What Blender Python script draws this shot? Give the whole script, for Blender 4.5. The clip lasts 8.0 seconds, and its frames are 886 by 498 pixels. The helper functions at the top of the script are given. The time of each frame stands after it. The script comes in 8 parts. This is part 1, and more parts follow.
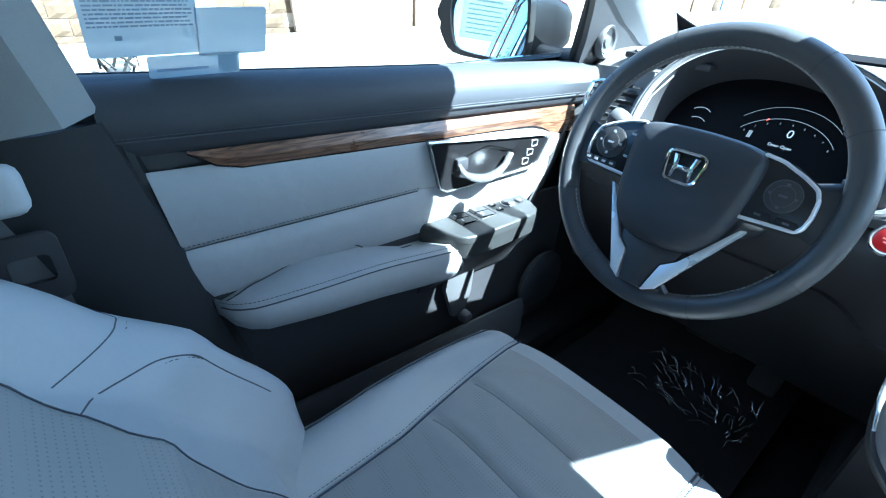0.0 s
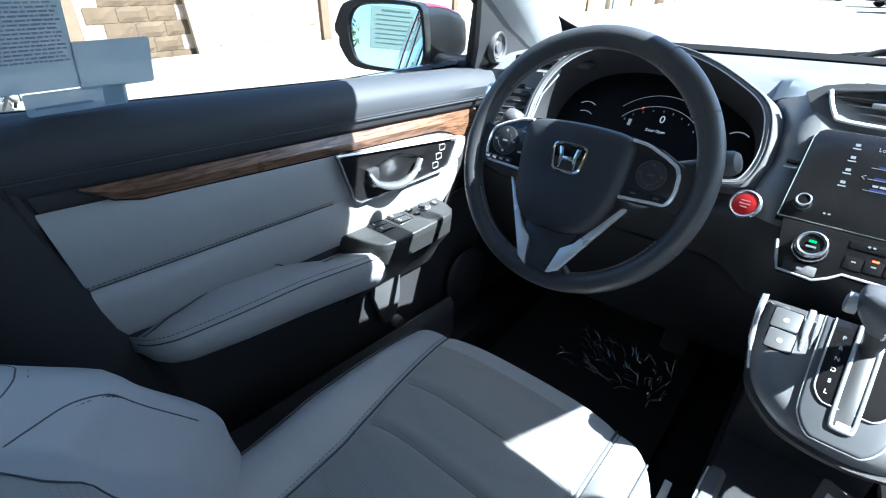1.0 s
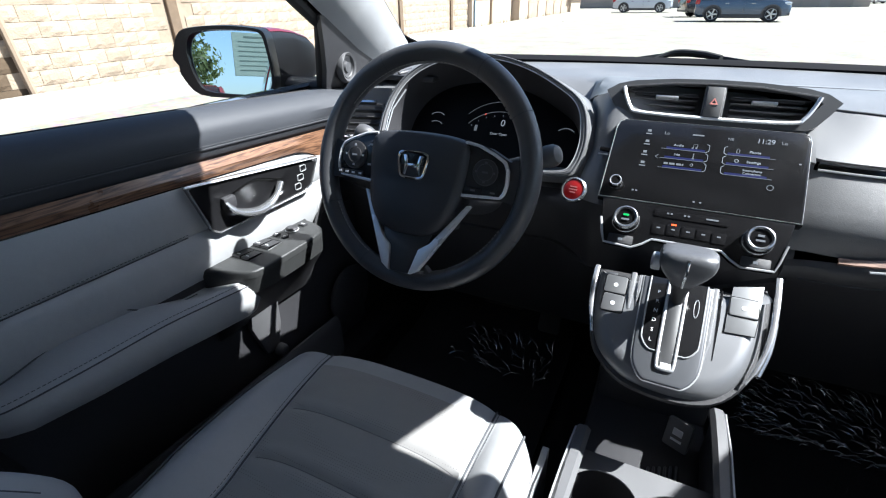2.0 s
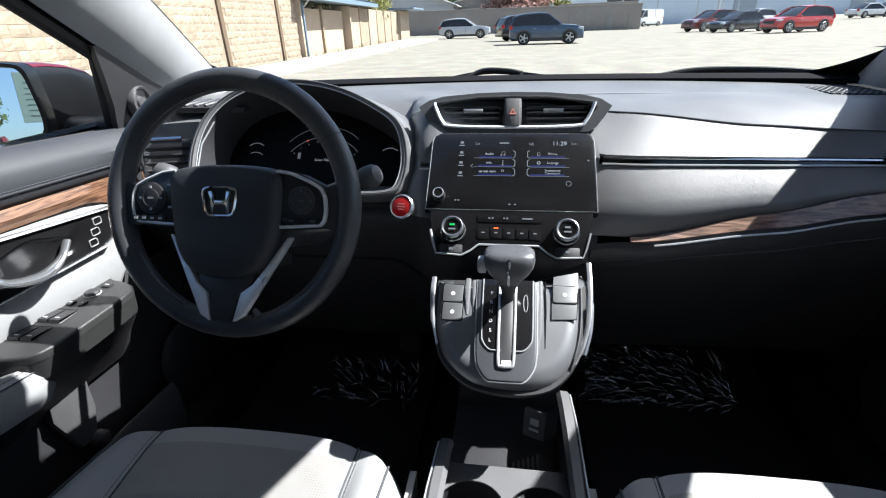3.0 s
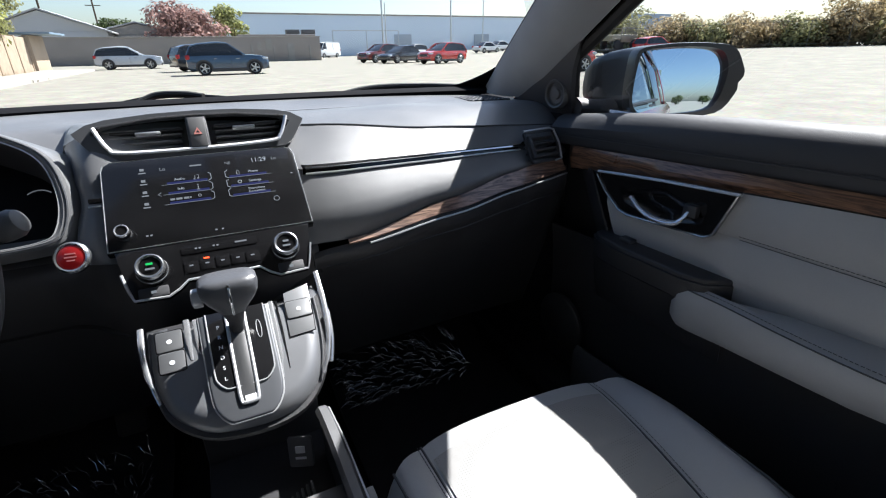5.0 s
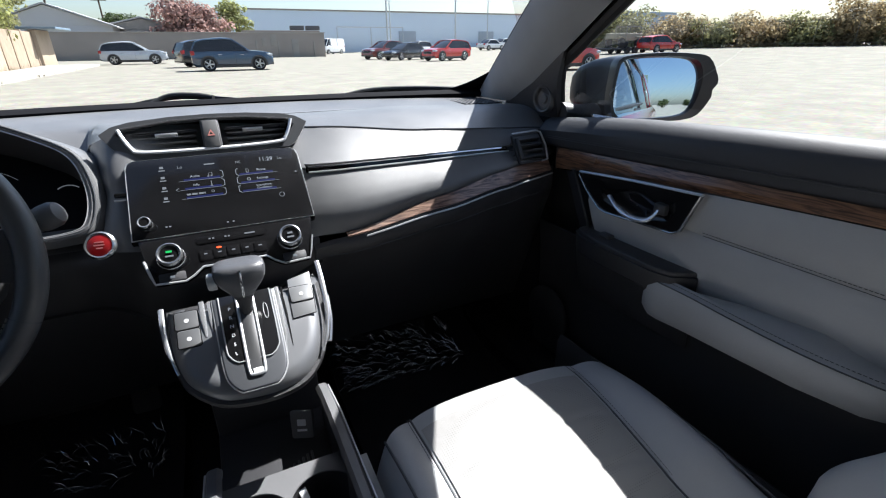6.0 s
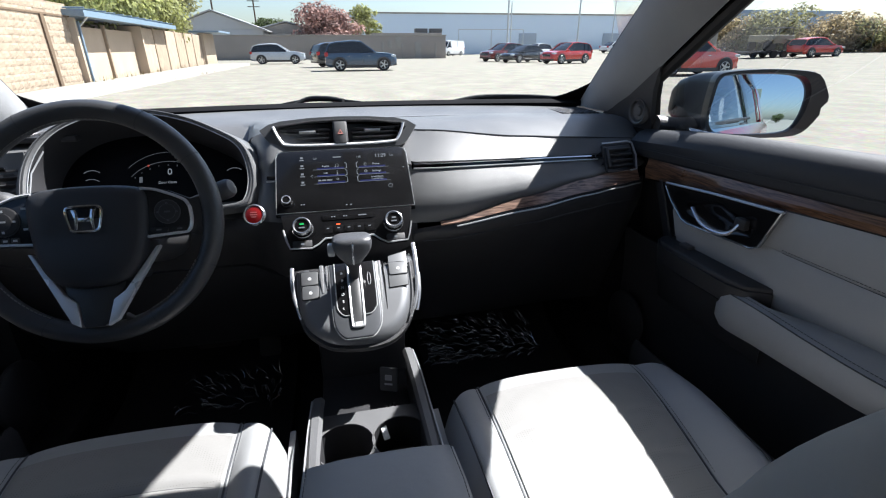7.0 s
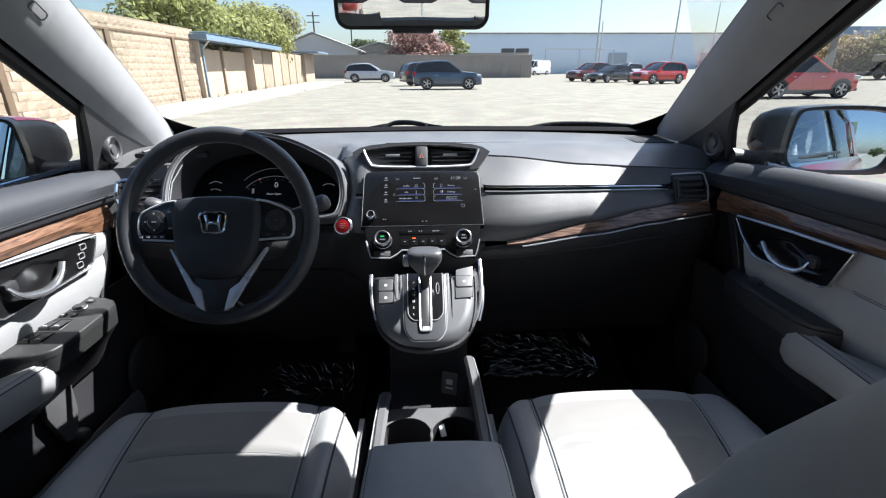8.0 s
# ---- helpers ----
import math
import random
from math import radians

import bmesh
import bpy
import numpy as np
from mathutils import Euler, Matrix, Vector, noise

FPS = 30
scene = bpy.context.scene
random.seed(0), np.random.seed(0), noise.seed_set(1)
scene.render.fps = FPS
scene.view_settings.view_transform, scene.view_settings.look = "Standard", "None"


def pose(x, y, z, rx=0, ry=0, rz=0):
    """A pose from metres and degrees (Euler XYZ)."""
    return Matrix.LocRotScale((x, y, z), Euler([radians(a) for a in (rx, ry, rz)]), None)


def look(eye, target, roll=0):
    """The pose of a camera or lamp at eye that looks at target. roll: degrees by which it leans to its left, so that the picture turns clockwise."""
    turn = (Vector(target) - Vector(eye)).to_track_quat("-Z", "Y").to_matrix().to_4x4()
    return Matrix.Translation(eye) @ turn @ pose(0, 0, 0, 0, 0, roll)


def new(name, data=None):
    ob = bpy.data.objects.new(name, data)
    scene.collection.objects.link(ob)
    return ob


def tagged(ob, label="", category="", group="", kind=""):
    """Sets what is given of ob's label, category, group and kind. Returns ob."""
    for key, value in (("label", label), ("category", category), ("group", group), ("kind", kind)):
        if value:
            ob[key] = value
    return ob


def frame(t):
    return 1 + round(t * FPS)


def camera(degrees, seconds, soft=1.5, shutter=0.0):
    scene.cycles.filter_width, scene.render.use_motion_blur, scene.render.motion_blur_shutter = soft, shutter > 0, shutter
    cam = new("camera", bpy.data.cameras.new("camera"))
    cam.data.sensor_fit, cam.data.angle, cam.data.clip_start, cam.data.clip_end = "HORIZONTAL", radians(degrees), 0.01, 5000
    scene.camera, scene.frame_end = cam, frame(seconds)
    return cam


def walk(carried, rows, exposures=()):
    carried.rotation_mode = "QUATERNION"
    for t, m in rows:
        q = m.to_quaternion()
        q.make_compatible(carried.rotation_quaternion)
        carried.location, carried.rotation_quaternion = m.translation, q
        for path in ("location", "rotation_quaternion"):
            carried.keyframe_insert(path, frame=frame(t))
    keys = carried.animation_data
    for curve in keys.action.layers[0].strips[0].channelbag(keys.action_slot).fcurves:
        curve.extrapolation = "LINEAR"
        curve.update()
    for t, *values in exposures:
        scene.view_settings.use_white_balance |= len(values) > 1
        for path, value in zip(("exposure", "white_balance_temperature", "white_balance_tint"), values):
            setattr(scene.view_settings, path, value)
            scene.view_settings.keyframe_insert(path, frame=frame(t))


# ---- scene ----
cam = camera(86.3, 8.0, 1.15)
PATH = [
    (0, (-0.15, -0.841, 1.215), (-1.435, 0.29, 0.18), 3.1),
    (0.5, (-0.13, -0.84, 1.219), (-1.342, 0.384, 0.202), 2.5),
    (1, (-0.109, -0.839, 1.226), (-1.22, 0.489, 0.226), 0.7),
    (1.2, (-0.103, -0.841, 1.226), (-1.157, 0.538, 0.232), 0.3),
    (2.3, (-0.023, -0.822, 1.225), (-0.686, 0.831, 0.315), -1.3),
    (2.5, (-0.013, -0.815, 1.222), (-0.581, 0.881, 0.327), -1.6),
    (3, (0.001, -0.798, 1.216), (-0.275, 0.987, 0.358), -1.9),
    (3.5, (0.004, -0.799, 1.21), (0.052, 1.019, 0.379), -2.0),
    (4, (0.008, -0.802, 1.204), (0.382, 0.994, 0.408), -1.8),
    (4.5, (0.013, -0.799, 1.194), (0.659, 0.924, 0.41), -1.2),
    (4.7, (0.016, -0.8, 1.192), (0.757, 0.887, 0.413), -1.1),
    (5.8, (0.009, -0.858, 1.206), (0.843, 0.779, 0.414), -0.7),
    (6, (0.005, -0.881, 1.214), (0.791, 0.778, 0.422), -0.5),
    (6.5, (-0.001, -0.947, 1.228), (0.6, 0.789, 0.438), -0.2),
    (7, (-0.004, -1.004, 1.241), (0.385, 0.795, 0.458), -0.3),
    (7.5, (-0.005, -1.049, 1.259), (0.209, 0.79, 0.503), -0.1),
    (8, (-0.001, -1.085, 1.273), (0.084, 0.78, 0.556), -0.2),
]
EXPOSURES = [(0, 3.66, 4880, -6), (0.6, 3.28, 5130, -4), (1.2, 2.66, 5500, 4), (2.3, 1.84, 5900, 8), (3.0, 1.72, 6000, 9), (4.5, 1.67, 6000, 10), (8.0, 1.67, 6000, 10)]
walk(cam, [(t, look(eye, target, roll)) for t, eye, target, roll in PATH], EXPOSURES)

# ---- daylight ----
SUN = Vector((0.785, 0.34, 1.0)).normalized()
world = bpy.data.worlds.new("sky")
scene.world = world
world.use_nodes = True
wn = world.node_tree.nodes
wl = world.node_tree.links
sky = wn.new("ShaderNodeTexSky")
sky.sky_type = "NISHITA"
sky.sun_disc = False
sky.sun_elevation = math.asin(SUN.z)
sky.sun_rotation = math.atan2(SUN.x, SUN.y)
sky.air_density, sky.dust_density, sky.ozone_density = 1.0, 1.5, 1.6
wn["Background"].inputs["Strength"].default_value = 0.06
wl.new(sky.outputs[0], wn["Background"].inputs["Color"])
sun_data = bpy.data.lights.new("sun", "SUN")
sun_data.energy, sun_data.angle, sun_data.color = 4.9, radians(0.53), (1.0, 0.95, 0.88)
sun = new("sun", sun_data)
sun.matrix_world = look(SUN * 30, (0, 0, 0))

# ---- materials ----
def shader(name, base, rough=0.5, metal=0.0, grain=400.0, bump=0.0, vary=0.12, blotch=9.0, spec=0.5, coat=0.0, emit=None, emit_strength=0.0):
    m = bpy.data.materials.new(name)
    m.use_nodes = True
    n, l = m.node_tree.nodes, m.node_tree.links
    b = n["Principled BSDF"]
    b.inputs["Roughness"].default_value = rough
    b.inputs["Metallic"].default_value = metal
    b.inputs["Specular IOR Level"].default_value = spec
    b.inputs["Coat Weight"].default_value = coat
    b.inputs["Coat Roughness"].default_value = 0.08
    if emit:
        b.inputs["Emission Color"].default_value = (*emit, 1)
        b.inputs["Emission Strength"].default_value = emit_strength
    tex = n.new("ShaderNodeTexCoord")
    big = n.new("ShaderNodeTexNoise")
    big.inputs["Scale"].default_value, big.inputs["Detail"].default_value = blotch, 5
    fine = n.new("ShaderNodeTexNoise")
    fine.inputs["Scale"].default_value, fine.inputs["Detail"].default_value = grain, 3
    for t in (big, fine):
        l.new(tex.outputs["Object"], t.inputs["Vector"])
    mixed = n.new("ShaderNodeMath")
    mixed.operation = "MULTIPLY_ADD"
    l.new(big.outputs["Fac"], mixed.inputs[0])
    mixed.inputs[1].default_value = 0.65
    half = n.new("ShaderNodeMath")
    half.operation = "MULTIPLY"
    l.new(fine.outputs["Fac"], half.inputs[0])
    half.inputs[1].default_value = 0.16
    l.new(half.outputs[0], mixed.inputs[2])
    ramp = n.new("ShaderNodeValToRGB")
    ramp.color_ramp.elements[0].position, ramp.color_ramp.elements[1].position = 0.3, 0.7
    ramp.color_ramp.elements[0].color = (*[c * (1 - vary) for c in base], 1)
    ramp.color_ramp.elements[1].color = (*[min(1, c * (1 + vary)) for c in base], 1)
    l.new(mixed.outputs[0], ramp.inputs[0])
    l.new(ramp.outputs[0], b.inputs["Base Color"])
    if rough > 0.12 and metal < 0.5:
        r = n.new("ShaderNodeMapRange")
        r.inputs["To Min"].default_value, r.inputs["To Max"].default_value = rough - 0.08, min(1, rough + 0.08)
        l.new(big.outputs["Fac"], r.inputs["Value"])
        l.new(r.outputs[0], b.inputs["Roughness"])
    if bump:
        k = n.new("ShaderNodeBump")
        k.inputs["Strength"].default_value, k.inputs["Distance"].default_value = bump, 0.002
        l.new(fine.outputs["Fac"], k.inputs["Height"])
        l.new(k.outputs[0], b.inputs["Normal"])
    return m


def leather(name, base, rough=0.45, pebble=900.0, bump=0.25, holes=0.0):
    """Grained leather; holes: the pitch of punched dots, in metres."""
    m = shader(name, base, rough, grain=300, vary=0.07, blotch=6)
    n, l = m.node_tree.nodes, m.node_tree.links
    b = n["Principled BSDF"]
    tex = n["Texture Coordinate"]
    cells = n.new("ShaderNodeTexVoronoi")
    cells.feature = "DISTANCE_TO_EDGE"
    cells.inputs["Scale"].default_value = pebble
    l.new(tex.outputs["Object"], cells.inputs["Vector"])
    k = n.new("ShaderNodeBump")
    k.inputs["Strength"].default_value, k.inputs["Distance"].default_value = bump, 0.001
    l.new(cells.outputs["Distance"], k.inputs["Height"])
    creases = n.new("ShaderNodeTexNoise")
    creases.inputs["Scale"].default_value, creases.inputs["Detail"].default_value = 22, 4
    l.new(tex.outputs["Object"], creases.inputs["Vector"])
    k2 = n.new("ShaderNodeBump")
    k2.inputs["Strength"].default_value, k2.inputs["Distance"].default_value = 0.22, 0.006
    l.new(creases.outputs["Fac"], k2.inputs["Height"])
    l.new(k.outputs[0], k2.inputs["Normal"])
    l.new(k2.outputs[0], b.inputs["Normal"])
    if holes:
        v = n.new("ShaderNodeTexVoronoi")
        v.inputs["Scale"].default_value, v.inputs["Randomness"].default_value = 1 / holes, 0.0
        l.new(tex.outputs["Object"], v.inputs["Vector"])
        less = n.new("ShaderNodeMath")
        less.operation = "LESS_THAN"
        l.new(v.outputs["Distance"], less.inputs[0])
        less.inputs[1].default_value = 0.2
        mix = n.new("ShaderNodeMix")
        mix.data_type = "RGBA"
        l.new(less.outputs[0], mix.inputs["Factor"])
        l.new(n["Color Ramp"].outputs[0], mix.inputs["A"])
        mix.inputs["B"].default_value = (*[c * 0.66 for c in base], 1)
        l.new(mix.outputs["Result"], b.inputs["Base Color"])
    return m


def wood_shader(name, dark, light, stretch=(6, 1.2, 14)):
    m = shader(name, light, 0.3, coat=0.35, vary=0.1)
    n, l = m.node_tree.nodes, m.node_tree.links
    b = n["Principled BSDF"]
    mp = n.new("ShaderNodeMapping")
    mp.inputs["Scale"].default_value = stretch
    l.new(n["Texture Coordinate"].outputs["Object"], mp.inputs["Vector"])
    w = n.new("ShaderNodeTexNoise")
    w.inputs["Scale"].default_value, w.inputs["Detail"].default_value, w.inputs["Distortion"].default_value = 9, 8, 2.2
    l.new(mp.outputs[0], w.inputs["Vector"])
    r = n.new("ShaderNodeValToRGB")
    r.color_ramp.elements[0].position, r.color_ramp.elements[1].position = 0.36, 0.62
    r.color_ramp.elements[0].color, r.color_ramp.elements[1].color = (*dark, 1), (*light, 1)
    l.new(w.outputs["Fac"], r.inputs[0])
    l.new(r.outputs[0], b.inputs["Base Color"])
    return m


def glass_shader(name, tint=(0.93, 0.96, 0.95), ior=4.0, gloss_part=0.35):
    m = bpy.data.materials.new(name)
    m.use_nodes = True
    n, l = m.node_tree.nodes, m.node_tree.links
    n.remove(n["Principled BSDF"])
    clear = n.new("ShaderNodeBsdfTransparent")
    clear.inputs[0].default_value = (*tint, 1)
    gloss = n.new("ShaderNodeBsdfGlossy")
    gloss.inputs["Roughness"].default_value = 0.0
    f = n.new("ShaderNodeLayerWeight")
    f.inputs[0].default_value = 0.5
    steep = n.new("ShaderNodeMath")
    steep.operation, steep.inputs[1].default_value = "POWER", ior
    l.new(f.outputs["Facing"], steep.inputs[0])
    mix = n.new("ShaderNodeMixShader")
    half = n.new("ShaderNodeMath")
    half.operation = "MULTIPLY_ADD"
    half.inputs[2].default_value = 0.03 * gloss_part
    half.inputs[1].default_value = gloss_part
    l.new(steep.outputs[0], half.inputs[0])
    l.new(half.outputs[0], mix.inputs[0])
    l.new(clear.outputs[0], mix.inputs[1])
    l.new(gloss.outputs[0], mix.inputs[2])
    l.new(mix.outputs[0], n["Material Output"].inputs[0])
    return m


LEATHER = leather("grey_leather", (0.33, 0.335, 0.34), bump=0.12)
LEATHER_HOLES = leather("perforated_grey_leather", (0.252, 0.247, 0.239), holes=0.0042)
LEATHER_DARK = leather("black_leather", (0.040, 0.042, 0.047), 0.46, bump=0.22)
LEATHER_DARK.node_tree.nodes["Principled BSDF"].inputs["Coat Weight"].default_value = 0.6
LEATHER_DARK.node_tree.nodes["Principled BSDF"].inputs["Coat Roughness"].default_value = 0.40
DOOR_PAD = shader("soft_black_vinyl", (0.046, 0.049, 0.056), 0.55, grain=900, bump=0.2, vary=0.1, spec=0.3)
PAD = shader("soft_charcoal_vinyl", (0.140, 0.142, 0.145), 0.40, grain=900, bump=0.22, vary=0.2)
PAD_GREY = shader("soft_grey_vinyl", (0.15, 0.15, 0.155), 0.5, grain=900, bump=0.35, vary=0.1)
PLASTIC = shader("black_plastic", (0.032, 0.032, 0.035), 0.48, grain=1200, bump=0.25)
TRIM_BLACK = shader("matt_black_trim", (0.017, 0.018, 0.020), 0.6, grain=1000, bump=0.3, spec=0.3)
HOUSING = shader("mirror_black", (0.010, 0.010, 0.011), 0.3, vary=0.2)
PLASTIC_GREY = shader("dark_grey_plastic", (0.075, 0.075, 0.078), 0.42, grain=1200, bump=0.25)
PIANO = shader("gloss_black", (0.011, 0.011, 0.012), 0.1, vary=0.3)
CARPET = shader("black_carpet", (0.020, 0.020, 0.022), 0.95, grain=700, bump=1.0, spec=0.1, vary=0.4)
FELT = shader("black_felt", (0.006, 0.006, 0.007), 0.95, grain=700, spec=0.1, vary=0.3)
MAT_RUBBER = shader("floor_mat", (0.022, 0.022, 0.024), 0.9, grain=500, bump=0.8, spec=0.2, vary=0.3)
SILVER = shader("silver_trim", (0.52, 0.53, 0.54), 0.30, metal=0.45, grain=1500, vary=0.05)
CONSOLE_SILVER = shader("satin_grey_metal_paint", (0.105, 0.11, 0.12), 0.34, metal=0.4, grain=2500, vary=0.06)
BLADE = shader("bright_satin_metal", (0.82, 0.83, 0.85), 0.27, metal=0.3, grain=1500, vary=0.04)
KNOB = shader("bright_knob_metal", (0.42, 0.43, 0.44), 0.24, metal=0.85, vary=0.05)
CONSOLE_DARK = shader("dark_satin_paint", (0.040, 0.041, 0.044), 0.38, grain=2500, vary=0.08, spec=0.55)
CUP_GREY = shader("mid_grey_plastic", (0.125, 0.126, 0.13), 0.42, grain=1200, bump=0.2)
CONSOLE_FACE = shader("satin_silver_face", (0.19, 0.195, 0.205), 0.42, metal=0.45, grain=2500, vary=0.06)
VENT_GREY = shader("dark_satin_surround", (0.085, 0.088, 0.094), 0.38, grain=1500, vary=0.06)
KEY_PALE = shader("pale_satin_key", (0.25, 0.255, 0.26), 0.40, metal=0.4, grain=2500, vary=0.06)
SWITCH_GREY = shader("satin_switch_panel", (0.030, 0.031, 0.031), 0.42, grain=1200, bump=0.2)
KEY_GREY = shader("grey_switch_key", (0.085, 0.087, 0.09), 0.45, grain=1500, vary=0.08)
RAIL = shader("polished_rail", (0.66, 0.67, 0.69), 0.2, metal=0.75, vary=0.03)
CHROME = shader("chrome", (0.78, 0.79, 0.8), 0.08, metal=1.0, vary=0.03)
MIRROR = shader("mirror_glass", (0.86, 0.88, 0.9), 0.0, metal=1.0, vary=0.0)
MIRROR_BLUE = shader("blue_mirror_glass", (0.74, 0.86, 0.96), 0.0, metal=1.0, vary=0.0)
WOOD = wood_shader("walnut_trim", (0.050, 0.024, 0.015), (0.215, 0.115, 0.065))
WOOD_DASH = wood_shader("walnut_dash_trim", (0.060, 0.032, 0.023), (0.28, 0.175, 0.125), (1.2, 6, 14))
HEADLINER = shader("grey_headliner", (0.33, 0.33, 0.325), 0.9, grain=600, bump=0.5, spec=0.2)
PILLAR = shader("grey_pillar_cloth", (0.28, 0.285, 0.29), 0.85, grain=900, bump=0.4, spec=0.2)
THREAD = shader("dark_thread", (0.060, 0.064, 0.072), 0.7, vary=0.2)
RED_PAINT = shader("red_car_paint", (0.17, 0.009, 0.015), 0.22, coat=1.0, vary=0.03)
GLASS = glass_shader("clear_glass")
GLASS_SIDE = glass_shader("side_glass", (0.84, 0.87, 0.86), 1.9, 0.97)
GLASS_LEFT = glass_shader("papered_side_glass", (0.86, 0.89, 0.88), 4.0, 0.2)
GLASS_DARK = glass_shader("privacy_glass", (0.05, 0.06, 0.065), 2.0, 1.0)
RUBBER = shader("black_rubber", (0.012, 0.012, 0.012), 0.7, vary=0.25)
# Near-white and mostly metal to give the film's glints; headlamps use it too.
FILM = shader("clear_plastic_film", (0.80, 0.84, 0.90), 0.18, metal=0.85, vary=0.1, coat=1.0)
PRINT = shader("key_print", (0.62, 0.63, 0.65), 0.5, vary=0.04)
# The same print, darkened for the shaded right-hand keys.
PRINT_SHADED = shader("shaded_key_print", (0.10, 0.10, 0.11), 0.5, vary=0.1)
LAMP_WHITE = shader("white_print", (0.75, 0.76, 0.78), 0.5, vary=0.04)

# ---- building helpers ----
def link(name, bm, material, smooth=38):
    bmesh.ops.recalc_face_normals(bm, faces=bm.faces[:])
    me = bpy.data.meshes.new(name)
    bm.to_mesh(me)
    bm.free()
    me.materials.append(material)
    if smooth:
        me.polygons.foreach_set("use_smooth", [True] * len(me.polygons))
        me.set_sharp_from_angle(angle=radians(smooth))
    return new(name, me)


def part(name, bm, material, parent, label="", smooth=38):
    """One mesh under a thing or under a part."""
    ob = link(name, bm, material, smooth)
    ob.parent = parent
    if label:
        tagged(ob, label)
    return ob


def thing(name, at, label, category, group="", kind=""):
    ob = new(name)
    ob.empty_display_size = 0.05
    ob.matrix_world = at if isinstance(at, Matrix) else Matrix.Translation(at)
    return tagged(ob, label, category, group, kind)


def basis(o, ux, uy):
    """A pose whose x runs along ux and whose y runs near uy."""
    a = Vector(ux).normalized()
    c = a.cross(Vector(uy)).normalized()
    b = c.cross(a)
    m = Matrix((a, b, c)).transposed().to_4x4()
    m.translation = o
    return m


def spline(pts, per=6, closed=False):
    """A smooth line through points."""
    p = [Vector(q) for q in pts]
    n, out = len(p), []
    for i in range(n if closed else n - 1):
        a, b, c, d = (p[(i + k) % n] if closed else p[min(max(i + k, 0), n - 1)] for k in (-1, 0, 1, 2))
        for j in range(per):
            t = j / per
            out.append(0.5 * (2 * b + (c - a) * t + (2 * a - 5 * b + 4 * c - d) * t * t + (3 * b - a - 3 * c + d) * t**3))
    return out if closed else out + [p[-1]]


def lerp_table(table, x):
    """Values between the rows (key, value, ...) of a table."""
    if x <= table[0][0]:
        return table[0][1:]
    for a, b in zip(table, table[1:]):
        if x <= b[0]:
            f = (x - a[0]) / (b[0] - a[0])
            f = f * f * (3 - 2 * f) * 0.5 + f * 0.5
            return tuple(u + (v - u) * f for u, v in zip(a[1:], b[1:]))
    return table[-1][1:]


def loft(rows, bm=None, ring=False, loop=False, caps=False):
    """Faces between rows of points. ring: each row closes on itself; loop: the last row joins the first."""
    bm = bm or bmesh.new()
    v = [[bm.verts.new(p) for p in row] for row in rows]
    n = len(v[0])
    for a, b in zip(v, v[1:] + v[:1] if loop else v[1:]):
        for i in range(n if ring else n - 1):
            j = (i + 1) % n
            bm.faces.new((a[i], a[j], b[j], b[i]))
    if caps and ring:
        bm.faces.new(v[0][::-1])
        bm.faces.new(v[-1])
    return bm


def solid(bm, thick):
    """Gives a sheet thickness."""
    bmesh.ops.recalc_face_normals(bm, faces=bm.faces[:])
    bmesh.ops.solidify(bm, geom=bm.faces[:], thickness=thick)
    return bm


def box(c, s, bev=0.003, seg=2, m=None, bm=None):
    own = bmesh.new()
    bmesh.ops.create_cube(own, size=1.0)
    own.transform(Matrix.Diagonal((*s, 1)))
    if bev:
        bmesh.ops.bevel(own, geom=own.edges[:], offset=min(bev, 0.48 * min(s)), segments=seg, profile=0.5, affect="EDGES")
    own.transform(Matrix.Translation(c))
    if m is not None:
        own.transform(m)
    return own if bm is None else join(bm, own)


def join(bm, other):
    me = bpy.data.meshes.new("tmp")
    other.to_mesh(me)
    other.free()
    bm.from_mesh(me)
    bpy.data.meshes.remove(me)
    return bm


def plate(outline, thick, m=None, bev=0.0015, seg=2, dome=0.0):
    """An outline in x and y, thick along z from 0, with rounded rims."""
    bm = bmesh.new()
    lo = [bm.verts.new((x, y, 0)) for x, y in outline]
    f = bm.faces.new(lo)
    if f.normal.z < 0 or sum(a[0] * b[1] - b[0] * a[1] for a, b in zip(outline, outline[1:] + outline[:1])) < 0:
        f.normal_flip()
    out = bmesh.ops.extrude_face_region(bm, geom=[f])
    top = [g for g in out["geom"] if isinstance(g, bmesh.types.BMVert)]
    bmesh.ops.translate(bm, verts=top, vec=(0, 0, thick))
    if bev:
        tops = set(top)
        edges = [e for e in bm.edges if e.verts[0] in tops and e.verts[1] in tops]
        bmesh.ops.bevel(bm, geom=edges, offset=bev, segments=seg, profile=0.5, affect="EDGES")
    if m is not None:
        bm.transform(m)
    return bm


def frame_ring(outer, inner, thick, m=None, lift=0.0):
    """A flat frame between two outlines with the same count of points, thick along z."""
    o, i = [Vector((*p, 0)) for p in outer], [Vector((*p, 0)) for p in inner]
    up, mid = Vector((0, 0, thick)), Vector((0, 0, thick + lift))
    rows = [o, [p + up for p in o], [(p + q) / 2 + mid for p, q in zip(o, i)], [q + up for q in i], i]
    bm = loft(rows, ring=True)
    if m is not None:
        bm.transform(m)
    return bm


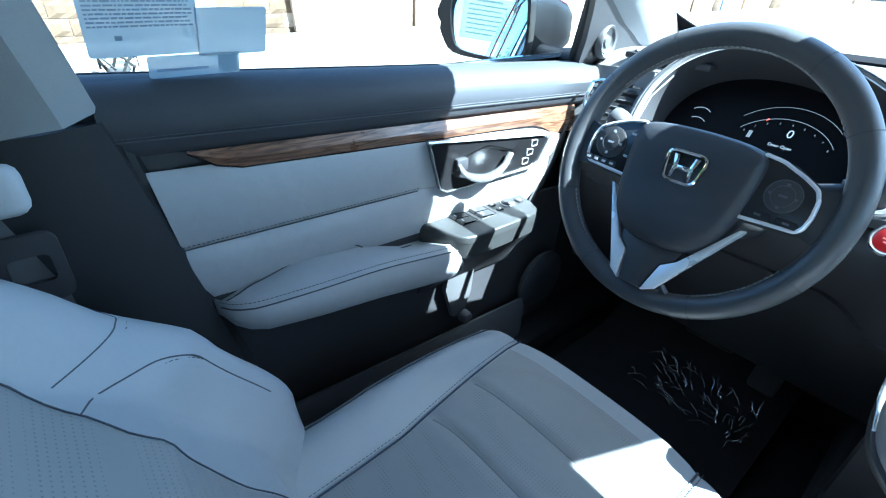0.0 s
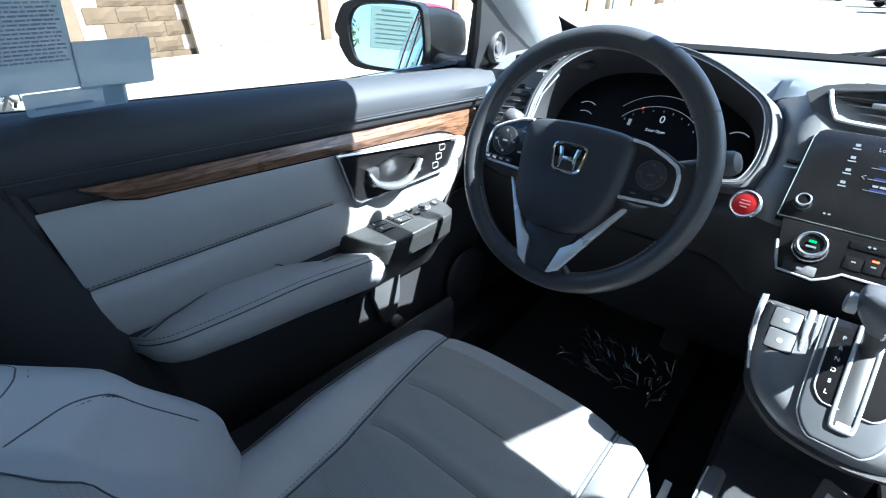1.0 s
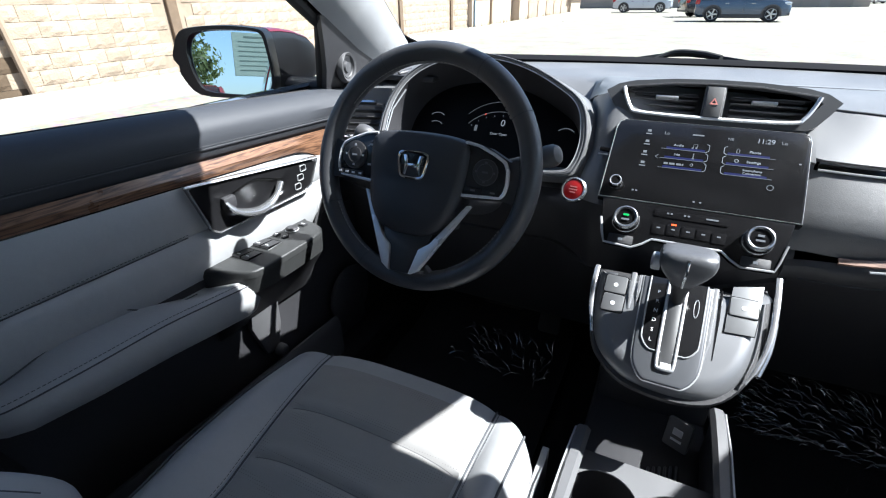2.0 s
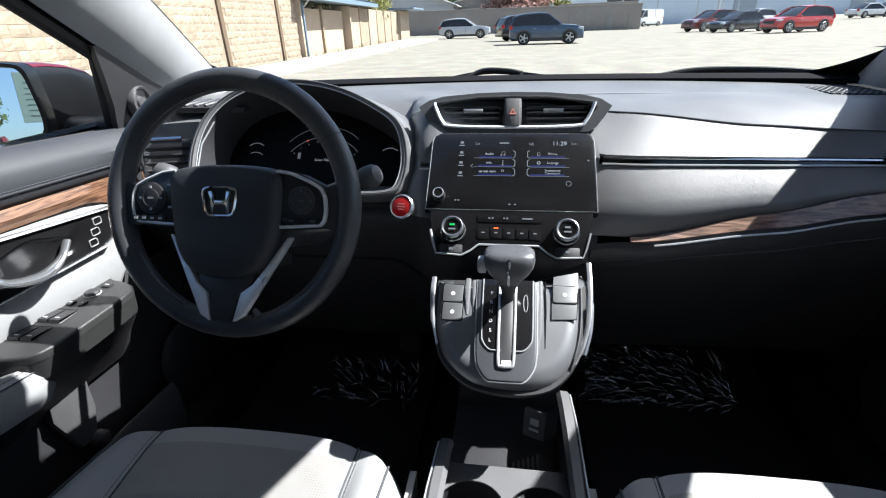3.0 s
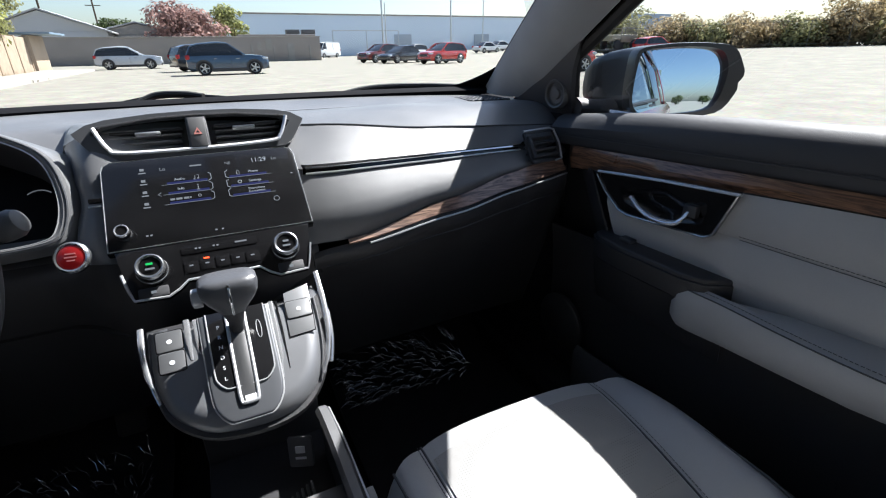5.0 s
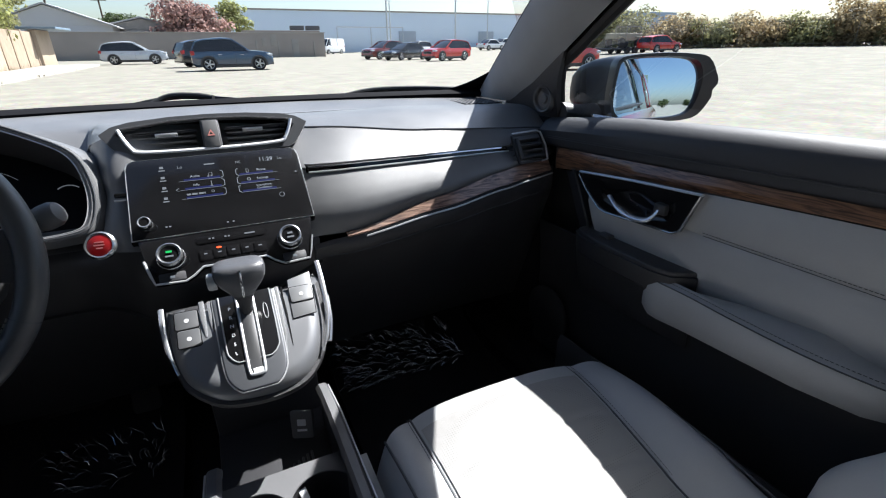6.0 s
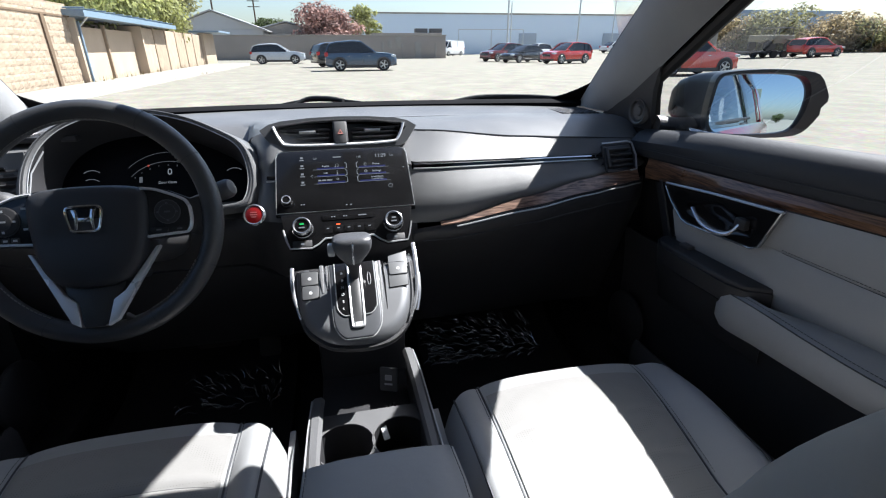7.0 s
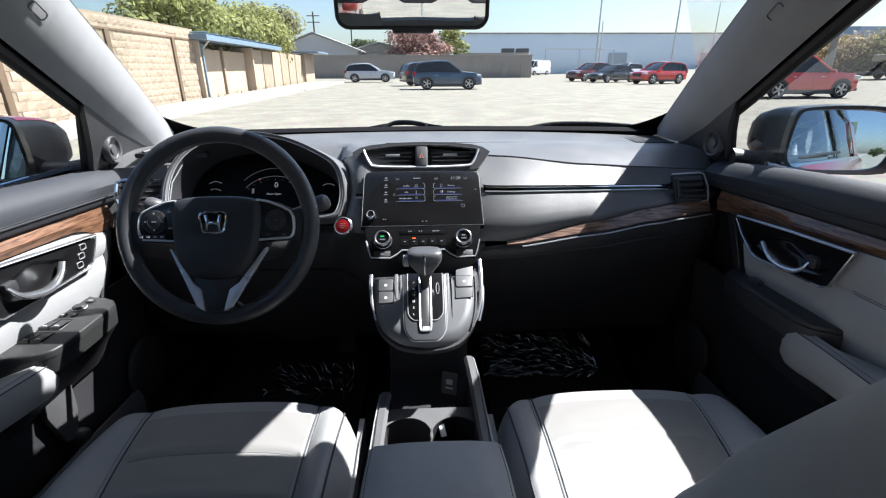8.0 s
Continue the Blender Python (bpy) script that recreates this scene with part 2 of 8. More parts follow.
def shrink(outline, d):
    """An outline moved inwards by about d."""
    n, out = len(outline), []
    area = sum(a[0] * b[1] - b[0] * a[1] for a, b in zip(outline, outline[1:] + outline[:1]))
    s = 1 if area > 0 else -1
    for i in range(n):
        a, b, c = Vector(outline[i - 1]), Vector(outline[i]), Vector(outline[(i + 1) % n])
        e, f = (b - a).normalized(), (c - b).normalized()
        k = Vector((-(e.y + f.y), e.x + f.x)) * s
        if k.length > 1e-6:
            k.normalize()
        cosine = max(0.5, k.dot(Vector((-e.y, e.x)) * s))
        q = b + k * d / cosine
        out.append((q.x, q.y))
    return out


def rounded(w, h, r, n=5, cx=0.0, cy=0.0, taper=0.0):
    """The outline of a rounded rectangle; taper: how much narrower each side is at the top."""
    out = []
    for sx, sy, a0 in ((1, 1, 0), (-1, 1, 90), (-1, -1, 180), (1, -1, 270)):
        for k in range(n + 1):
            a = radians(a0 + 90 * k / n)
            x, y = sx * (w / 2 - r) + r * math.cos(a), sy * (h / 2 - r) + r * math.sin(a)
            out.append((cx + x * (1 - taper * (y / h + 0.5)), cy + y))
    return out


def tube(pts, r, n=8, closed=False, bm=None, flat=1.0, up=None):
    """A round bar along points; flat squeezes it across."""
    p = [Vector(q) for q in pts]
    rows, side = [], None
    for i, q in enumerate(p):
        a = p[i - 1] if (i or closed) else p[i]
        b = p[(i + 1) % len(p)] if (i < len(p) - 1 or closed) else p[i]
        d = (b - a).normalized()
        if side is None:
            ref = Vector(up) if up else (Vector((0, 0, 1)) if abs(d.z) < 0.9 else Vector((1, 0, 0)))
            side = d.cross(ref).normalized()
        side = (side - d * side.dot(d)).normalized()
        nrm = side.cross(d)
        rr = r[i] if isinstance(r, (list, tuple)) else r
        rows.append([q + rr * (math.cos(2 * math.pi * k / n) * side + flat * math.sin(2 * math.pi * k / n) * nrm) for k in range(n)])
    return loft(rows, bm, ring=True, loop=closed, caps=not closed)


def lathe(profile, m=None, n=28, bm=None, caps=True):
    """A turned body: rows of radius and height along z."""
    own = loft([[(r * math.cos(2 * math.pi * k / n), r * math.sin(2 * math.pi * k / n), z) for k in range(n)] for r, z in profile], ring=True, caps=caps)
    if m is not None:
        own.transform(m)
    return own if bm is None else join(bm, own)


def letters(text, size, m, material, parent, name="lettering", thick=0.0002, align="CENTER"):
    """Raised letters in the built-in font, as a mesh."""
    cu = bpy.data.curves.new("tmp", "FONT")
    cu.body, cu.size, cu.extrude, cu.align_x, cu.align_y = text, size, thick, align, "CENTER"
    ob = bpy.data.objects.new("tmp", cu)
    me = bpy.data.meshes.new_from_object(ob)
    bpy.data.objects.remove(ob)
    bpy.data.curves.remove(cu)
    bm = bmesh.new()
    bm.from_mesh(me)
    bpy.data.meshes.remove(me)
    bm.transform(m)
    return part(name, bm, material, parent, smooth=0)


def stitches(pts, material, parent, name="stitching", pitch=0.006, length=0.004, r=0.0006):
    """A row of stitches along points."""
    p = [Vector(q) for q in pts]
    bm, run, at = bmesh.new(), 0.0, 0.0
    for a, b in zip(p, p[1:]):
        d = (b - a).length
        if d < 1e-6:
            continue
        while at < run + d:
            q = a + (b - a) * ((at - run) / d)
            e = q + (b - a).normalized() * length
            tube([q, e], r, 4, bm=bm)
            at += pitch
        run += d
    return part(name, bm, material, parent)

HEADER_Y = -0.142

# ---- the car's shell: floor, roof, pillars, glass ----
shell = thing("car_body", (0, 0, 0), "red crossover body around a grey cabin", "car body", kind="structure")
part("cabin_floor", box((0, -0.9, 0.345), (1.56, 3.4, 0.05), 0.01), CARPET, shell, "black carpet floor")
part("firewall", box((0, 0.56, 0.70), (1.5, 0.05, 0.70), 0.01), CARPET, shell)
part("toe_board", box((0, 0.42, 0.46), (1.5, 0.36, 0.03), 0.01, m=Matrix.Translation((0, 0.42, 0.46)) @ Matrix.Rotation(radians(38), 4, "X") @ Matrix.Translation((0, -0.42, -0.46))), CARPET, shell)
# roof skin over a headliner, from the windscreen's top edge back
def roof_point(u, y, lift):
    half = 0.60 - max(0.0, -1.9 - y) * 0.06
    front = max(0.0, min(1.0, (y + 0.75) / 0.64))
    z = 1.60 + 0.035 * (1 - u * u) - 0.105 * front**1.6 - 0.02 * max(0.0, -1.4 - y) ** 2
    yy = y - 0.16 * u * u * front
    return (u * half, yy, z + lift)


ys = [HEADER_Y, HEADER_Y - 0.08, -0.32, -0.5, -0.75, -1.2, -1.7, -2.2, -2.5]
us = [k / 8 for k in range(-8, 9)]
part("headliner", solid(loft([[roof_point(u, y, 0) for u in us] for y in ys]), 0.015), HEADLINER, shell, "grey cloth headliner")
part("roof", solid(loft([[(p[0] * 1.06, p[1] + 0.01, p[2]) for p in (roof_point(u, y, 0.035) for u in us)] for y in ys]), 0.01), RED_PAINT, shell, "red painted roof")
for s in (-1, 1):
    # A-pillar: a trim strip from the dash corner up to the roof
    lo_in, hi_in = Vector((s * 0.770, 0.45, 1.072)), Vector((s * 0.600, -0.29, 1.490))
    lo_out, hi_out = Vector((s * 0.757, 0.22, 1.084)), Vector((s * 0.640, -0.39, 1.410))
    rows = []
    for k in range(13):
        t = k / 12
        a = lo_in.lerp(hi_in, t) + Vector((0, 0, 0.012 * math.sin(math.pi * t)))
        b = lo_out.lerp(hi_out, t) + Vector((0, 0, 0.0 * math.sin(math.pi * t)))
        mid = (a + b) / 2 + Vector((-s * 0.022, -0.012, 0.0))
        rows.append([a, a.lerp(mid, 0.5) + Vector((-s * 0.008, -0.004, 0)), mid, mid.lerp(b, 0.5) + Vector((-s * 0.006, 0, 0)), b])
    p = part("pillar_trim", solid(loft(rows), 0.012), PILLAR, shell, "light grey front pillar trim")
    part("pillar_skin", solid(loft([[r[0] + Vector((s * 0.020, 0.0, 0.012)), r[4] + Vector((s * 0.035, -0.006, 0.008))] for r in rows]), 0.02), PIANO, shell)
    part("weatherstrip", tube([r[4] + Vector((s * 0.012, -0.010, -0.008)) for r in rows], 0.013, 8), RUBBER, shell)
    part("glass_edge", tube([r[0] + Vector((0, 0.006, 0.004)) for r in rows], 0.008, 8), RUBBER, shell)
    tag = basis(rows[9][2] + Vector((-s * 0.014, -0.014, 0)), rows[10][2] - rows[8][2], rows[9][4] - rows[9][2])
    part("airbag_tag", frame_ring(rounded(0.042, 0.016, 0.006), rounded(0.038, 0.012, 0.005), 0.0008, tag), PLASTIC_GREY, shell)
    # roof rail, B-pillar and C-pillar
    part("roof_rail", solid(loft([[(s * 0.585, y, z1), (s * 0.622, y, (z1 + z0) / 2 + 0.01), (s * 0.650, y, z0)] for y, z1, z0 in ((-0.27, 1.500, 1.42), (-0.38, 1.530, 1.415), (-0.55, 1.565, 1.455), (-0.8, 1.59, 1.485), (-1.3, 1.60, 1.50), (-1.8, 1.59, 1.50), (-2.35, 1.56, 1.48))]), 0.03), HEADLINER, shell)
    part("rear_pillar", solid(loft([[(s * 0.78, -2.05, 1.05), (s * 0.74, -2.5, 1.05)], [(s * 0.65, -2.1, 1.5), (s * 0.60, -2.45, 1.52)]]), 0.05), HEADLINER, shell)
    part("body_side", solid(loft([[(s * 0.80, 1.72, 0.34), (s * 0.82, 1.74, 0.60), (s * 0.76, 1.70, 0.74), (s * 0.70, 1.68, 0.76)], [(s * 0.88, 1.50, 0.32), (s * 0.90, 1.50, 0.66), (s * 0.86, 1.50, 0.83), (s * 0.80, 1.50, 0.85)], [(s * 0.91, 1.10, 0.32), (s * 0.925, 1.10, 0.72), (s * 0.88, 1.10, 0.91), (s * 0.81, 1.10, 0.93)], [(s * 0.91, 0.62, 0.30), (s * 0.925, 0.62, 0.75), (s * 0.88, 0.62, 0.97), (s * 0.82, 0.62, 1.0)]] + [[(s * 0.91, y, 0.30), (s * 0.925, y, 0.75), (s * 0.88, y, 1.0), (s * 0.825, y, 1.06)] for y in (0.1, -0.8, -1.7, -2.5)]), 0.012), RED_PAINT, shell, "red painted side")
    part("sill_trim", box((s * 0.72, -0.7, 0.40), (0.12, 2.2, 0.07), 0.015), TRIM_BLACK, shell, "black plastic door sill")
    part("door_jamb", box((s * 0.792, -0.80, 0.73), (0.02, 0.30, 0.68), 0.005), PLASTIC, shell)
    pillar = thing("center_pillar", (s * 0.765, -0.760, 0.4), "center pillar with light upper and black lower trim", "pillar", "center pillars", "structure")
    pillar.parent = None
    up = [[(s * 0.012 - s * x, -0.050 - 0.026 * k, z), (-s * 0.022 - s * x, -0.080 - 0.024 * k, z), (-s * 0.028 - s * x, -0.14 - 0.02 * k, z), (s * 0.01 - s * x, -0.20 - 0.02 * k, z)] for k, (x, z) in enumerate(((0.0, 0.665), (0.035, 0.78), (0.075, 0.90), (0.115, 1.02), (0.14, 1.10)))]
    part("upper_trim", solid(loft(up), 0.02), PILLAR, pillar, "light grey upper trim")
    low = [[(s * 0.02, y, z), (-s * 0.012, y - 0.02, z), (-s * 0.03, y - 0.07, z), (-s * 0.032, y - 0.18, z), (s * 0.01, y - 0.26, z)] for y, z in ((0.100, 0.0), (0.072, 0.25), (0.030, 0.45), (-0.004, 0.60), (-0.018, 0.655))]
    part("lower_trim", solid(loft(low), 0.02), TRIM_BLACK, pillar, "black lower trim")
    belt = thing("seat_belt", (s * 0.705, -0.90, 0.6), "grey seat belt with a plastic guide, hanging at the pillar", "seat belt", "seat belts")
    part("webbing", solid(loft([[(-s * 0.0, 0.06, -0.25), (-s * 0.004, 0.005, -0.25)], [(0, 0.025, 0.30), (-s * 0.004, -0.03, 0.30)], [(s * 0.0, -0.005, 0.41), (-s * 0.004, -0.06, 0.41)], [(s * 0.0, -0.01, 0.75), (-s * 0.004, -0.06, 0.75)]]), 0.0015), shader("grey_webbing", (0.10, 0.10, 0.10), 0.8, grain=1500, bump=0.6), belt)
    part("guide", box((-s * 0.004, -0.004, 0.42), (0.026, 0.062, 0.05), 0.014, 3), shader("milky_plastic", (0.45, 0.46, 0.47), 0.35), belt, "milky grey plastic belt guide")
    part("tongue", frame_ring(rounded(0.055, 0.075, 0.012), rounded(0.034, 0.03, 0.006), 0.006, basis((-s * 0.008, 0.006, 0.34), (0, 1, 0), (0, 0, 1))), PLASTIC, belt, "black belt tongue")
for s in (-1, 1):
    part("kick_panel", solid(loft([[(s * 0.765, 0.06, z), (s * 0.75, 0.3, z), (s * 0.70, 0.56, z)] for z in (0.35, 0.7, 1.05)]), 0.015), CARPET, shell, "black footwell side")
part("hood", solid(loft([[(u * 0.80, y, z - 0.06 * u * u) for u in us] for y, z in ((0.60, 1.02), (0.9, 0.985), (1.3, 0.93), (1.6, 0.84), (1.72, 0.65), (1.75, 0.4))]), 0.012), RED_PAINT, shell, "red painted hood")
part("front_bumper", solid(loft([[(u * 0.80, 1.74 - 0.10 * u * u, z) for u in us] for z in (0.25, 0.45, 0.62)]), 0.03), PLASTIC, shell, "black lower bumper")
part("grille", box((0, 1.73, 0.66), (0.95, 0.06, 0.14), 0.02, 2), PIANO, shell, "gloss black grille")
for s in (-1, 1):
    part("headlamp", box((s * 0.66, 1.64, 0.70), (0.28, 0.18, 0.11), 0.04, 2), FILM, shell, "clear headlamp")
    for wy in (1.02, -1.64):
        hub = basis((s * 0.83, wy, 0.345), (0, 1, 0), (0, 0, 1))
        out_z = 0.105 if hub.col[2].x * s > 0 else -0.105
        wh = part("road_wheel", lathe([(0.22, -0.9 * out_z), (0.33, -0.9 * out_z), (0.345, 0), (0.335, out_z), (0.23, 1.05 * out_z)], hub, 32), RUBBER, shell, "black tyre")
        part("wheel_rim", lathe([(0.235, 1.04 * out_z), (0.22, 1.1 * out_z), (0.21, 0.95 * out_z), (0.001, 0.9 * out_z)], hub, 32), PLASTIC, wh)
        for k in range(5):
            part("wheel_spoke", box((0.115, 0, 1.03 * out_z), (0.20, 0.06, 0.02), 0.006, 1, m=hub @ Matrix.Rotation(2 * math.pi * k / 5, 4, "Z")), KNOB, wh)
        part("arch_trim", tube([(s * 0.93, wy + 0.40 * math.cos(a), 0.345 + 0.40 * math.sin(a)) for a in [math.pi * j / 12 for j in range(13)]], 0.028, 6), PLASTIC, shell, "black arch trim")
for s in (-1, 1):
    part("outer_pillar", solid(loft([[(s * 0.806, y, 1.06), (s * 0.735, y, 1.28), (s * 0.655, y, 1.50)] for y in (-0.86, -0.93, -1.0)]), 0.006), PIANO, shell, "gloss black outer door pillar")
    part("cant_rail", solid(loft([[(s * 0.676, y, 1.485 - d), (s * 0.668, y, 1.53 - d), (s * 0.64, y, 1.60 - d)] for y, d in ((-0.45, 0.04), (-0.8, 0.01), (-1.3, 0.0), (-1.9, 0.01), (-2.5, 0.05))]), 0.01), PIANO, shell, "gloss black roof side rail")
    part("quarter_panel", solid(loft([[(s * 0.815, y, 1.05), (s * 0.75, y, 1.27), (s * 0.672, y, 1.50)] for y in (-2.02, -2.3, -2.56)]), 0.01), RED_PAINT, shell, "red rear quarter")
    for y in (-0.62, -1.58):
        part("door_pull", box((s * 0.925, y, 0.90), (0.03, 0.20, 0.035), 0.012, 2), PLASTIC, shell, "dark outer door handle")
    part("belt_trim", tube([(s * 0.822, y, 1.055) for y in (0.1, -0.8, -1.7, -2.3)], 0.009, 6), CHROME, shell, "chrome line under the side windows")
part("tailgate", box((0, -2.53, 0.72), (1.6, 0.06, 0.75), 0.03), RED_PAINT, shell)
part("cowl", solid(loft([[(u * 0.78, y - 0.10 * u * u, z) for u in us] for y, z in ((0.49, 1.083), (0.53, 1.091), (0.585, 1.082), (0.66, 1.03))]), 0.01), FELT, shell, "black cowl below the windscreen")
part("windscreen_header", solid(loft([[Vector(roof_point(u, HEADER_Y, 0.028)) + Vector((0, 0.03, 0)), Vector(roof_point(u, HEADER_Y, 0)) + Vector((0, 0.02, -0.004)), Vector(roof_point(u, HEADER_Y - 0.07, -0.012))] for u in us]), 0.012), HEADLINER, shell)

windscreen = tagged(link("window_1", loft([[(u * (0.785 - 0.175 * t), (0.60 - (0.60 - HEADER_Y - 0.01) * t) - 0.15 * u * u, 1.080 + 0.455 * t + 0.03 * math.sin(math.pi * t) - 0.03 * u * u * t) for u in us] for t in (0, 0.25, 0.5, 0.75, 1)]), GLASS), "clear windscreen", "window", kind="structure")
windscreen.visible_shadow = False
rear_glass = tagged(link("window_2", loft([[(u * (0.66 - 0.1 * t), -2.54 + 0.12 * t, 1.06 + 0.48 * t) for u in us] for t in (0, 0.5, 1)]), GLASS), "rear window", "window", kind="structure")
rear_glass.visible_shadow = False
for s, name in ((-1, "window_3"), (1, "window_4")):
    g = tagged(link(name, loft([[(s * 0.79, y, 1.05), (s * 0.65, y, 1.50)] for y in (-0.98, -1.5, -2.05)]), GLASS_DARK), "dark tinted rear door window", "window", kind="structure")
    g.visible_shadow = False

pod = thing("sensor_housing", (0, -0.06, 1.488), "black sensor housing behind the rear-view mirror", "sensor")
part("cover", box((0, 0, 0), (0.10, 0.17, 0.05), 0.02, 3, m=Matrix.Rotation(radians(-33), 4, "X")), PLASTIC, pod)
# Unseen sheet, added to cast the shadow that bounds the seat's sun patch.
shade_sheet = thing("windscreen_shade_sheet", basis((0.222, -0.075, 1.515), (1, 0, 0), (0, -0.84, 0.54)), "unseen sheet added high on the windscreen to shade the driver's seat", "paper")
part("sheet", plate(rounded(0.325, 0.21, 0.004, 2), 0.0006, None, bev=0), shader("white_paper", (0.7, 0.7, 0.68), 0.8, vary=0.03), shade_sheet, smooth=0)

# sun visors folded up under the roof's front edge
# Unseen; their front edges are placed to bound the sun patches.
for x in (-0.36, 0.36):
    visor = thing("sun_visor", (x, -0.25, 1.500), "grey cloth sun visor folded up against the headliner", "sun visor", "sun visors")
    part("panel", box((0, 0, 0), (0.44, 0.17, 0.018), 0.008, 3, m=Matrix.Rotation(radians(-7), 4, "X")), HEADLINER, visor)
    part("pivot", tube([(0.20 * (1 if x > 0 else -1), 0.075, 0.0), (0.23 * (1 if x > 0 else -1), 0.080, 0.012)], 0.006, 8), PLASTIC_GREY, visor)

# black painted band round the foot of the windscreen, rising in the corners
def glass_point(u, t):
    return Vector((u * (0.785 - 0.175 * t), (0.60 - (0.60 - HEADER_Y - 0.01) * t) - 0.15 * u * u, 1.080 + 0.455 * t + 0.03 * math.sin(math.pi * t) - 0.03 * u * u * t))


band = []
for k in range(-30, 31):
    u = math.copysign(abs(k / 30) ** 0.6, k)
    rise = 0.014 + 0.15 * max(0.0, (abs(u) - 0.75) / 0.25) ** 2.5
    band.append([glass_point(u, -0.02 + (rise + 0.02) * j / 4) + Vector((0, -0.006, -0.002)) for j in range(5)])
part("windscreen_band", solid(loft(band), 0.003), FELT, shell, "black band at the windscreen's foot")

for s in (-1, 1):
    part("corner_fill", box((s * 0.785, 0.37, 1.045), (0.09, 0.34, 0.03), 0.006, 1), FELT, shell, "black corner beside the dashboard")

# wiper arms at the foot of the windscreen
for x0, x1, y0, z0 in ((-0.13, 0.02, 0.60, 1.090), (0.34, 0.72, 0.55, 1.086)):
    wiper = thing("wiper", (x0, y0, z0), "black wiper arm lying at the foot of the windscreen", "wiper", "wipers")
    part("arm", tube(spline([(0, 0.0, -0.012), ((x1 - x0) * 0.3, 0.01, 0.006), ((x1 - x0) * 0.7, 0.0, 0.006), (x1 - x0, -0.03, 0.0)], 5), 0.007, 8), RUBBER, wiper)
    part("blade", tube(spline([(-0.05, 0.015, -0.014), ((x1 - x0) * 0.5, 0.012, 0.002), (x1 - x0 + 0.1, -0.05, -0.012)], 5), 0.006, 6), RUBBER, wiper)

# rear-view mirror, hung from the windscreen
rear_mirror = thing("rear_view_mirror", pose(-0.0105, -0.22, 1.366, 5.2, 0, 0), "black rear-view mirror hung below the windscreen's top", "mirror")
out = rounded(0.252, 0.068, 0.022)
part("housing", plate(out, -0.03, basis((0, 0, 0), (1, 0, 0), (0, 0, 1)), bev=0.0), PLASTIC, rear_mirror)
part("rim", frame_ring(out, shrink(out, 0.006), 0.006, basis((0, 0, 0), (1, 0, 0), (0, 0, 1)), 0.001), PLASTIC, rear_mirror)
part("glass", plate(shrink(out, 0.005), 0.002, basis((0, -0.001, 0), (1, 0, 0), (0, 0, 1)), bev=0), MIRROR, rear_mirror, "mirror glass", smooth=0)
part("chin", box((0, 0.008, -0.034), (0.07, 0.02, 0.012), 0.005, 2), PLASTIC, rear_mirror)
part("stem", tube([(0, 0.028, 0.01), (0, 0.06, 0.05), (0, 0.12, 0.11)], 0.012, 10), PLASTIC, rear_mirror)

# ---- dashboard ----
dash = thing("dashboard", (0, 0, 0), "black padded dashboard with walnut strip and center screen", "dashboard")
# profile rows by x: (y, z) at the far edge, top, crown, seam, strip top, strip foot, belly, trim top, trim foot, knee, glove box, foot
DASH = []  # cross-sections, each x and then y, z pairs from the windscreen down to the floor
DASH.append((-0.750, 0.420, 1.075, 0.300, 1.075, 0.150, 1.075, 0.075, 1.050, 0.060, 1.020, 0.050, 1.000, 0.030, 0.970, 0.010, 0.940, 0.000, 0.920, 0.020, 0.860, 0.080, 0.700, 0.160, 0.560))
DASH.append((-0.600, 0.460, 1.078, 0.330, 1.082, 0.180, 1.080, 0.060, 1.060, 0.050, 1.020, 0.045, 1.000, 0.015, 0.965, -0.010, 0.930, -0.020, 0.900, 0.000, 0.840, 0.060, 0.700, 0.140, 0.560))
DASH.append((-0.565, 0.500, 1.080, 0.345, 1.068, 0.300, 1.060, 0.240, 1.030, 0.220, 0.990, 0.200, 0.955, 0.020, 0.935, -0.030, 0.925, -0.050, 0.900, -0.020, 0.820, 0.050, 0.680, 0.140, 0.540))
DASH.append((-0.370, 0.500, 1.080, 0.345, 1.068, 0.300, 1.060, 0.240, 1.030, 0.220, 0.990, 0.200, 0.955, 0.020, 0.935, -0.030, 0.925, -0.050, 0.900, -0.020, 0.820, 0.050, 0.680, 0.140, 0.540))
DASH.append((-0.215, 0.500, 1.080, 0.345, 1.068, 0.300, 1.060, 0.240, 1.030, 0.220, 0.990, 0.200, 0.955, 0.020, 0.935, -0.030, 0.925, -0.050, 0.900, -0.020, 0.820, 0.050, 0.680, 0.140, 0.540))
DASH.append((-0.195, 0.500, 1.080, 0.345, 1.068, 0.220, 1.077, 0.130, 1.060, 0.110, 1.000, 0.090, 0.960, 0.020, 0.945, -0.040, 0.930, -0.060, 0.900, -0.030, 0.820, 0.050, 0.680, 0.140, 0.540))
DASH.append((-0.165, 0.500, 1.080, 0.345, 1.068, 0.200, 1.077, 0.070, 1.075, 0.010, 1.030, -0.010, 1.000, -0.055, 0.965, -0.075, 0.930, -0.070, 0.890, -0.040, 0.810, 0.040, 0.680, 0.140, 0.540))
DASH.append((-0.145, 0.500, 1.080, 0.345, 1.068, 0.200, 1.077, 0.055, 1.086, 0.000, 1.035, -0.020, 1.005, -0.060, 0.960, -0.085, 0.930, -0.090, 0.890, -0.060, 0.800, 0.030, 0.680, 0.140, 0.540))
DASH.append((0.000, 0.500, 1.080, 0.345, 1.068, 0.200, 1.077, 0.085, 1.098, 0.055, 1.040, 0.020, 1.000, -0.030, 0.950, -0.080, 0.900, -0.100, 0.860, -0.080, 0.800, 0.030, 0.660, 0.140, 0.540))
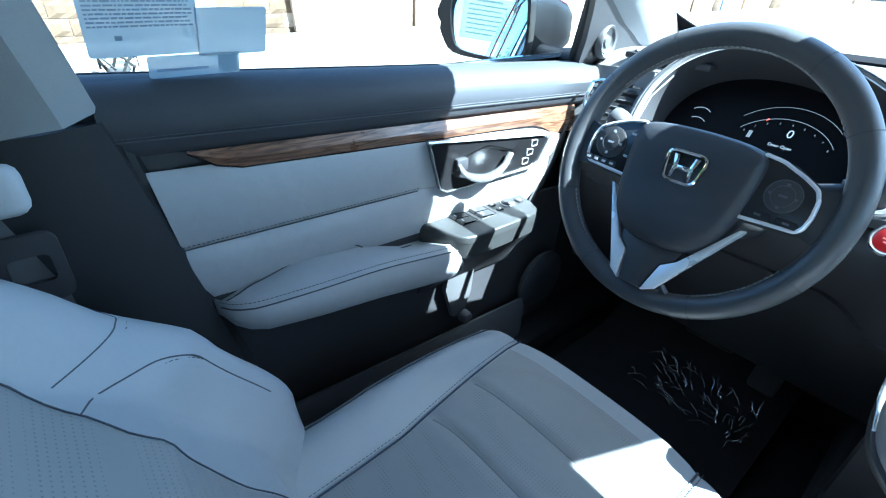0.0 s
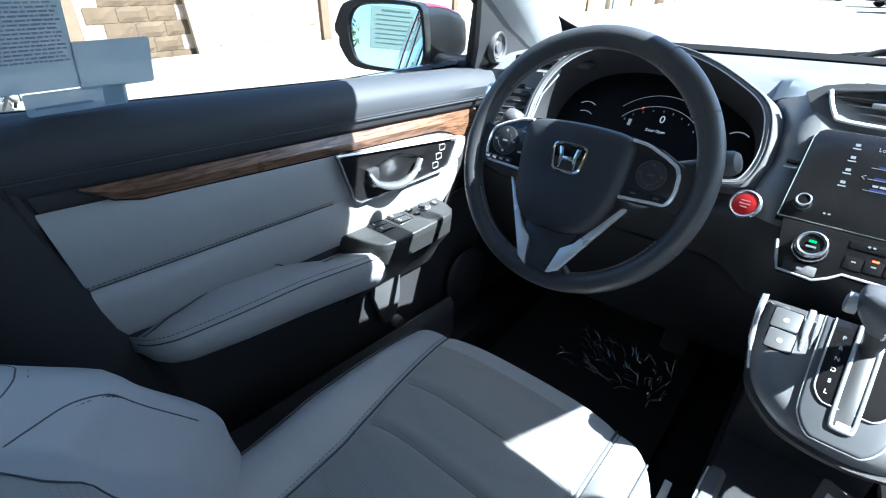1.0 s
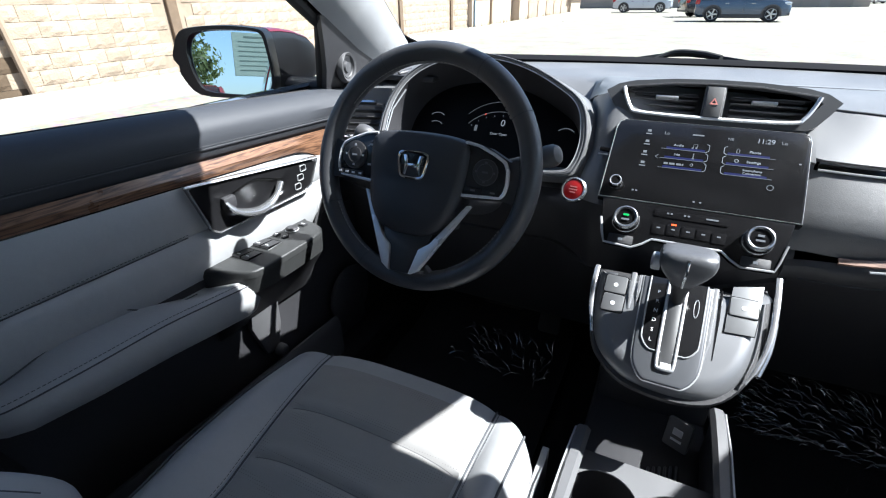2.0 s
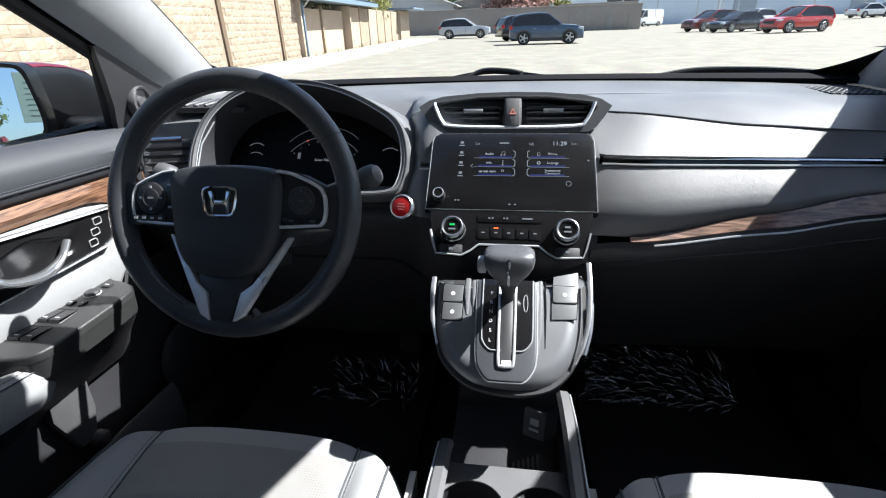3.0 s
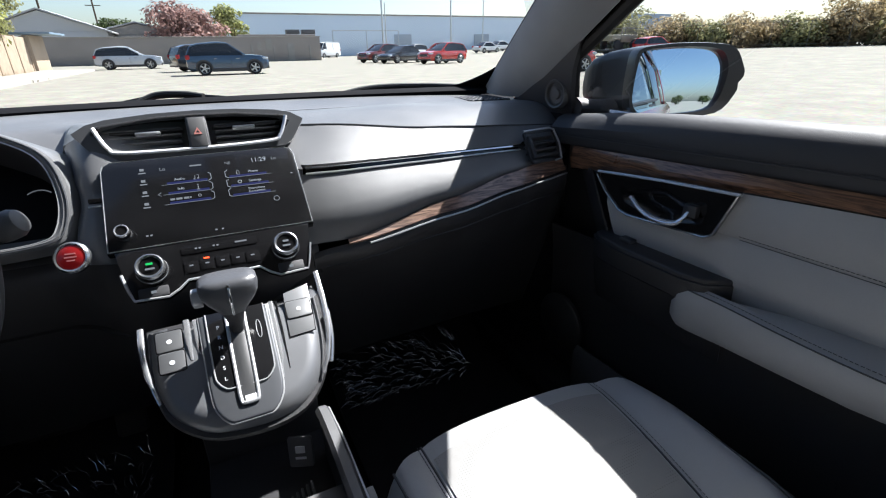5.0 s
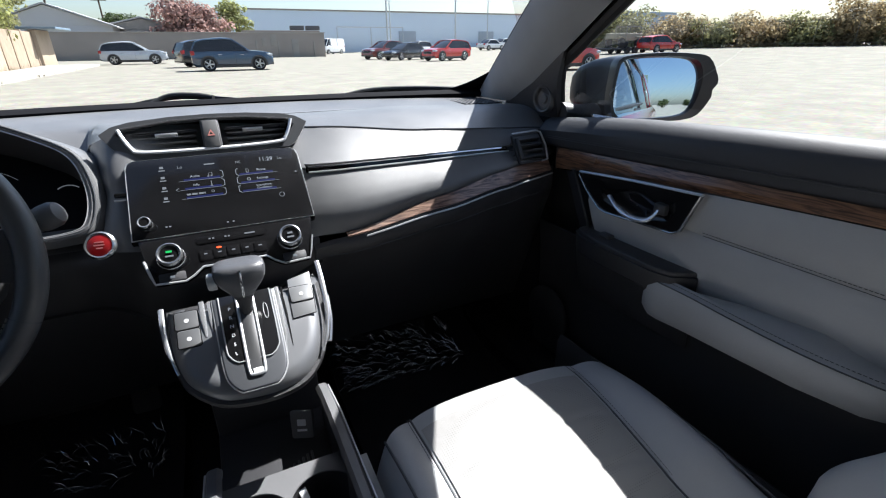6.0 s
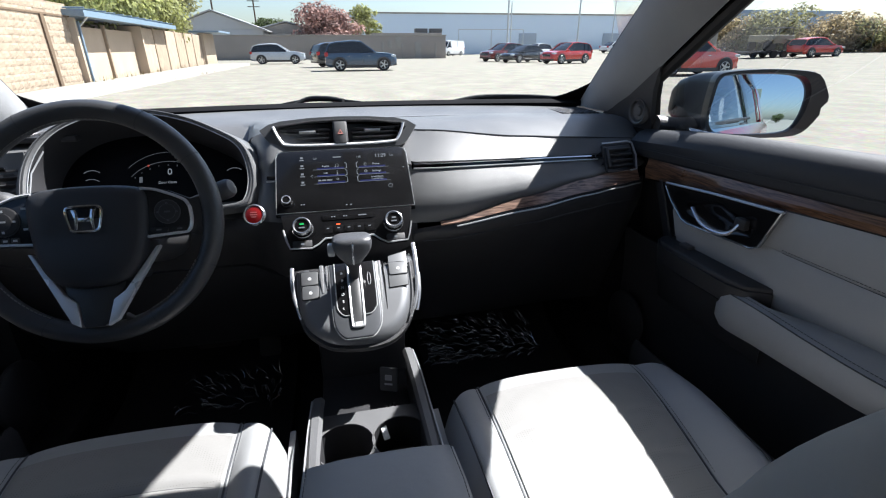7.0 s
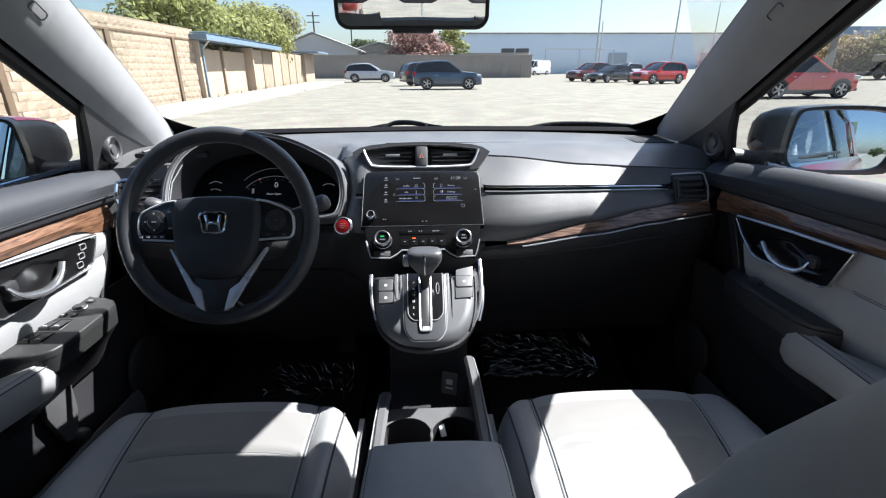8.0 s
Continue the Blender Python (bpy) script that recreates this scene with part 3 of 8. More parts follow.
DASH.append((0.150, 0.500, 1.080, 0.345, 1.068, 0.200, 1.077, 0.085, 1.070, -0.022, 1.020, -0.027, 1.006, -0.075, 0.945, -0.082, 0.905, -0.088, 0.895, -0.088, 0.865, 0.030, 0.720, 0.160, 0.520))
DASH.append((0.200, 0.500, 1.080, 0.345, 1.068, 0.200, 1.077, 0.075, 1.069, -0.020, 1.018, -0.025, 1.004, -0.077, 0.945, -0.079, 0.902, -0.087, 0.898, -0.086, 0.864, 0.020, 0.740, 0.160, 0.520))
DASH.append((0.400, 0.480, 1.078, 0.335, 1.068, 0.190, 1.077, 0.055, 1.051, 0.004, 1.011, -0.001, 0.998, -0.045, 0.955, -0.046, 0.934, -0.062, 0.916, -0.060, 0.875, 0.040, 0.740, 0.170, 0.520))
DASH.append((0.560, 0.450, 1.075, 0.310, 1.068, 0.175, 1.071, 0.058, 1.041, 0.030, 1.004, 0.026, 0.992, -0.006, 0.965, -0.007, 0.954, -0.026, 0.929, -0.025, 0.885, 0.060, 0.750, 0.180, 0.520))
DASH.append((0.640, 0.430, 1.072, 0.270, 1.068, 0.160, 1.071, 0.066, 1.035, 0.044, 1.000, 0.040, 0.988, 0.014, 0.970, 0.013, 0.962, -0.008, 0.935, -0.006, 0.890, 0.070, 0.750, 0.180, 0.520))
DASH.append((0.715, 0.420, 1.070, 0.260, 1.068, 0.150, 1.070, 0.074, 1.030, 0.054, 0.998, 0.050, 0.985, 0.030, 0.974, 0.029, 0.967, 0.008, 0.940, 0.010, 0.890, 0.080, 0.750, 0.180, 0.520))
DASH.append((0.755, 0.410, 1.065, 0.250, 1.068, 0.150, 1.065, 0.080, 1.020, 0.075, 0.990, 0.070, 0.980, 0.060, 0.970, 0.068, 0.960, 0.055, 0.935, 0.055, 0.880, 0.100, 0.750, 0.180, 0.520))


def dash_point(x, k):
    v = lerp_table(DASH, x)
    return Vector((x, v[2 * k], v[2 * k + 1]))


def dash_strip(ks, xs, lift=0.0, per=4):
    """Part of the dashboard's skin, between some rows of its profile, raised by lift towards the seats."""
    rows = []
    for x in xs:
        line = [dash_point(x, k) for k in ks]
        line = spline(line, per) if len(line) > 2 else [line[0].lerp(line[1], i / 4) for i in range(5)]
        rows.append([p + Vector((0, -lift * 0.9, lift * 0.4)) for p in line])
    return loft(rows)


def steps(a, b, n):
    return [a + (b - a) * i / n for i in range(n + 1)]


part("top_pad", solid(dash_strip([1, 2, 3], steps(-0.75, 0.755, 60), 0), 0.006), PAD, dash, "grained black top pad")
part("defroster_band", solid(dash_strip([0, 1], steps(-0.75, 0.755, 40), 0), 0.006), PAD, dash, "grained black far edge of the top")
part("front_pad", solid(dash_strip([3, 4], steps(0.13, 0.755, 30), 0.0), 0.006), PAD, dash, "grained black front pad")
part("belly_pad", solid(dash_strip([5, 6, 7], steps(0.13, 0.755, 30), 0.0), 0.006), PAD, dash, "grained black padded lower face")
part("driver_fascia", solid(dash_strip([3, 4, 5, 6, 7], steps(-0.75, 0.14, 60), 0.0), 0.006), PAD, dash, "charcoal fascia behind the wheel")
part("lower_fascia", solid(dash_strip([7, 8, 9], steps(-0.75, 0.14, 60), 0.0), 0.006), PLASTIC, dash, "black fascia under the wheel")
part("glove_box", solid(dash_strip([8, 9, 10, 11], steps(0.13, 0.755, 24), 0.0), 0.006), PLASTIC, dash, "black glove box lid")
part("knee_panel", solid(dash_strip([9, 10, 11], steps(-0.75, 0.14, 30), 0.0), 0.006), PLASTIC, dash, "black knee panel")
part("strip_backing", solid(dash_strip([4, 5], steps(0.145, 0.606, 20), -0.004), 0.004), PIANO, dash, "gloss black inlay")
part("strip_chrome", tube([dash_point(x, 4) + Vector((0, -0.002, -0.0035)) for x in steps(0.145, 0.60, 20)], 0.0022, 6), CHROME, dash, "thin chrome line")
part("strip_edge", tube([dash_point(x, 5) + Vector((0, -0.002, 0.001)) for x in steps(0.145, 0.606, 20)], 0.0018, 6), SILVER, dash)
part("walnut_strip", solid(dash_strip([7, 8], steps(0.19, 0.71, 26), 0.005), 0.004), WOOD_DASH, dash, "walnut trim, tapering to a point")
part("trim_line", tube([dash_point(x, 8) + Vector((0, -0.008, -0.0055)) for x in steps(0.225, 0.712, 20)], 0.0018, 6), SILVER, dash, "silver line below the walnut")
part("pad_seam", tube([dash_point(x, 3) + Vector((0, -0.0008, 0.0008)) for x in steps(0.165, 0.75, 26)], 0.0013, 5), THREAD, dash)
part("top_seam", tube([dash_point(x, 1).lerp(dash_point(x, 2), 0.45) + Vector((0, 0, 0.0012)) for x in steps(-0.10, 0.60, 24)], 0.001, 5), THREAD, dash)
part("belly_seam", tube([dash_point(x, 9) + Vector((0, -0.001, 0)) for x in steps(0.15, 0.74, 20)], 0.0012, 5), THREAD, dash)
# speaker grille in the far corner of the top
for i in range(9):
    for j in range(7):
        p = dash_point(0.625 + 0.012 * i * (1 - 0.0 * j), 1) + Vector((0, 0.11 - 0.018 * j, 0.0005))
        part("grille_bar", box(p, (0.008, 0.012, 0.006), 0.001, 1), PLASTIC, dash)


def vent(at, w, h, slats, parent, tilt, taper=0.0):
    """An air outlet: box, slats and a slide knob, facing -y of the pose."""
    v = part("air_vent", frame_ring(rounded(w, h, 0.006, taper=taper), rounded(w - 0.008, h - 0.008, 0.004, taper=taper), 0.006, at), PLASTIC, parent, "black air vent")
    part("vent_back", plate(rounded(w - 0.004, h - 0.004, 0.004), 0.002, at @ Matrix.Translation((0, 0, -0.03)), bev=0), PLASTIC, v)
    for k in range(slats):
        y = -h / 2 + h * (k + 1) / (slats + 1)
        part("slat", box((0, y, -0.006), (w - 0.008, 0.0028, 0.018), 0.001, 1, m=at @ Matrix.Translation((0, y, 0)) @ Matrix.Rotation(radians(tilt), 4, "X") @ Matrix.Translation((0, -y, 0))), PLASTIC_GREY, v)
    return v


# center vents in a winged chrome surround
C = basis((0, 0.045, 1.0735), (1, 0, 0), (0, 0.5, 0.87))
wing = [(-0.163, 0.010), (-0.145, 0.022), (-0.120, 0.0285), (-0.06, 0.034), (0, 0.0355), (0.06, 0.034), (0.120, 0.0285), (0.145, 0.022), (0.163, 0.010), (0.150, -0.010), (0.138, -0.026), (0.126, -0.034), (0, -0.037), (-0.126, -0.034), (-0.138, -0.026), (-0.150, -0.010)]
part("vent_housing", frame_ring(wing, [(x * 0.86, y * 0.78) for x, y in wing], 0.012, C @ Matrix.Translation((0, 0, -0.004)), 0.0), VENT_GREY, dash, "dark satin winged vent surround")
part("vent_shade", solid(loft([[C @ Vector((x * f, y * f, z)) for x, y in wing + wing[:1]] for f, z in ((0.93, -0.002), (0.92, -0.018), (0.90, -0.034))]), 0.002), FELT, dash, "black inside of the vents")
part("vent_floor", plate([(x * 0.9, y * 0.9) for x, y in wing], 0.002, C @ Matrix.Translation((0, 0, -0.030)), bev=0), FELT, dash)
u_out = [(-0.140, 0.016), (-0.134, -0.002), (-0.124, -0.020), (-0.112, -0.0265), (-0.05, -0.029), (0.05, -0.029), (0.112, -0.0265), (0.124, -0.020), (0.134, -0.002), (0.140, 0.016)]
u_in = [(-0.131, 0.016), (-0.124, -0.001), (-0.116, -0.0155), (-0.107, -0.0215), (-0.05, -0.0245), (0.05, -0.0245), (0.107, -0.0215), (0.116, -0.0155), (0.124, -0.001), (0.131, 0.016)]
u_mid = [Vector(((p[0] + q[0]) / 2, (p[1] + q[1]) / 2, 0.010)) for p, q in zip(u_out, u_in)]
part("vent_chrome", tube([C @ p for p in spline(u_mid, 4)], 0.0032, 8, flat=0.8), BLADE, dash, "silver vent surround")
part("vent_lip", tube([C @ Vector((x, y, 0.009)) for x, y in ((-0.132, 0.017), (-0.06, 0.026), (0, 0.0275), (0.06, 0.026), (0.132, 0.017))], 0.0018, 6), PLASTIC_GREY, dash)
for s in (-1, 1):
    v = part("air_vent", plate(rounded(0.098, 0.004, 0.0015, 2), 0.012, C @ Matrix.Translation((s * 0.07, 0.010, -0.012))), PLASTIC, dash, "black air vent with slats")
    for k, y in enumerate((-0.017, -0.007, 0.003, 0.013)):
        part("slat", box((s * (0.070 + 0.002 * k), y, -0.008), (0.092 + 0.004 * k, 0.0022, 0.016), 0.0008, 1, m=C), CUP_GREY, v)
    part("slide", box((s * 0.068, 0.0045, 0.002), (0.034, 0.005, 0.010), 0.0015, 2, m=C), SILVER, v, "silver slide")
hz = part("hazard_switch", box((0, -0.001, 0.0), (0.030, 0.055, 0.020), 0.003, 3, m=C), PLASTIC_GREY, dash, "grey hazard switch")
part("button", box((0, -0.002, 0.011), (0.024, 0.048, 0.005), 0.0015, 2, m=C), shader("hazard_grey", (0.13, 0.13, 0.13), 0.45, vary=0.06), hz)
part("triangle", frame_ring([(-0.006, -0.006), (0.006, -0.006), (0, 0.005)], [(-0.003, -0.004), (0.003, -0.004), (0, 0.0015)], 0.0006, C @ Matrix.Translation((0, 0, 0.0136))), shader("red_print", (0.75, 0.30, 0.26), 0.5), hz, "red triangle")

# center screen and climate panel, on one leaning plane
S = basis((0, -0.0455, 0.998), (1, 0, 0), (0, 0.677, 0.736))
scr = [(-0.134, -0.067), (0.134, -0.067), (0.1335, -0.04), (0.131, 0.055), (0.128, 0.064), (0.120, 0.068), (0.0, 0.069), (-0.120, 0.068), (-0.128, 0.064), (-0.131, 0.055), (-0.1335, -0.04)]
screen = part("touch_screen", plate(scr, 0.010, S @ Matrix.Translation((0, 0, -0.010)), bev=0.0012), shader("screen_glass", (0.012, 0.012, 0.013), 0.16, vary=0.2, blotch=20), dash, "black touch screen, lit, with fine dust")
part("screen_rim", frame_ring([(x * 1.012, y * 1.02) for x, y in scr], [(x * 1.002, y * 1.003) for x, y in scr], 0.0015, S @ Matrix.Translation((0, 0, -0.0025)), 0.0008), SILVER, screen, "silver rim")
part("screen_body", plate([(x * 1.02, y * 1.03) for x, y in scr], 0.05, S @ Matrix.Translation((0, 0, -0.055)), bev=0.001), PIANO, dash)
UI = shader("screen_white", (0.02, 0.02, 0.02), 0.4, vary=0, emit=(0.75, 0.82, 0.9), emit_strength=0.16)
UI_DIM = shader("screen_grey", (0.02, 0.02, 0.02), 0.4, vary=0, emit=(0.6, 0.65, 0.7), emit_strength=0.11)
UI_BLUE = shader("screen_blue", (0.005, 0.006, 0.02), 0.3, vary=0, emit=(0.05, 0.08, 0.50), emit_strength=0.050)
T = S @ Matrix.Translation((0, 0, 0.0003))


def glyphs(cells, size, material, name, m=None):
    """Short flat bars, x, y, width, for writing too small to read."""
    for x, y, w in cells:
        part(name, box((x, y, 0), (w, size, 0.0004), 0, m=m or T), material, screen, smooth=0)


letters("11:29", 0.0105, T @ Matrix.Translation((0.077, 0.050, 0)), UI, screen)
letters("Lo", 0.0075, T @ Matrix.Translation((0.1, 0.050, 0)), UI_DIM, screen)
letters("Lo", 0.0075, T @ Matrix.Translation((-0.056, 0.050, 0)), UI_DIM, screen)
letters("NE", 0.0065, T @ Matrix.Translation((0.032, 0.049, 0)), UI_DIM, screen)
letters("Audio", 0.0058, T @ Matrix.Translation((-0.036, 0.031, 0)), UI, screen)
letters("Info", 0.0058, T @ Matrix.Translation((-0.036, 0.015, 0)), UI, screen)
letters("Phone", 0.0058, T @ Matrix.Translation((0.066, 0.031, 0)), UI, screen)
letters("Settings", 0.0058, T @ Matrix.Translation((0.066, 0.015, 0)), UI, screen)
letters("Smartphone\nConnection", 0.0050, T @ Matrix.Translation((0.066, -0.001, 0)), UI, screen)
glyphs([(-0.049, -0.001, 0.006), (-0.0405, -0.001, 0.008), (-0.031, -0.001, 0.007), (-0.0255, -0.001, 0.002)], 0.0030, UI_DIM, "menu_text")
# music note, an i, a telephone, a gear, a map pin
glyphs([(-0.0165, 0.0285, 0.0026), (-0.0115, 0.0292, 0.0026)], 0.0022, UI_DIM, "menu_icon")
part("menu_icon", tube([T @ Vector(p) for p in ((-0.0155, 0.029, 0), (-0.0155, 0.0345, 0), (-0.0105, 0.0352, 0), (-0.0105, 0.0297, 0))], 0.0004, 4), UI_DIM, screen)
glyphs([(-0.0135, 0.0185, 0.0018), (-0.0135, 0.0108, 0.0038)], 0.0016, UI_DIM, "menu_icon")
part("menu_icon", tube([T @ Vector((-0.0135, 0.0165, 0)), T @ Vector((-0.0135, 0.0108, 0))], 0.0006, 4), UI_DIM, screen)
part("menu_icon", tube([T @ Vector((0.044 + x, 0.031 + y, 0)) for x, y in rounded(0.0036, 0.0068, 0.0008, 2)], 0.0004, 4, closed=True), UI_DIM, screen)
part("menu_icon", tube([T @ Vector((0.044 + 0.0024 * math.cos(a), 0.015 + 0.0024 * math.sin(a), 0)) for a in [k * math.pi / 6 for k in range(12)]], 0.0008, 4, closed=True), UI_DIM, screen)
part("menu_icon", tube([T @ Vector((-0.0135 + 0.0020 * math.cos(a), 0.0005 + 0.0020 * math.sin(a), 0)) for a in [k * math.pi / 5 for k in range(10)]], 0.0005, 4, closed=True), UI_DIM, screen)
glyphs([(-0.012, 0.051, 0.016), (-0.0005, -0.058, 0.003), (0.008, -0.058, 0.003), (-0.087, -0.052, 0.003), (-0.082, -0.052, 0.003), (0.122, 0.02, 0.003)], 0.0022, UI_DIM, "touch_mark")
for k in range(4):
    y = 0.052 - 0.0185 * k
    glyphs([(-0.082, y, 0.0055)], 0.004, UI_DIM, "touch_key")
    glyphs([(-0.082, y - 0.0055, 0.009)], 0.0018, UI_DIM, "key_caption")
for s, x0 in ((-1, -0.03), (1, 0.062)):
    for k in range(3):
        y = 0.0305 - 0.016 * k
        e = 0.036
        part("menu_bracket", tube([T @ Vector((x0 - s * e * 0.9, y - 0.0068, 0)), T @ Vector((x0 - s * e, y - 0.0045, 0)), T @ Vector((x0 - s * e, y + 0.0045, 0)), T @ Vector((x0 - s * e * 0.9, y + 0.0068, 0))] if s > 0 else [T @ Vector((x0 + e * 0.9, y - 0.0068, 0)), T @ Vector((x0 + e, y - 0.0045, 0)), T @ Vector((x0 + e, y + 0.0045, 0)), T @ Vector((x0 + e * 0.9, y + 0.0068, 0))], 0.0005, 4), UI, screen)
        part("menu_glow", box((x0 - s * 0.004, y - 0.0052, -0.0001), (0.054, 0.0040, 0.0003), 0, m=T), UI_BLUE, screen, smooth=0)
        part("menu_line", tube([T @ Vector((x0 + s * 0.030, y - 0.0070, 0)), T @ Vector((x0 - s * 0.0324, y - 0.0070, 0))], 0.00035, 4), UI_DIM, screen)
part("back_arrow", tube([T @ Vector((-0.062, 0.012, 0)), T @ Vector((-0.066, 0.009, 0)), T @ Vector((-0.062, 0.006, 0))], 0.0006, 4), UI_DIM, screen)
part("edit_icon", tube([T @ Vector((0.091 + 0.004 * math.cos(a), -0.021 + 0.004 * math.sin(a), 0)) for a in [k * math.pi / 8 for k in range(16)]], 0.0005, 4, closed=True), UI_DIM, screen)


def dial(name, at, r, h, parent, label, face=PIANO):
    """A turned knob with a bright collar."""
    d = part(name, lathe([(r * 1.06, 0), (r * 1.06, h * 0.25), (r, h * 0.32), (r * 0.97, h * 0.85), (r * 0.9, h), (r * 0.7, h), (r * 0.68, h * 0.9), (0.0005, h * 0.9)], at, 36), KNOB, parent, label)
    part("knob_face", lathe([(r * 0.67, h * 0.88), (r * 0.67, h * 0.95), (0.0005, h * 0.97)], at, 28), face, d)
    part("knob_edge", tube([at @ Vector((r * 0.84 * math.cos(a), r * 0.84 * math.sin(a), h * 1.0)) for a in [j * math.pi / 16 for j in range(32)]], r * 0.10, 8, closed=True), RAIL if r < 0.012 else KNOB, d, "bright turned edge")
    part("knob_ring", lathe([(r * 1.0, h * 0.33), (r * 1.02, h * 0.36), (r * 0.995, h * 0.75)], at, 36, caps=False), PIANO, d)
    return d


dial("volume_knob", S @ Matrix.Translation((-0.114, -0.045, 0)), 0.0095, 0.014, dash, "small silver volume knob")
# climate panel
pan = [(-0.128, -0.070), (-0.118, -0.126), (-0.112, -0.142), (-0.072, -0.144), (-0.058, -0.136), (-0.046, -0.126), (0.046, -0.126), (0.058, -0.136), (0.072, -0.144), (0.112, -0.142), (0.118, -0.126), (0.128, -0.070)]
climate = part("climate_panel", plate(pan, 0.012, S @ Matrix.Translation((0, 0, -0.013)), bev=0.001), PIANO, dash, "gloss black climate panel")
rim = pan[1:-1]
part("panel_rim", tube([S @ Vector((x, y, 0.0)) for x, y in [(-0.1235, -0.103), (-0.117, -0.128)] + rim[1:-1] + [(0.117, -0.128), (0.1235, -0.103)]], 0.0021, 6, flat=0.7), SILVER, climate, "silver rim")
part("display_band", plate(rounded(0.10, 0.012, 0.003, cy=-0.083), 0.0006, S @ Matrix.Translation((0, 0, -0.0006)), bev=0.0002), PIANO, climate)
for k, x in enumerate((-0.040, -0.020, 0.0, 0.020, 0.040)):
    b = part("climate_key", plate(rounded(0.0185, 0.017, 0.0015, 2, cx=x, cy=-0.107 - (0.0015 if k in (0, 4) else 0)), 0.0008, S @ Matrix.Translation((0, 0, -0.0007)), bev=0.0003), PIANO, climate)
    part("key_mark", box((x, -0.106, 0.0003), (0.005, 0.002, 0.0003), 0, m=S), UI_DIM, b, smooth=0)
part("warning_lamp", box((-0.020, -0.0985, 0.0004), (0.007, 0.0022, 0.0004), 0, m=S), shader("red_lamp", (0.3, 0.02, 0.0), 0.4, emit=(1.0, 0.08, 0.02), emit_strength=1.0), climate, smooth=0)
for x, w in ((-0.031, 0.003), (-0.026, 0.003), (-0.008, 0.003), (-0.003, 0.003), (0.028, 0.016)):
    part("band_mark", box((x, -0.082, 0.0003), (w, 0.0024, 0.0003), 0, m=T), UI_DIM, climate, smooth=0)
for s in (-1, 1):
    k = part("seat_heat_key", plate(rounded(0.036, 0.014, 0.002, 2, cx=s * 0.089, cy=-0.134), 0.001, S @ Matrix.Translation((0, 0, -0.0006)), bev=0.0003), PLASTIC, climate)
    part("key_mark", box((s * 0.089, -0.134, 0.0006), (0.006, 0.004, 0.0003), 0, m=S), UI_DIM, k, smooth=0)
    d = dial("climate_knob", S @ Matrix.Translation((s * 0.087, -0.104, -0.001)), 0.0185, 0.020, dash, "silver climate knob with a black face")
    part("knob_mark", box((0, 0.003, 0.0197), (0.008, 0.003, 0.0003), 0, m=S @ Matrix.Translation((s * 0.087, -0.104, 0))), shader("green_lamp", (0, 0.1, 0.02), 0.4, emit=(0.05, 0.9, 0.2), emit_strength=0.18) if s < 0 else UI_DIM, d, smooth=0)
    part("knob_text", box((0, -0.004, 0.0197), (0.011, 0.0025, 0.0003), 0, m=S @ Matrix.Translation((s * 0.087, -0.104, 0))), UI_DIM, d, smooth=0)

# passenger's side vent
V = basis((0.655, 0.022, 0.994), (1, 0.16, 0.0), (0, 0.50, 0.87))
vent(V, 0.092, 0.070, 4, dash, -10)
part("vent_frame_chrome", tube([V @ Vector((x, y, 0.007)) for x, y in ((-0.046, 0.036), (0.030, 0.037), (0.042, 0.032), (0.047, 0.0), (0.040, -0.034), (0.020, -0.036))], 0.0022, 6), SILVER, dash, "silver edge of the vent")
part("vent_wheel", box((-0.037, 0, 0.006), (0.010, 0.05, 0.012), 0.003, 2, m=V), PLASTIC, dash)
# driver's door-side vent
V2 = basis((-0.645, 0.008, 1.000), (1, 0.25, 0.0), (0, 0.35, 0.93))
vent(V2, 0.10, 0.070, 4, dash, -10)
part("vent_frame_chrome", tube([V2 @ Vector((x, y, 0.007)) for x, y in ((0.030, 0.037), (-0.030, 0.037), (-0.046, 0.030), (-0.052, 0.0), (-0.044, -0.034), (-0.020, -0.036))], 0.004, 6), CHROME, dash, "chrome edge of the vent")
part("corner_grille", box((-0.60, 0.13, 1.078), (0.17, 0.10, 0.012), 0.004, 2), PLASTIC, dash)
for k in range(7):
    part("grille_bar", box((-0.665 + 0.022 * k, 0.13, 1.086), (0.008, 0.09, 0.006), 0.002, 1), PLASTIC_GREY, dash)

# instrument binnacle: a deep hooded opening
B = basis((-0.378, 0.022, 1.034), (1, 0, 0), (0, 0.62, 0.785))
arch = [(-0.202, -0.045), (-0.200, 0.012), (-0.178, 0.060), (-0.136, 0.094), (-0.080, 0.111), (-0.025, 0.113), (0.027, 0.105), (0.080, 0.087), (0.132, 0.059), (0.164, 0.036), (0.181, 0.007), (0.190, -0.040), (0.184, -0.081), (0.166, -0.097), (0.10, -0.102), (0.0, -0.104), (-0.12, -0.100), (-0.188, -0.086)]
arch = [(p.x, p.y) for p in spline([Vector((x, y, 0)) for x, y in arch], 4, True)]


def arch_row(k, z, drop=0.0):
    return [B @ Vector((x * k, y * k, z)) + Vector((0, 0, -drop)) for x, y in arch]


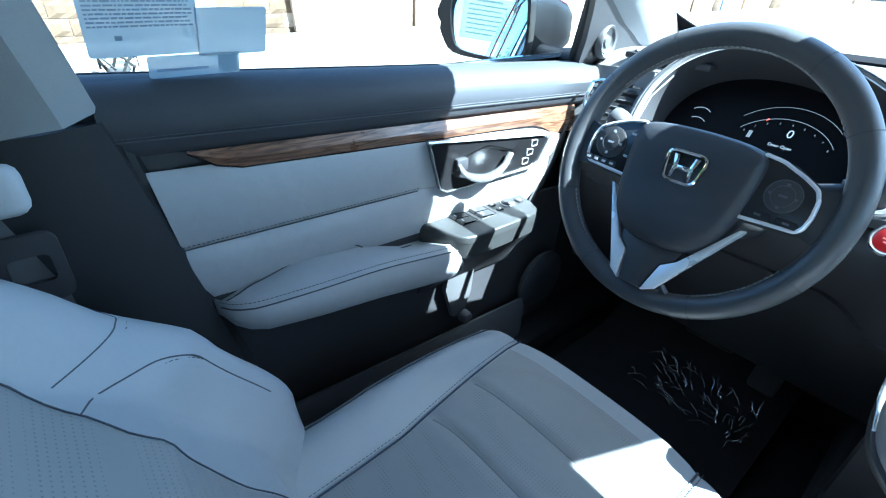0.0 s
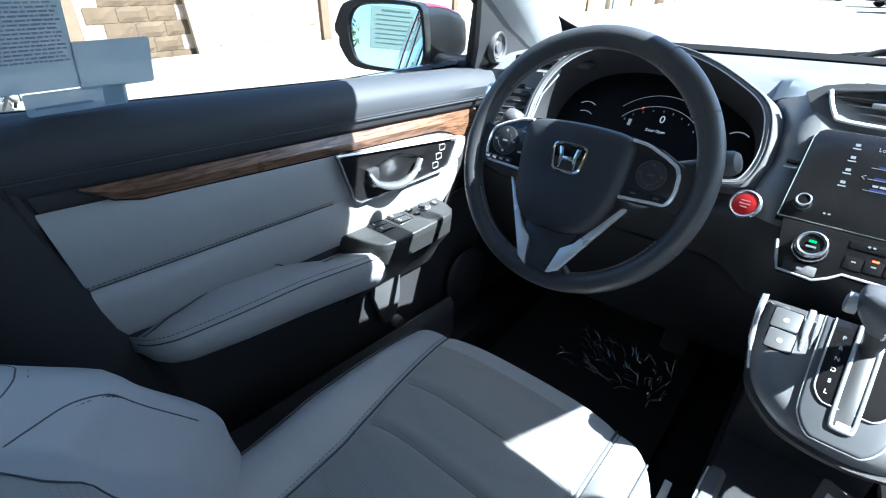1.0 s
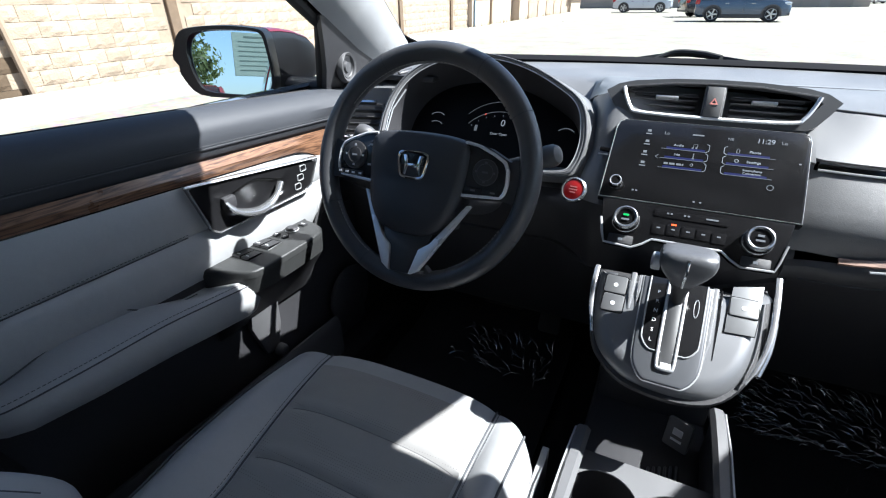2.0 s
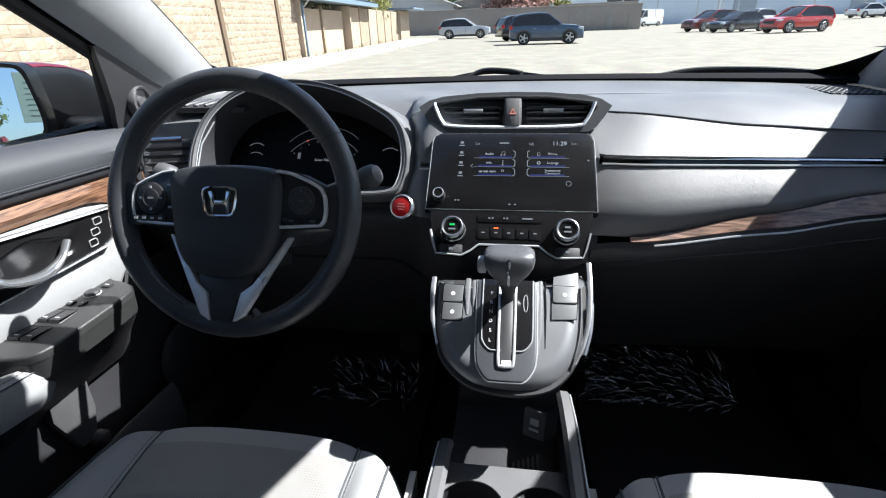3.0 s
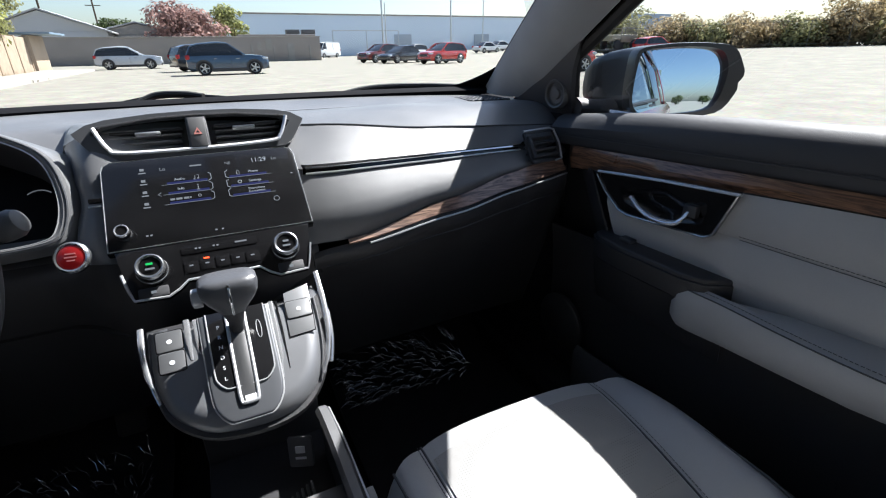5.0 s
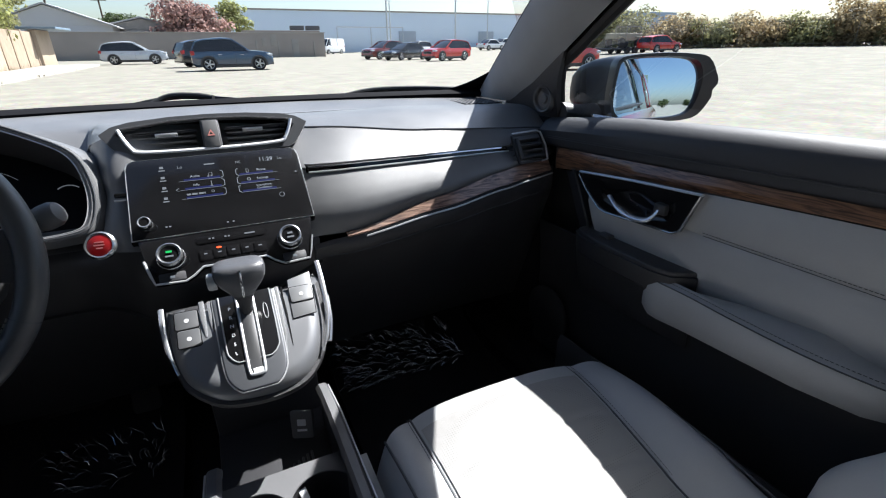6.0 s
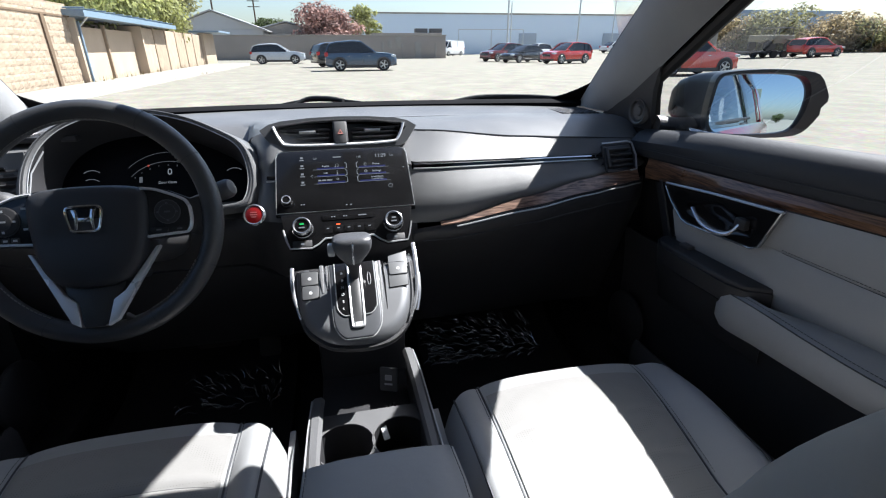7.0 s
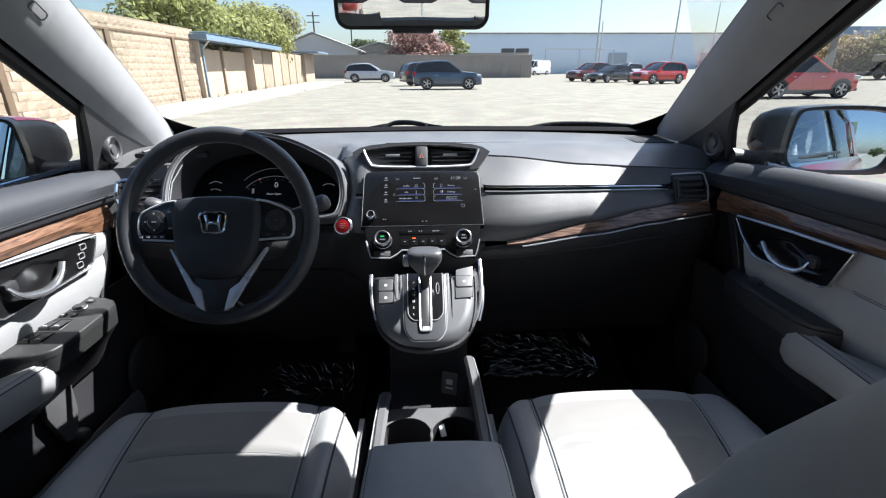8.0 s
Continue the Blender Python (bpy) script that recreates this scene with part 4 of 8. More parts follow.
part("hood_inside", loft([arch_row(0.93, -0.10), arch_row(0.965, -0.03), arch_row(0.990, 0.002)], ring=True), PLASTIC, dash, "black inside of the hood")
part("binnacle_hood", loft([arch_row(0.990, 0.002), arch_row(1.02, 0.006), arch_row(1.075, 0.003), arch_row(1.125, -0.012), [p + Vector((0, 0.10, -0.012)) for p in arch_row(1.14, -0.05)], [p + Vector((0, 0.22, -0.06)) for p in arch_row(1.02, -0.05)]], ring=True), PAD, dash, "grained black instrument hood")
part("hood_inner_line", tube(arch_row(0.99, 0.003), 0.0011, 5, closed=True), SILVER, dash, "thin bright line inside the hood")
part("hood_seam", tube(arch_row(1.045, 0.0062), 0.0012, 5, closed=True), THREAD, dash)
part("hood_side_chrome", tube([B @ Vector((x, y, 0.002)) for x, y in ((-0.196, -0.060), (-0.197, -0.01), (-0.180, 0.035))], 0.0016, 6), SILVER, dash, "silver side line of the hood")
gauge = part("instrument_panel", plate([(x * 0.95, y * 0.95) for x, y in arch], 0.004, B @ Matrix.Translation((0, 0, -0.085)), bev=0), shader("gauge_black", (0.004, 0.004, 0.005), 0.5, vary=0.3, spec=0.08), dash, "dark instrument display, lit")
UI_FAINT = shader("gauge_grey", (0.02, 0.02, 0.02), 0.4, vary=0, emit=(0.6, 0.65, 0.7), emit_strength=0.05)
G = B @ Matrix.Translation((-0.007, 0.029, -0.0805))


def gauge_arc(cx, cy, rx, ry, a0, a1, r, mat, n=18):
    return part("gauge_arc", tube([G @ Vector((cx + rx * math.cos(radians(a0 + (a1 - a0) * k / n)), cy + ry * math.sin(radians(a0 + (a1 - a0) * k / n)), 0)) for k in range(n + 1)], r, 5), mat, gauge)


letters("0", 0.020, G @ Matrix.Translation((0.020, -0.010, 0)), UI_DIM, gauge)
letters("Door Open", 0.0075, G @ Matrix.Translation((0.016, -0.034, 0)), UI_DIM, gauge)
gauge_arc(0.015, -0.06, 0.085, 0.075, 145, 35, 0.0005, UI_FAINT)
gauge_arc(0.015, -0.055, 0.098, 0.092, 140, 45, 0.0004, UI_FAINT)
for k in range(9):
    a = radians(143 - 13.5 * k)
    letters(str(k), 0.0048, G @ Matrix.Translation((0.015 + 0.078 * math.cos(a), -0.06 + 0.066 * math.sin(a), 0)), UI_FAINT, gauge, "gauge_numeral")
letters("P", 0.008, G @ Matrix.Translation((-0.022, 0.006, 0)), shader("gauge_red", (0.1, 0, 0), 0.4, emit=(0.6, 0.08, 0.04), emit_strength=0.35), gauge)
gauge_arc(-0.13, -0.04, 0.030, 0.042, 120, 60, 0.0009, UI_FAINT)
gauge_arc(-0.13, -0.06, 0.030, 0.042, 110, 60, 0.0008, UI_FAINT)
gauge_arc(0.15, -0.05, 0.030, 0.042, 120, 60, 0.0010, UI_FAINT)
part("car_icon", box((-0.036, -0.025, 0), (0.006, 0.013, 0.0006), 0.0001, 1, m=G), UI_FAINT, gauge)
part("start_button", lathe([(0.021, 0), (0.021, 0.007), (0.0185, 0.010), (0.0165, 0.009), (0.0160, 0.006)], basis((-0.176, -0.076, 0.943), (1, -0.12, 0), (0, 0.50, 0.86)), 36), KNOB, dash, "chrome ring of the start button")
part("start_cap", lathe([(0.0158, 0.004), (0.0158, 0.0085), (0.014, 0.0095), (0.0005, 0.0098)], basis((-0.176, -0.076, 0.943), (1, -0.12, 0), (0, 0.50, 0.86)), 32), shader("red_button", (0.26, 0.010, 0.012), 0.3, coat=0.6, emit=(0.8, 0.02, 0.02), emit_strength=0.02), dash, "red start button")
for x, y, w in ((0, 0.0045, 0.012), (0, 0.0, 0.014), (0, -0.0045, 0.009)):
    part("start_text", box((x, y, 0.0100), (w, 0.0018, 0.0004), 0, m=basis((-0.176, -0.076, 0.943), (1, -0.12, 0), (0, 0.50, 0.86))), shader("pale_red_print", (0.55, 0.22, 0.22), 0.4, vary=0), dash, smooth=0)
part("side_inlay", tube([(-0.150, -0.032, 1.005), (-0.136, -0.034, 1.005)], 0.004, 6), PIANO, dash)
part("inlay_line", tube([(-0.152, -0.036, 0.998), (-0.136, -0.040, 0.999)], 0.0014, 5), SILVER, dash)
# keys low on the driver's side
for k in range(2):
    part("blank_key", box((-0.565 + 0.032 * k, -0.025, 0.915), (0.026, 0.012, 0.030), 0.003, 2), PLASTIC_GREY, dash)

# ---- steering wheel and column ----
WHEEL = basis((-0.3745, -0.2387, 1.0025), (1, 0, 0), (0, 0.357, 0.934))
wheel = thing("steering_wheel", WHEEL, "black leather steering wheel with silver spokes", "steering wheel")
R0 = 0.1675


def rim_radius(a):
    d = math.degrees(a) % 360
    grip = max(math.exp(-((d - 55) / 14) ** 2), math.exp(-((d - 125) / 14) ** 2))
    return 0.0150 + 0.0012 * grip


def rim_row(a, n=16, k=1.0, grow=0.0):
    c, s = math.cos(a), math.sin(a)
    r = rim_radius(a) + grow
    return [((R0 + k * r * math.cos(2 * math.pi * j / n)) * c, (R0 + k * r * math.cos(2 * math.pi * j / n)) * s, 1.12 * r * math.sin(2 * math.pi * j / n)) for j in range(n)]


part("rim", loft([rim_row(2 * math.pi * i / 96) for i in range(96)], ring=True, loop=True), LEATHER_DARK, wheel, "black leather rim")
for a in (32, 62, 118, 148, 206, 244, 296, 334):
    part("rim_joint", loft([rim_row(radians(a + d), 16, 1.0, 0.0004) for d in (-0.25, 0.25)], ring=True), THREAD, wheel)
for a0, a1 in ((33, 147), (207, 243), (297, 333)):
    pts = [((R0 - 0.0152 * 0.985) * math.cos(radians(a)), (R0 - 0.0152 * 0.985) * math.sin(radians(a)), 0.006) for a in steps(a0, a1, 40)]
    stitches(pts, shader("pale_thread", (0.30, 0.29, 0.27), 0.7), wheel, "rim_stitching", 0.0062, 0.0042, 0.0009)
# airbag pad, domed
shield = [(-0.086, 0.030), (-0.080, 0.050), (-0.055, 0.059), (0.0, 0.062), (0.055, 0.059), (0.080, 0.050), (0.086, 0.030), (0.083, -0.020), (0.074, -0.065), (0.055, -0.097), (0.028, -0.110), (0, -0.112), (-0.028, -0.110), (-0.055, -0.097), (-0.074, -0.065), (-0.083, -0.020)]
shield = [(x * 0.94, y * 0.87) for x, y in shield]
shield = [(p.x, p.y) for p in spline([Vector((x, y, 0)) for x, y in shield], 3, True)]
cover = [(k, z) for k, z in ((0.97, -0.035), (1.0, -0.012), (1.0, 0.004), (0.985, 0.0125), (0.94, 0.0185), (0.82, 0.0225), (0.55, 0.0240), (0.25, 0.0247), (0.02, 0.0250))]
part("airbag_cover", loft([[(x * k, (y + 0.02) * k - 0.02, z + (0.11 * max(0.0, -0.02 - y) * min(1.0, 1.6 * k) if z > 0 else 0.0)) for x, y in shield] for k, z in cover], ring=True, caps=True), shader("airbag_vinyl", (0.034, 0.036, 0.042), 0.42, grain=1300, bump=0.3), wheel, "black airbag cover")
emb = [(p.x, p.y) for p in spline([Vector(p) for p in ((-0.0235, 0.017, 0), (0, 0.020, 0), (0.0235, 0.017, 0), (0.0225, -0.006, 0), (0.017, -0.018, 0), (0, -0.020, 0), (-0.017, -0.018, 0), (-0.0225, -0.006, 0))], 4, True)]
E0 = Matrix.Translation((0, 0.004, 0.0235))
part("badge", frame_ring(emb, shrink(emb, 0.0035), 0.0035, E0, 0.0008), CHROME, wheel, "chrome badge frame")
part("badge_field", plate(shrink(emb, 0.003), 0.001, E0, bev=0), PIANO, wheel)
for s in (-1, 1):
    part("badge_bar", plate([(s * 0.0165, 0.014), (s * 0.0095, 0.014), (s * 0.0070, 0.0), (s * 0.0095, -0.015), (s * 0.0135, -0.015), (s * 0.0125, 0.0)], 0.003, E0 @ Matrix.Translation((0, 0, 0.0008)), bev=0.0006), CHROME, wheel)
part("badge_bar", plate([(-0.0085, 0.002), (0.0085, 0.002), (0.0075, -0.004), (-0.0075, -0.004)], 0.003, E0 @ Matrix.Translation((0, 0, 0.0008)), bev=0.0006), CHROME, wheel)
part("airbag_text", box((0, -0.035, 0.0222), (0.010, 0.005, 0.0006), 0.0002, 1), PLASTIC, wheel)
def soft_line(outline):
    """An outline with its corners eased."""
    out = []
    for i, p in enumerate(outline):
        a, b, c = Vector(outline[i - 1]), Vector(p), Vector(outline[(i + 1) % len(outline)])
        d = min(0.004, 0.35 * (a - b).length, 0.35 * (c - b).length)
        e, f = b + (a - b).normalized() * d, b + (c - b).normalized() * d
        out += [tuple(e), tuple((e + f) / 4 + b / 2), tuple(f)]
    return out


KEY_PLATE = shader("cluster_black", (0.018, 0.019, 0.022), 0.22, vary=0.15)
for s in (-1, 1):
    # side spoke with its key cluster
    arm = [[(s * x, y0, z0), (s * x, y1, z0), (s * x, y1, z0 - 0.022), (s * x, y0, z0 - 0.022)] for x, y0, y1, z0 in ((0.066, -0.033, 0.050, 0.004), (0.105, -0.031, 0.042, 0.006), (0.138, -0.028, 0.026, 0.007), (0.164, -0.034, 0.032, 0.006))]
    part("spoke", loft(arm, ring=True, caps=True), PLASTIC, wheel, "black spoke")
    ol = soft_line([(s * x, y) for x, y in ((0.070, 0.0480), (0.092, 0.0450), (0.118, 0.0345), (0.1335, 0.0260), (0.1395, 0.0140), (0.1410, -0.0050), (0.1385, -0.0190), (0.1320, -0.0260), (0.072, -0.0300))])
    part("spoke_trim", frame_ring(ol, shrink(ol, 0.0042), 0.006, Matrix.Translation((0, 0, 0.006)), 0.0012), BLADE, wheel, "silver frame of the key cluster")
    part("key_plate", plate(shrink(ol, 0.0038), 0.006, Matrix.Translation((0, 0, 0.005)), bev=0.001), KEY_PLATE, wheel)
    cx, cy = s * (0.110 if s < 0 else 0.106), 0.008
    dial_r = 0.0205 if s < 0 else 0.0175

    def circle(r):
        return [(cx + r * math.cos(a), cy + r * math.sin(a)) for a in [k * math.pi / 14 for k in range(28)]]

    pad = part("key_pad", plate(circle(dial_r), 0.0030, Matrix.Translation((0, 0, 0.0105)), bev=0.001), PLASTIC, wheel, "round key pad")
    part("key_ring", frame_ring(circle(dial_r * 1.06), circle(dial_r), 0.0012, Matrix.Translation((0, 0, 0.0115)), 0.0003), PLASTIC_GREY, pad)
    part("key_ring", frame_ring(circle(0.0120), circle(0.0112), 0.0008, Matrix.Translation((0, 0, 0.0133))), PLASTIC_GREY, pad)
    for dx, dy, w, h in ((0, 0.0150, 0.0035, 0.0035), (0, -0.0150, 0.0035, 0.0035), (0.0150, 0, 0.0035, 0.0030), (-0.0150, 0, 0.0035, 0.0030), (0, 0, 0.0085, 0.0026)):
        part("key_mark", box((cx + dx * dial_r / 0.0205, cy + dy * dial_r / 0.0205, 0.0137), (w, h, 0.0004), 0), PRINT if s < 0 else PRINT_SHADED, pad, smooth=0)
    if s < 0:
        for k in range(4):
            x = -0.0965 - 0.0122 * k
            q = part("key", plate(rounded(0.0112, 0.0080, 0.002, 2, cx=x, cy=-0.0195), 0.003, Matrix.Translation((0, 0, 0.0105)), bev=0.0008), PLASTIC, wheel)
            part("key_mark", box((x, -0.0195, 0.0137), (0.0055, 0.0030, 0.0004), 0), PRINT, q, smooth=0)
        for x, y, w in ((-0.083, 0.026, 0.007), (-0.083, -0.004, 0.006)):
            part("key_mark", box((x, y, 0.0112), (w, 0.0030, 0.0004), 0), PRINT, wheel, smooth=0)
    else:
        for k, (x, w) in enumerate(((0.092, 0.026), (0.121, 0.022))):
            q = part("key", plate(rounded(w, 0.0085, 0.002, 2, cx=x, cy=-0.0185), 0.0022, Matrix.Translation((0, 0, 0.0105)), bev=0.0008), KEY_PLATE, wheel)
            part("key_mark", box((x, -0.0185, 0.0129), (0.007, 0.0024, 0.0004), 0), PRINT_SHADED, q, smooth=0)
    # lower spoke: a thin silver blade that widens into a foot, rising towards the driver
    tilt = Matrix.Translation((0, -0.045, 0.004)) @ Matrix.Rotation(radians(-12.5), 4, "X") @ Matrix.Translation((0, 0.045, 0))
    blade = [(s * x, y) for x, y in ((0.089, -0.041), (0.0305, -0.1480), (0.0170, -0.1560), (0.0245, -0.1180), (0.0400, -0.1060), (0.0830, -0.0420))]
    part("lower_spoke", plate(blade, 0.010, tilt @ Matrix.Translation((0, 0, -0.008)), bev=0.0015), BLADE, wheel, "silver lower spoke")
    part("rim_lip", plate([(s * 0.033, -0.140), (s * 0.046, -0.150), (s * 0.080, -0.148), (s * 0.05, -0.168), (s * 0.030, -0.166)], 0.012, Matrix.Translation((0, 0, -0.002)), bev=0.004), LEATHER_DARK, wheel)
inlay = soft_line([(-0.042, -0.090), (0.042, -0.090), (0.0370, -0.1085), (0.0225, -0.1190), (0.0150, -0.1560), (-0.0150, -0.1560), (-0.0225, -0.1190), (-0.0370, -0.1085)])
part("lower_spoke_inlay", plate(inlay, 0.010, tilt @ Matrix.Translation((0, 0, -0.010)), bev=0.002), CONSOLE_DARK, wheel, "dark satin lower inlay")

column = thing("steering_column", WHEEL, "black plastic steering column with stalks", "steering column")
part("shroud", loft([[(0.062 * k * math.cos(a), 0.050 * k * math.sin(a) - 0.012, z) for a in [j * math.pi / 10 for j in range(20)]] for k, z in ((0.85, -0.035), (1.0, -0.045), (1.08, -0.09), (1.15, -0.16), (1.2, -0.26))], ring=True, caps=True), PLASTIC_GREY, column, "dark grey column shroud")
for s in (-1, 1):
    part("stalk", tube([(s * 0.05, 0.010, -0.098), (s * 0.10, 0.026, -0.096), (s * 0.140, 0.038, -0.094)], [0.009, 0.008, 0.010], 10), PLASTIC, column)
    part("stalk_ring", tube([(s * 0.138, 0.0375, -0.094), (s * 0.152, 0.042, -0.093)], 0.0150, 16), PLASTIC, column)
    part("stalk_knob", tube([(s * 0.152, 0.042, -0.093), (s * 0.156, 0.0435, -0.0925), (s * 0.164, 0.046, -0.090), (s * 0.174, 0.049, -0.087), (s * 0.180, 0.051, -0.085), (s * 0.183, 0.052, -0.084)], [0.0125, 0.0158, 0.0172, 0.0168, 0.0135, 0.006], 18), PLASTIC_GREY, column, "stalk end with white marks")
    for k in range(3):
        part("stalk_mark", box((s * (0.150 + 0.012 * k), 0.043 + 0.003 * k, -0.0765), (0.004, 0.008, 0.0015), 0.0004, 1), LAMP_WHITE, column)
part("tilt_lever", box((-0.02, -0.085, -0.12), (0.08, 0.02, 0.05), 0.006, 2), PLASTIC, column)

# ---- center console ----
console = thing("center_console", (0, 0, 0), "silver and black center console with cup holders", "console")
K = basis((0.006, -0.230, 0.824), (1, 0, 0), (0, 0.83, 0.557))
# the sloping satin face, a shield in outline, with rounded underside
def soft(outline, per=4, closed=False):
    return [(p.x, p.y) for p in spline([Vector((x, y, 0)) for x, y in outline], per, closed)]


face = soft([(-0.112, 0.076), (-0.112, 0.03), (-0.107, -0.010), (-0.093, -0.047), (-0.061, -0.076), (-0.028, -0.086), (0.018, -0.088), (0.056, -0.078), (0.083, -0.052), (0.099, -0.016), (0.106, 0.03), (0.108, 0.098)]) + [(0.100, 0.094), (0.062, 0.077), (0.038, 0.074), (-0.050, 0.070), (-0.070, 0.070)]
part("face_plate", plate(face, 0.042, K @ Matrix.Translation((0, 0, -0.042)), bev=0.026, seg=8), CONSOLE_FACE, console, "satin grey face")
low = soft([(-0.116, 0.080), (-0.116, 0.030), (-0.110, -0.018), (-0.096, -0.054), (-0.063, -0.083), (-0.028, -0.093), (0.018, -0.095), (0.060, -0.084), (0.088, -0.056), (0.104, -0.018), (0.112, 0.030), (0.114, 0.082)], 3) + [(0.0, 0.082)]
part("shell", loft([[K @ Vector((x * k, y * k + dy, z)) for x, y in low] for k, dy, z in ((0.97, 0, -0.016), (0.99, 0, -0.021), (0.985, 0.003, -0.036), (0.93, 0.02, -0.065), (0.85, 0.05, -0.11), (0.80, 0.08, -0.20))], ring=True, caps=True), PLASTIC, console, "black console shell")
# bright rails along the outer edges, and a duller one below on the passenger's side
part("side_rail", tube(spline([K @ Vector(p) for p in ((0.1145, 0.107, 0.001), (0.1140, 0.06, 0.002), (0.1105, 0.015, 0.001), (0.1010, -0.022, -0.004), (0.0900, -0.046, -0.010))], 4), [0.0042] * 6 + [0.0038] * 4 + [0.003] * 4 + [0.002] * 3, 10, flat=0.6), RAIL, console, "bright side rail")
part("side_rail", tube(spline([K @ Vector(p) for p in ((-0.1165, 0.073, 0.001), (-0.1160, 0.04, 0.002), (-0.1120, 0.005, 0.000), (-0.1030, -0.030, -0.006))], 4), [0.0040] * 5 + [0.0034] * 4 + [0.002] * 4, 10, flat=0.6), RAIL, console, "bright side rail")
part("lower_rail", tube(spline([K @ Vector(p) for p in ((0.1175, 0.045, -0.010), (0.1135, 0.005, -0.012), (0.1040, -0.030, -0.016))], 4), 0.0034, 8), KNOB, console)
gate_out = soft([(-0.0495, 0.070), (-0.0485, 0.02), (-0.0465, -0.045), (-0.0405, -0.067), (-0.0296, -0.0800), (-0.0200, -0.0815), (0.0105, -0.0815), (0.020, -0.0800), (0.0310, -0.067), (0.0370, -0.045), (0.0380, 0.02), (0.0385, 0.070)], 3)
part("gate_bezel", plate(gate_out, 0.007, K, bev=0.003, seg=3), CONSOLE_SILVER, console, "satin grey shift surround")
part("gate_edge", tube([K @ Vector((x, y, 0.0040)) for x, y in gate_out], 0.0014, 6), SILVER, console, "bright edge of the shift surround")
# The surround's highlight, built as a bright bar.
part("gate_highlight", tube(spline([K @ Vector(p) for p in ((0.0425, 0.072, 0.002), (0.0420, 0.030, 0.002), (0.0410, -0.010, 0.001), (0.0385, -0.040, 0.000))], 4), [0.0042] * 5 + [0.0035] * 4 + [0.0012] * 4, 8, flat=0.6), RAIL, console, "highlight down the shift surround's flank, as a bright bar")
gi = soft([(-0.0405, 0.070), (-0.0395, -0.012), (-0.0365, -0.028), (-0.0285, -0.0375), (-0.0195, -0.0390), (0.0105, -0.0390), (0.0200, -0.0375), (0.0285, -0.028), (0.0315, -0.012), (0.0320, 0.070)], 3)
part("gate_panel", plate(gi, 0.0015, K @ Matrix.Translation((0, 0, 0.0068)), bev=0.0005), PIANO, console, "gloss black shift panel")
part("gate_line", tube([K @ Vector((x, y, 0.0083)) for x, y in gi], 0.0011, 6), SILVER, console, "bright line round the shift panel")
slot = soft([(-0.0160, 0.070), (-0.0155, -0.03), (-0.0145, -0.057), (-0.0110, -0.0615), (0.0020, -0.0615), (0.0055, -0.057), (0.0065, -0.03), (0.0070, 0.070)], 3)
part("slot_frame", tube([K @ Vector((x, y, 0.0088)) for x, y in slot], 0.0023, 8), SILVER, console, "bright frame of the shift slot")
part("slot_boot", loft([[K @ Vector((-0.0045 + 0.0100 * u, y, 0.0086 + 0.0025 * math.sin(math.pi * (y + 0.06) / 0.13) * (1 - u * u))) for u in steps(-1, 1, 6)] for y in steps(-0.0605, 0.070, 12)]), shader("slot_grey", (0.055, 0.056, 0.058), 0.4, vary=0.1), console, "grey slot cover")
part("slot_foot_patch", box((-0.0035, -0.0565, 0.0093), (0.013, 0.007, 0.0008), 0.0003, 1, m=K), LAMP_WHITE, console, "pale patch at the slot's foot")
for k, ch in enumerate(("P", "R", "N", "D", "S", "L")):
    letters(ch, 0.0072, K @ Matrix.Translation((-0.0275, 0.047 - 0.0144 * k, 0.0086)), UI if ch == "P" else LAMP_WHITE, console, "gear_letter")
part("release_key", tube([K @ Vector((0.0215 + 0.0030 * math.cos(a), 0.033 + 0.0135 * math.sin(a), 0.0086)) for a in [j * math.pi / 8 for j in range(16)]], 0.0006, 4, closed=True), SILVER, console, "small oval release key")
# switch panels beside the shift gate
plate_right = [(0.0625, 0.0815), (0.0985, 0.0905), (0.0960, 0.0450), (0.0930, 0.0150), (0.0580, 0.0125), (0.0590, 0.0420)]
part("switch_plate", plate(plate_right, 0.0016, K, bev=0.0006), KEY_PALE, console, "pale satin switch plate")
part("plate_gap", tube([K @ Vector((x, y, 0.0008)) for x, y in plate_right], 0.0009, 4, closed=True), PIANO, console)
for x, y, w, h, mat, lift, lab in ((-0.0855, 0.0480, 0.0300, 0.0280, KEY_GREY, 0.0, "grey switch key"), (-0.0845, 0.0185, 0.0290, 0.0270, KEY_GREY, 0.0, "grey switch key"), (0.0778, 0.0525, 0.0335, 0.0265, KEY_PALE, 0.0016, "pale switch key")):
    KK = K @ Matrix.Translation((0, 0, lift))
    kk = part("key", plate(rounded(w, h, 0.003, 3, cx=x, cy=y), 0.0016, KK, bev=0.0005), mat, console, lab)
    part("key_mark", lathe([(0.0032, 0), (0.0032, 0.0004), (0.0005, 0.0005)], KK @ Matrix.Translation((x, y - 0.001, 0.0016)), 12), PRINT, kk)
    part("key_gap", tube([KK @ Vector((px, py, 0.0004)) for px, py in rounded(w + 0.0016, h + 0.0016, 0.0035, 3, cx=x, cy=y)], 0.0007, 4, closed=True), PIANO, console)
part("inner_rail", tube([K @ Vector((-0.0640, 0.072, 0.002)), K @ Vector((-0.0635, 0.045, 0.0025)), K @ Vector((-0.0625, 0.015, 0.000))], [0.0042, 0.0040, 0.0015], 8, flat=0.6), RAIL, console, "bright inner rail")
part("inner_rail", tube([K @ Vector((-0.0540, 0.070, 0.002)), K @ Vector((-0.0535, 0.045, 0.0025)), K @ Vector((-0.0530, 0.020, 0.000))], [0.0030, 0.0028, 0.0012], 8, flat=0.6), RAIL, console)
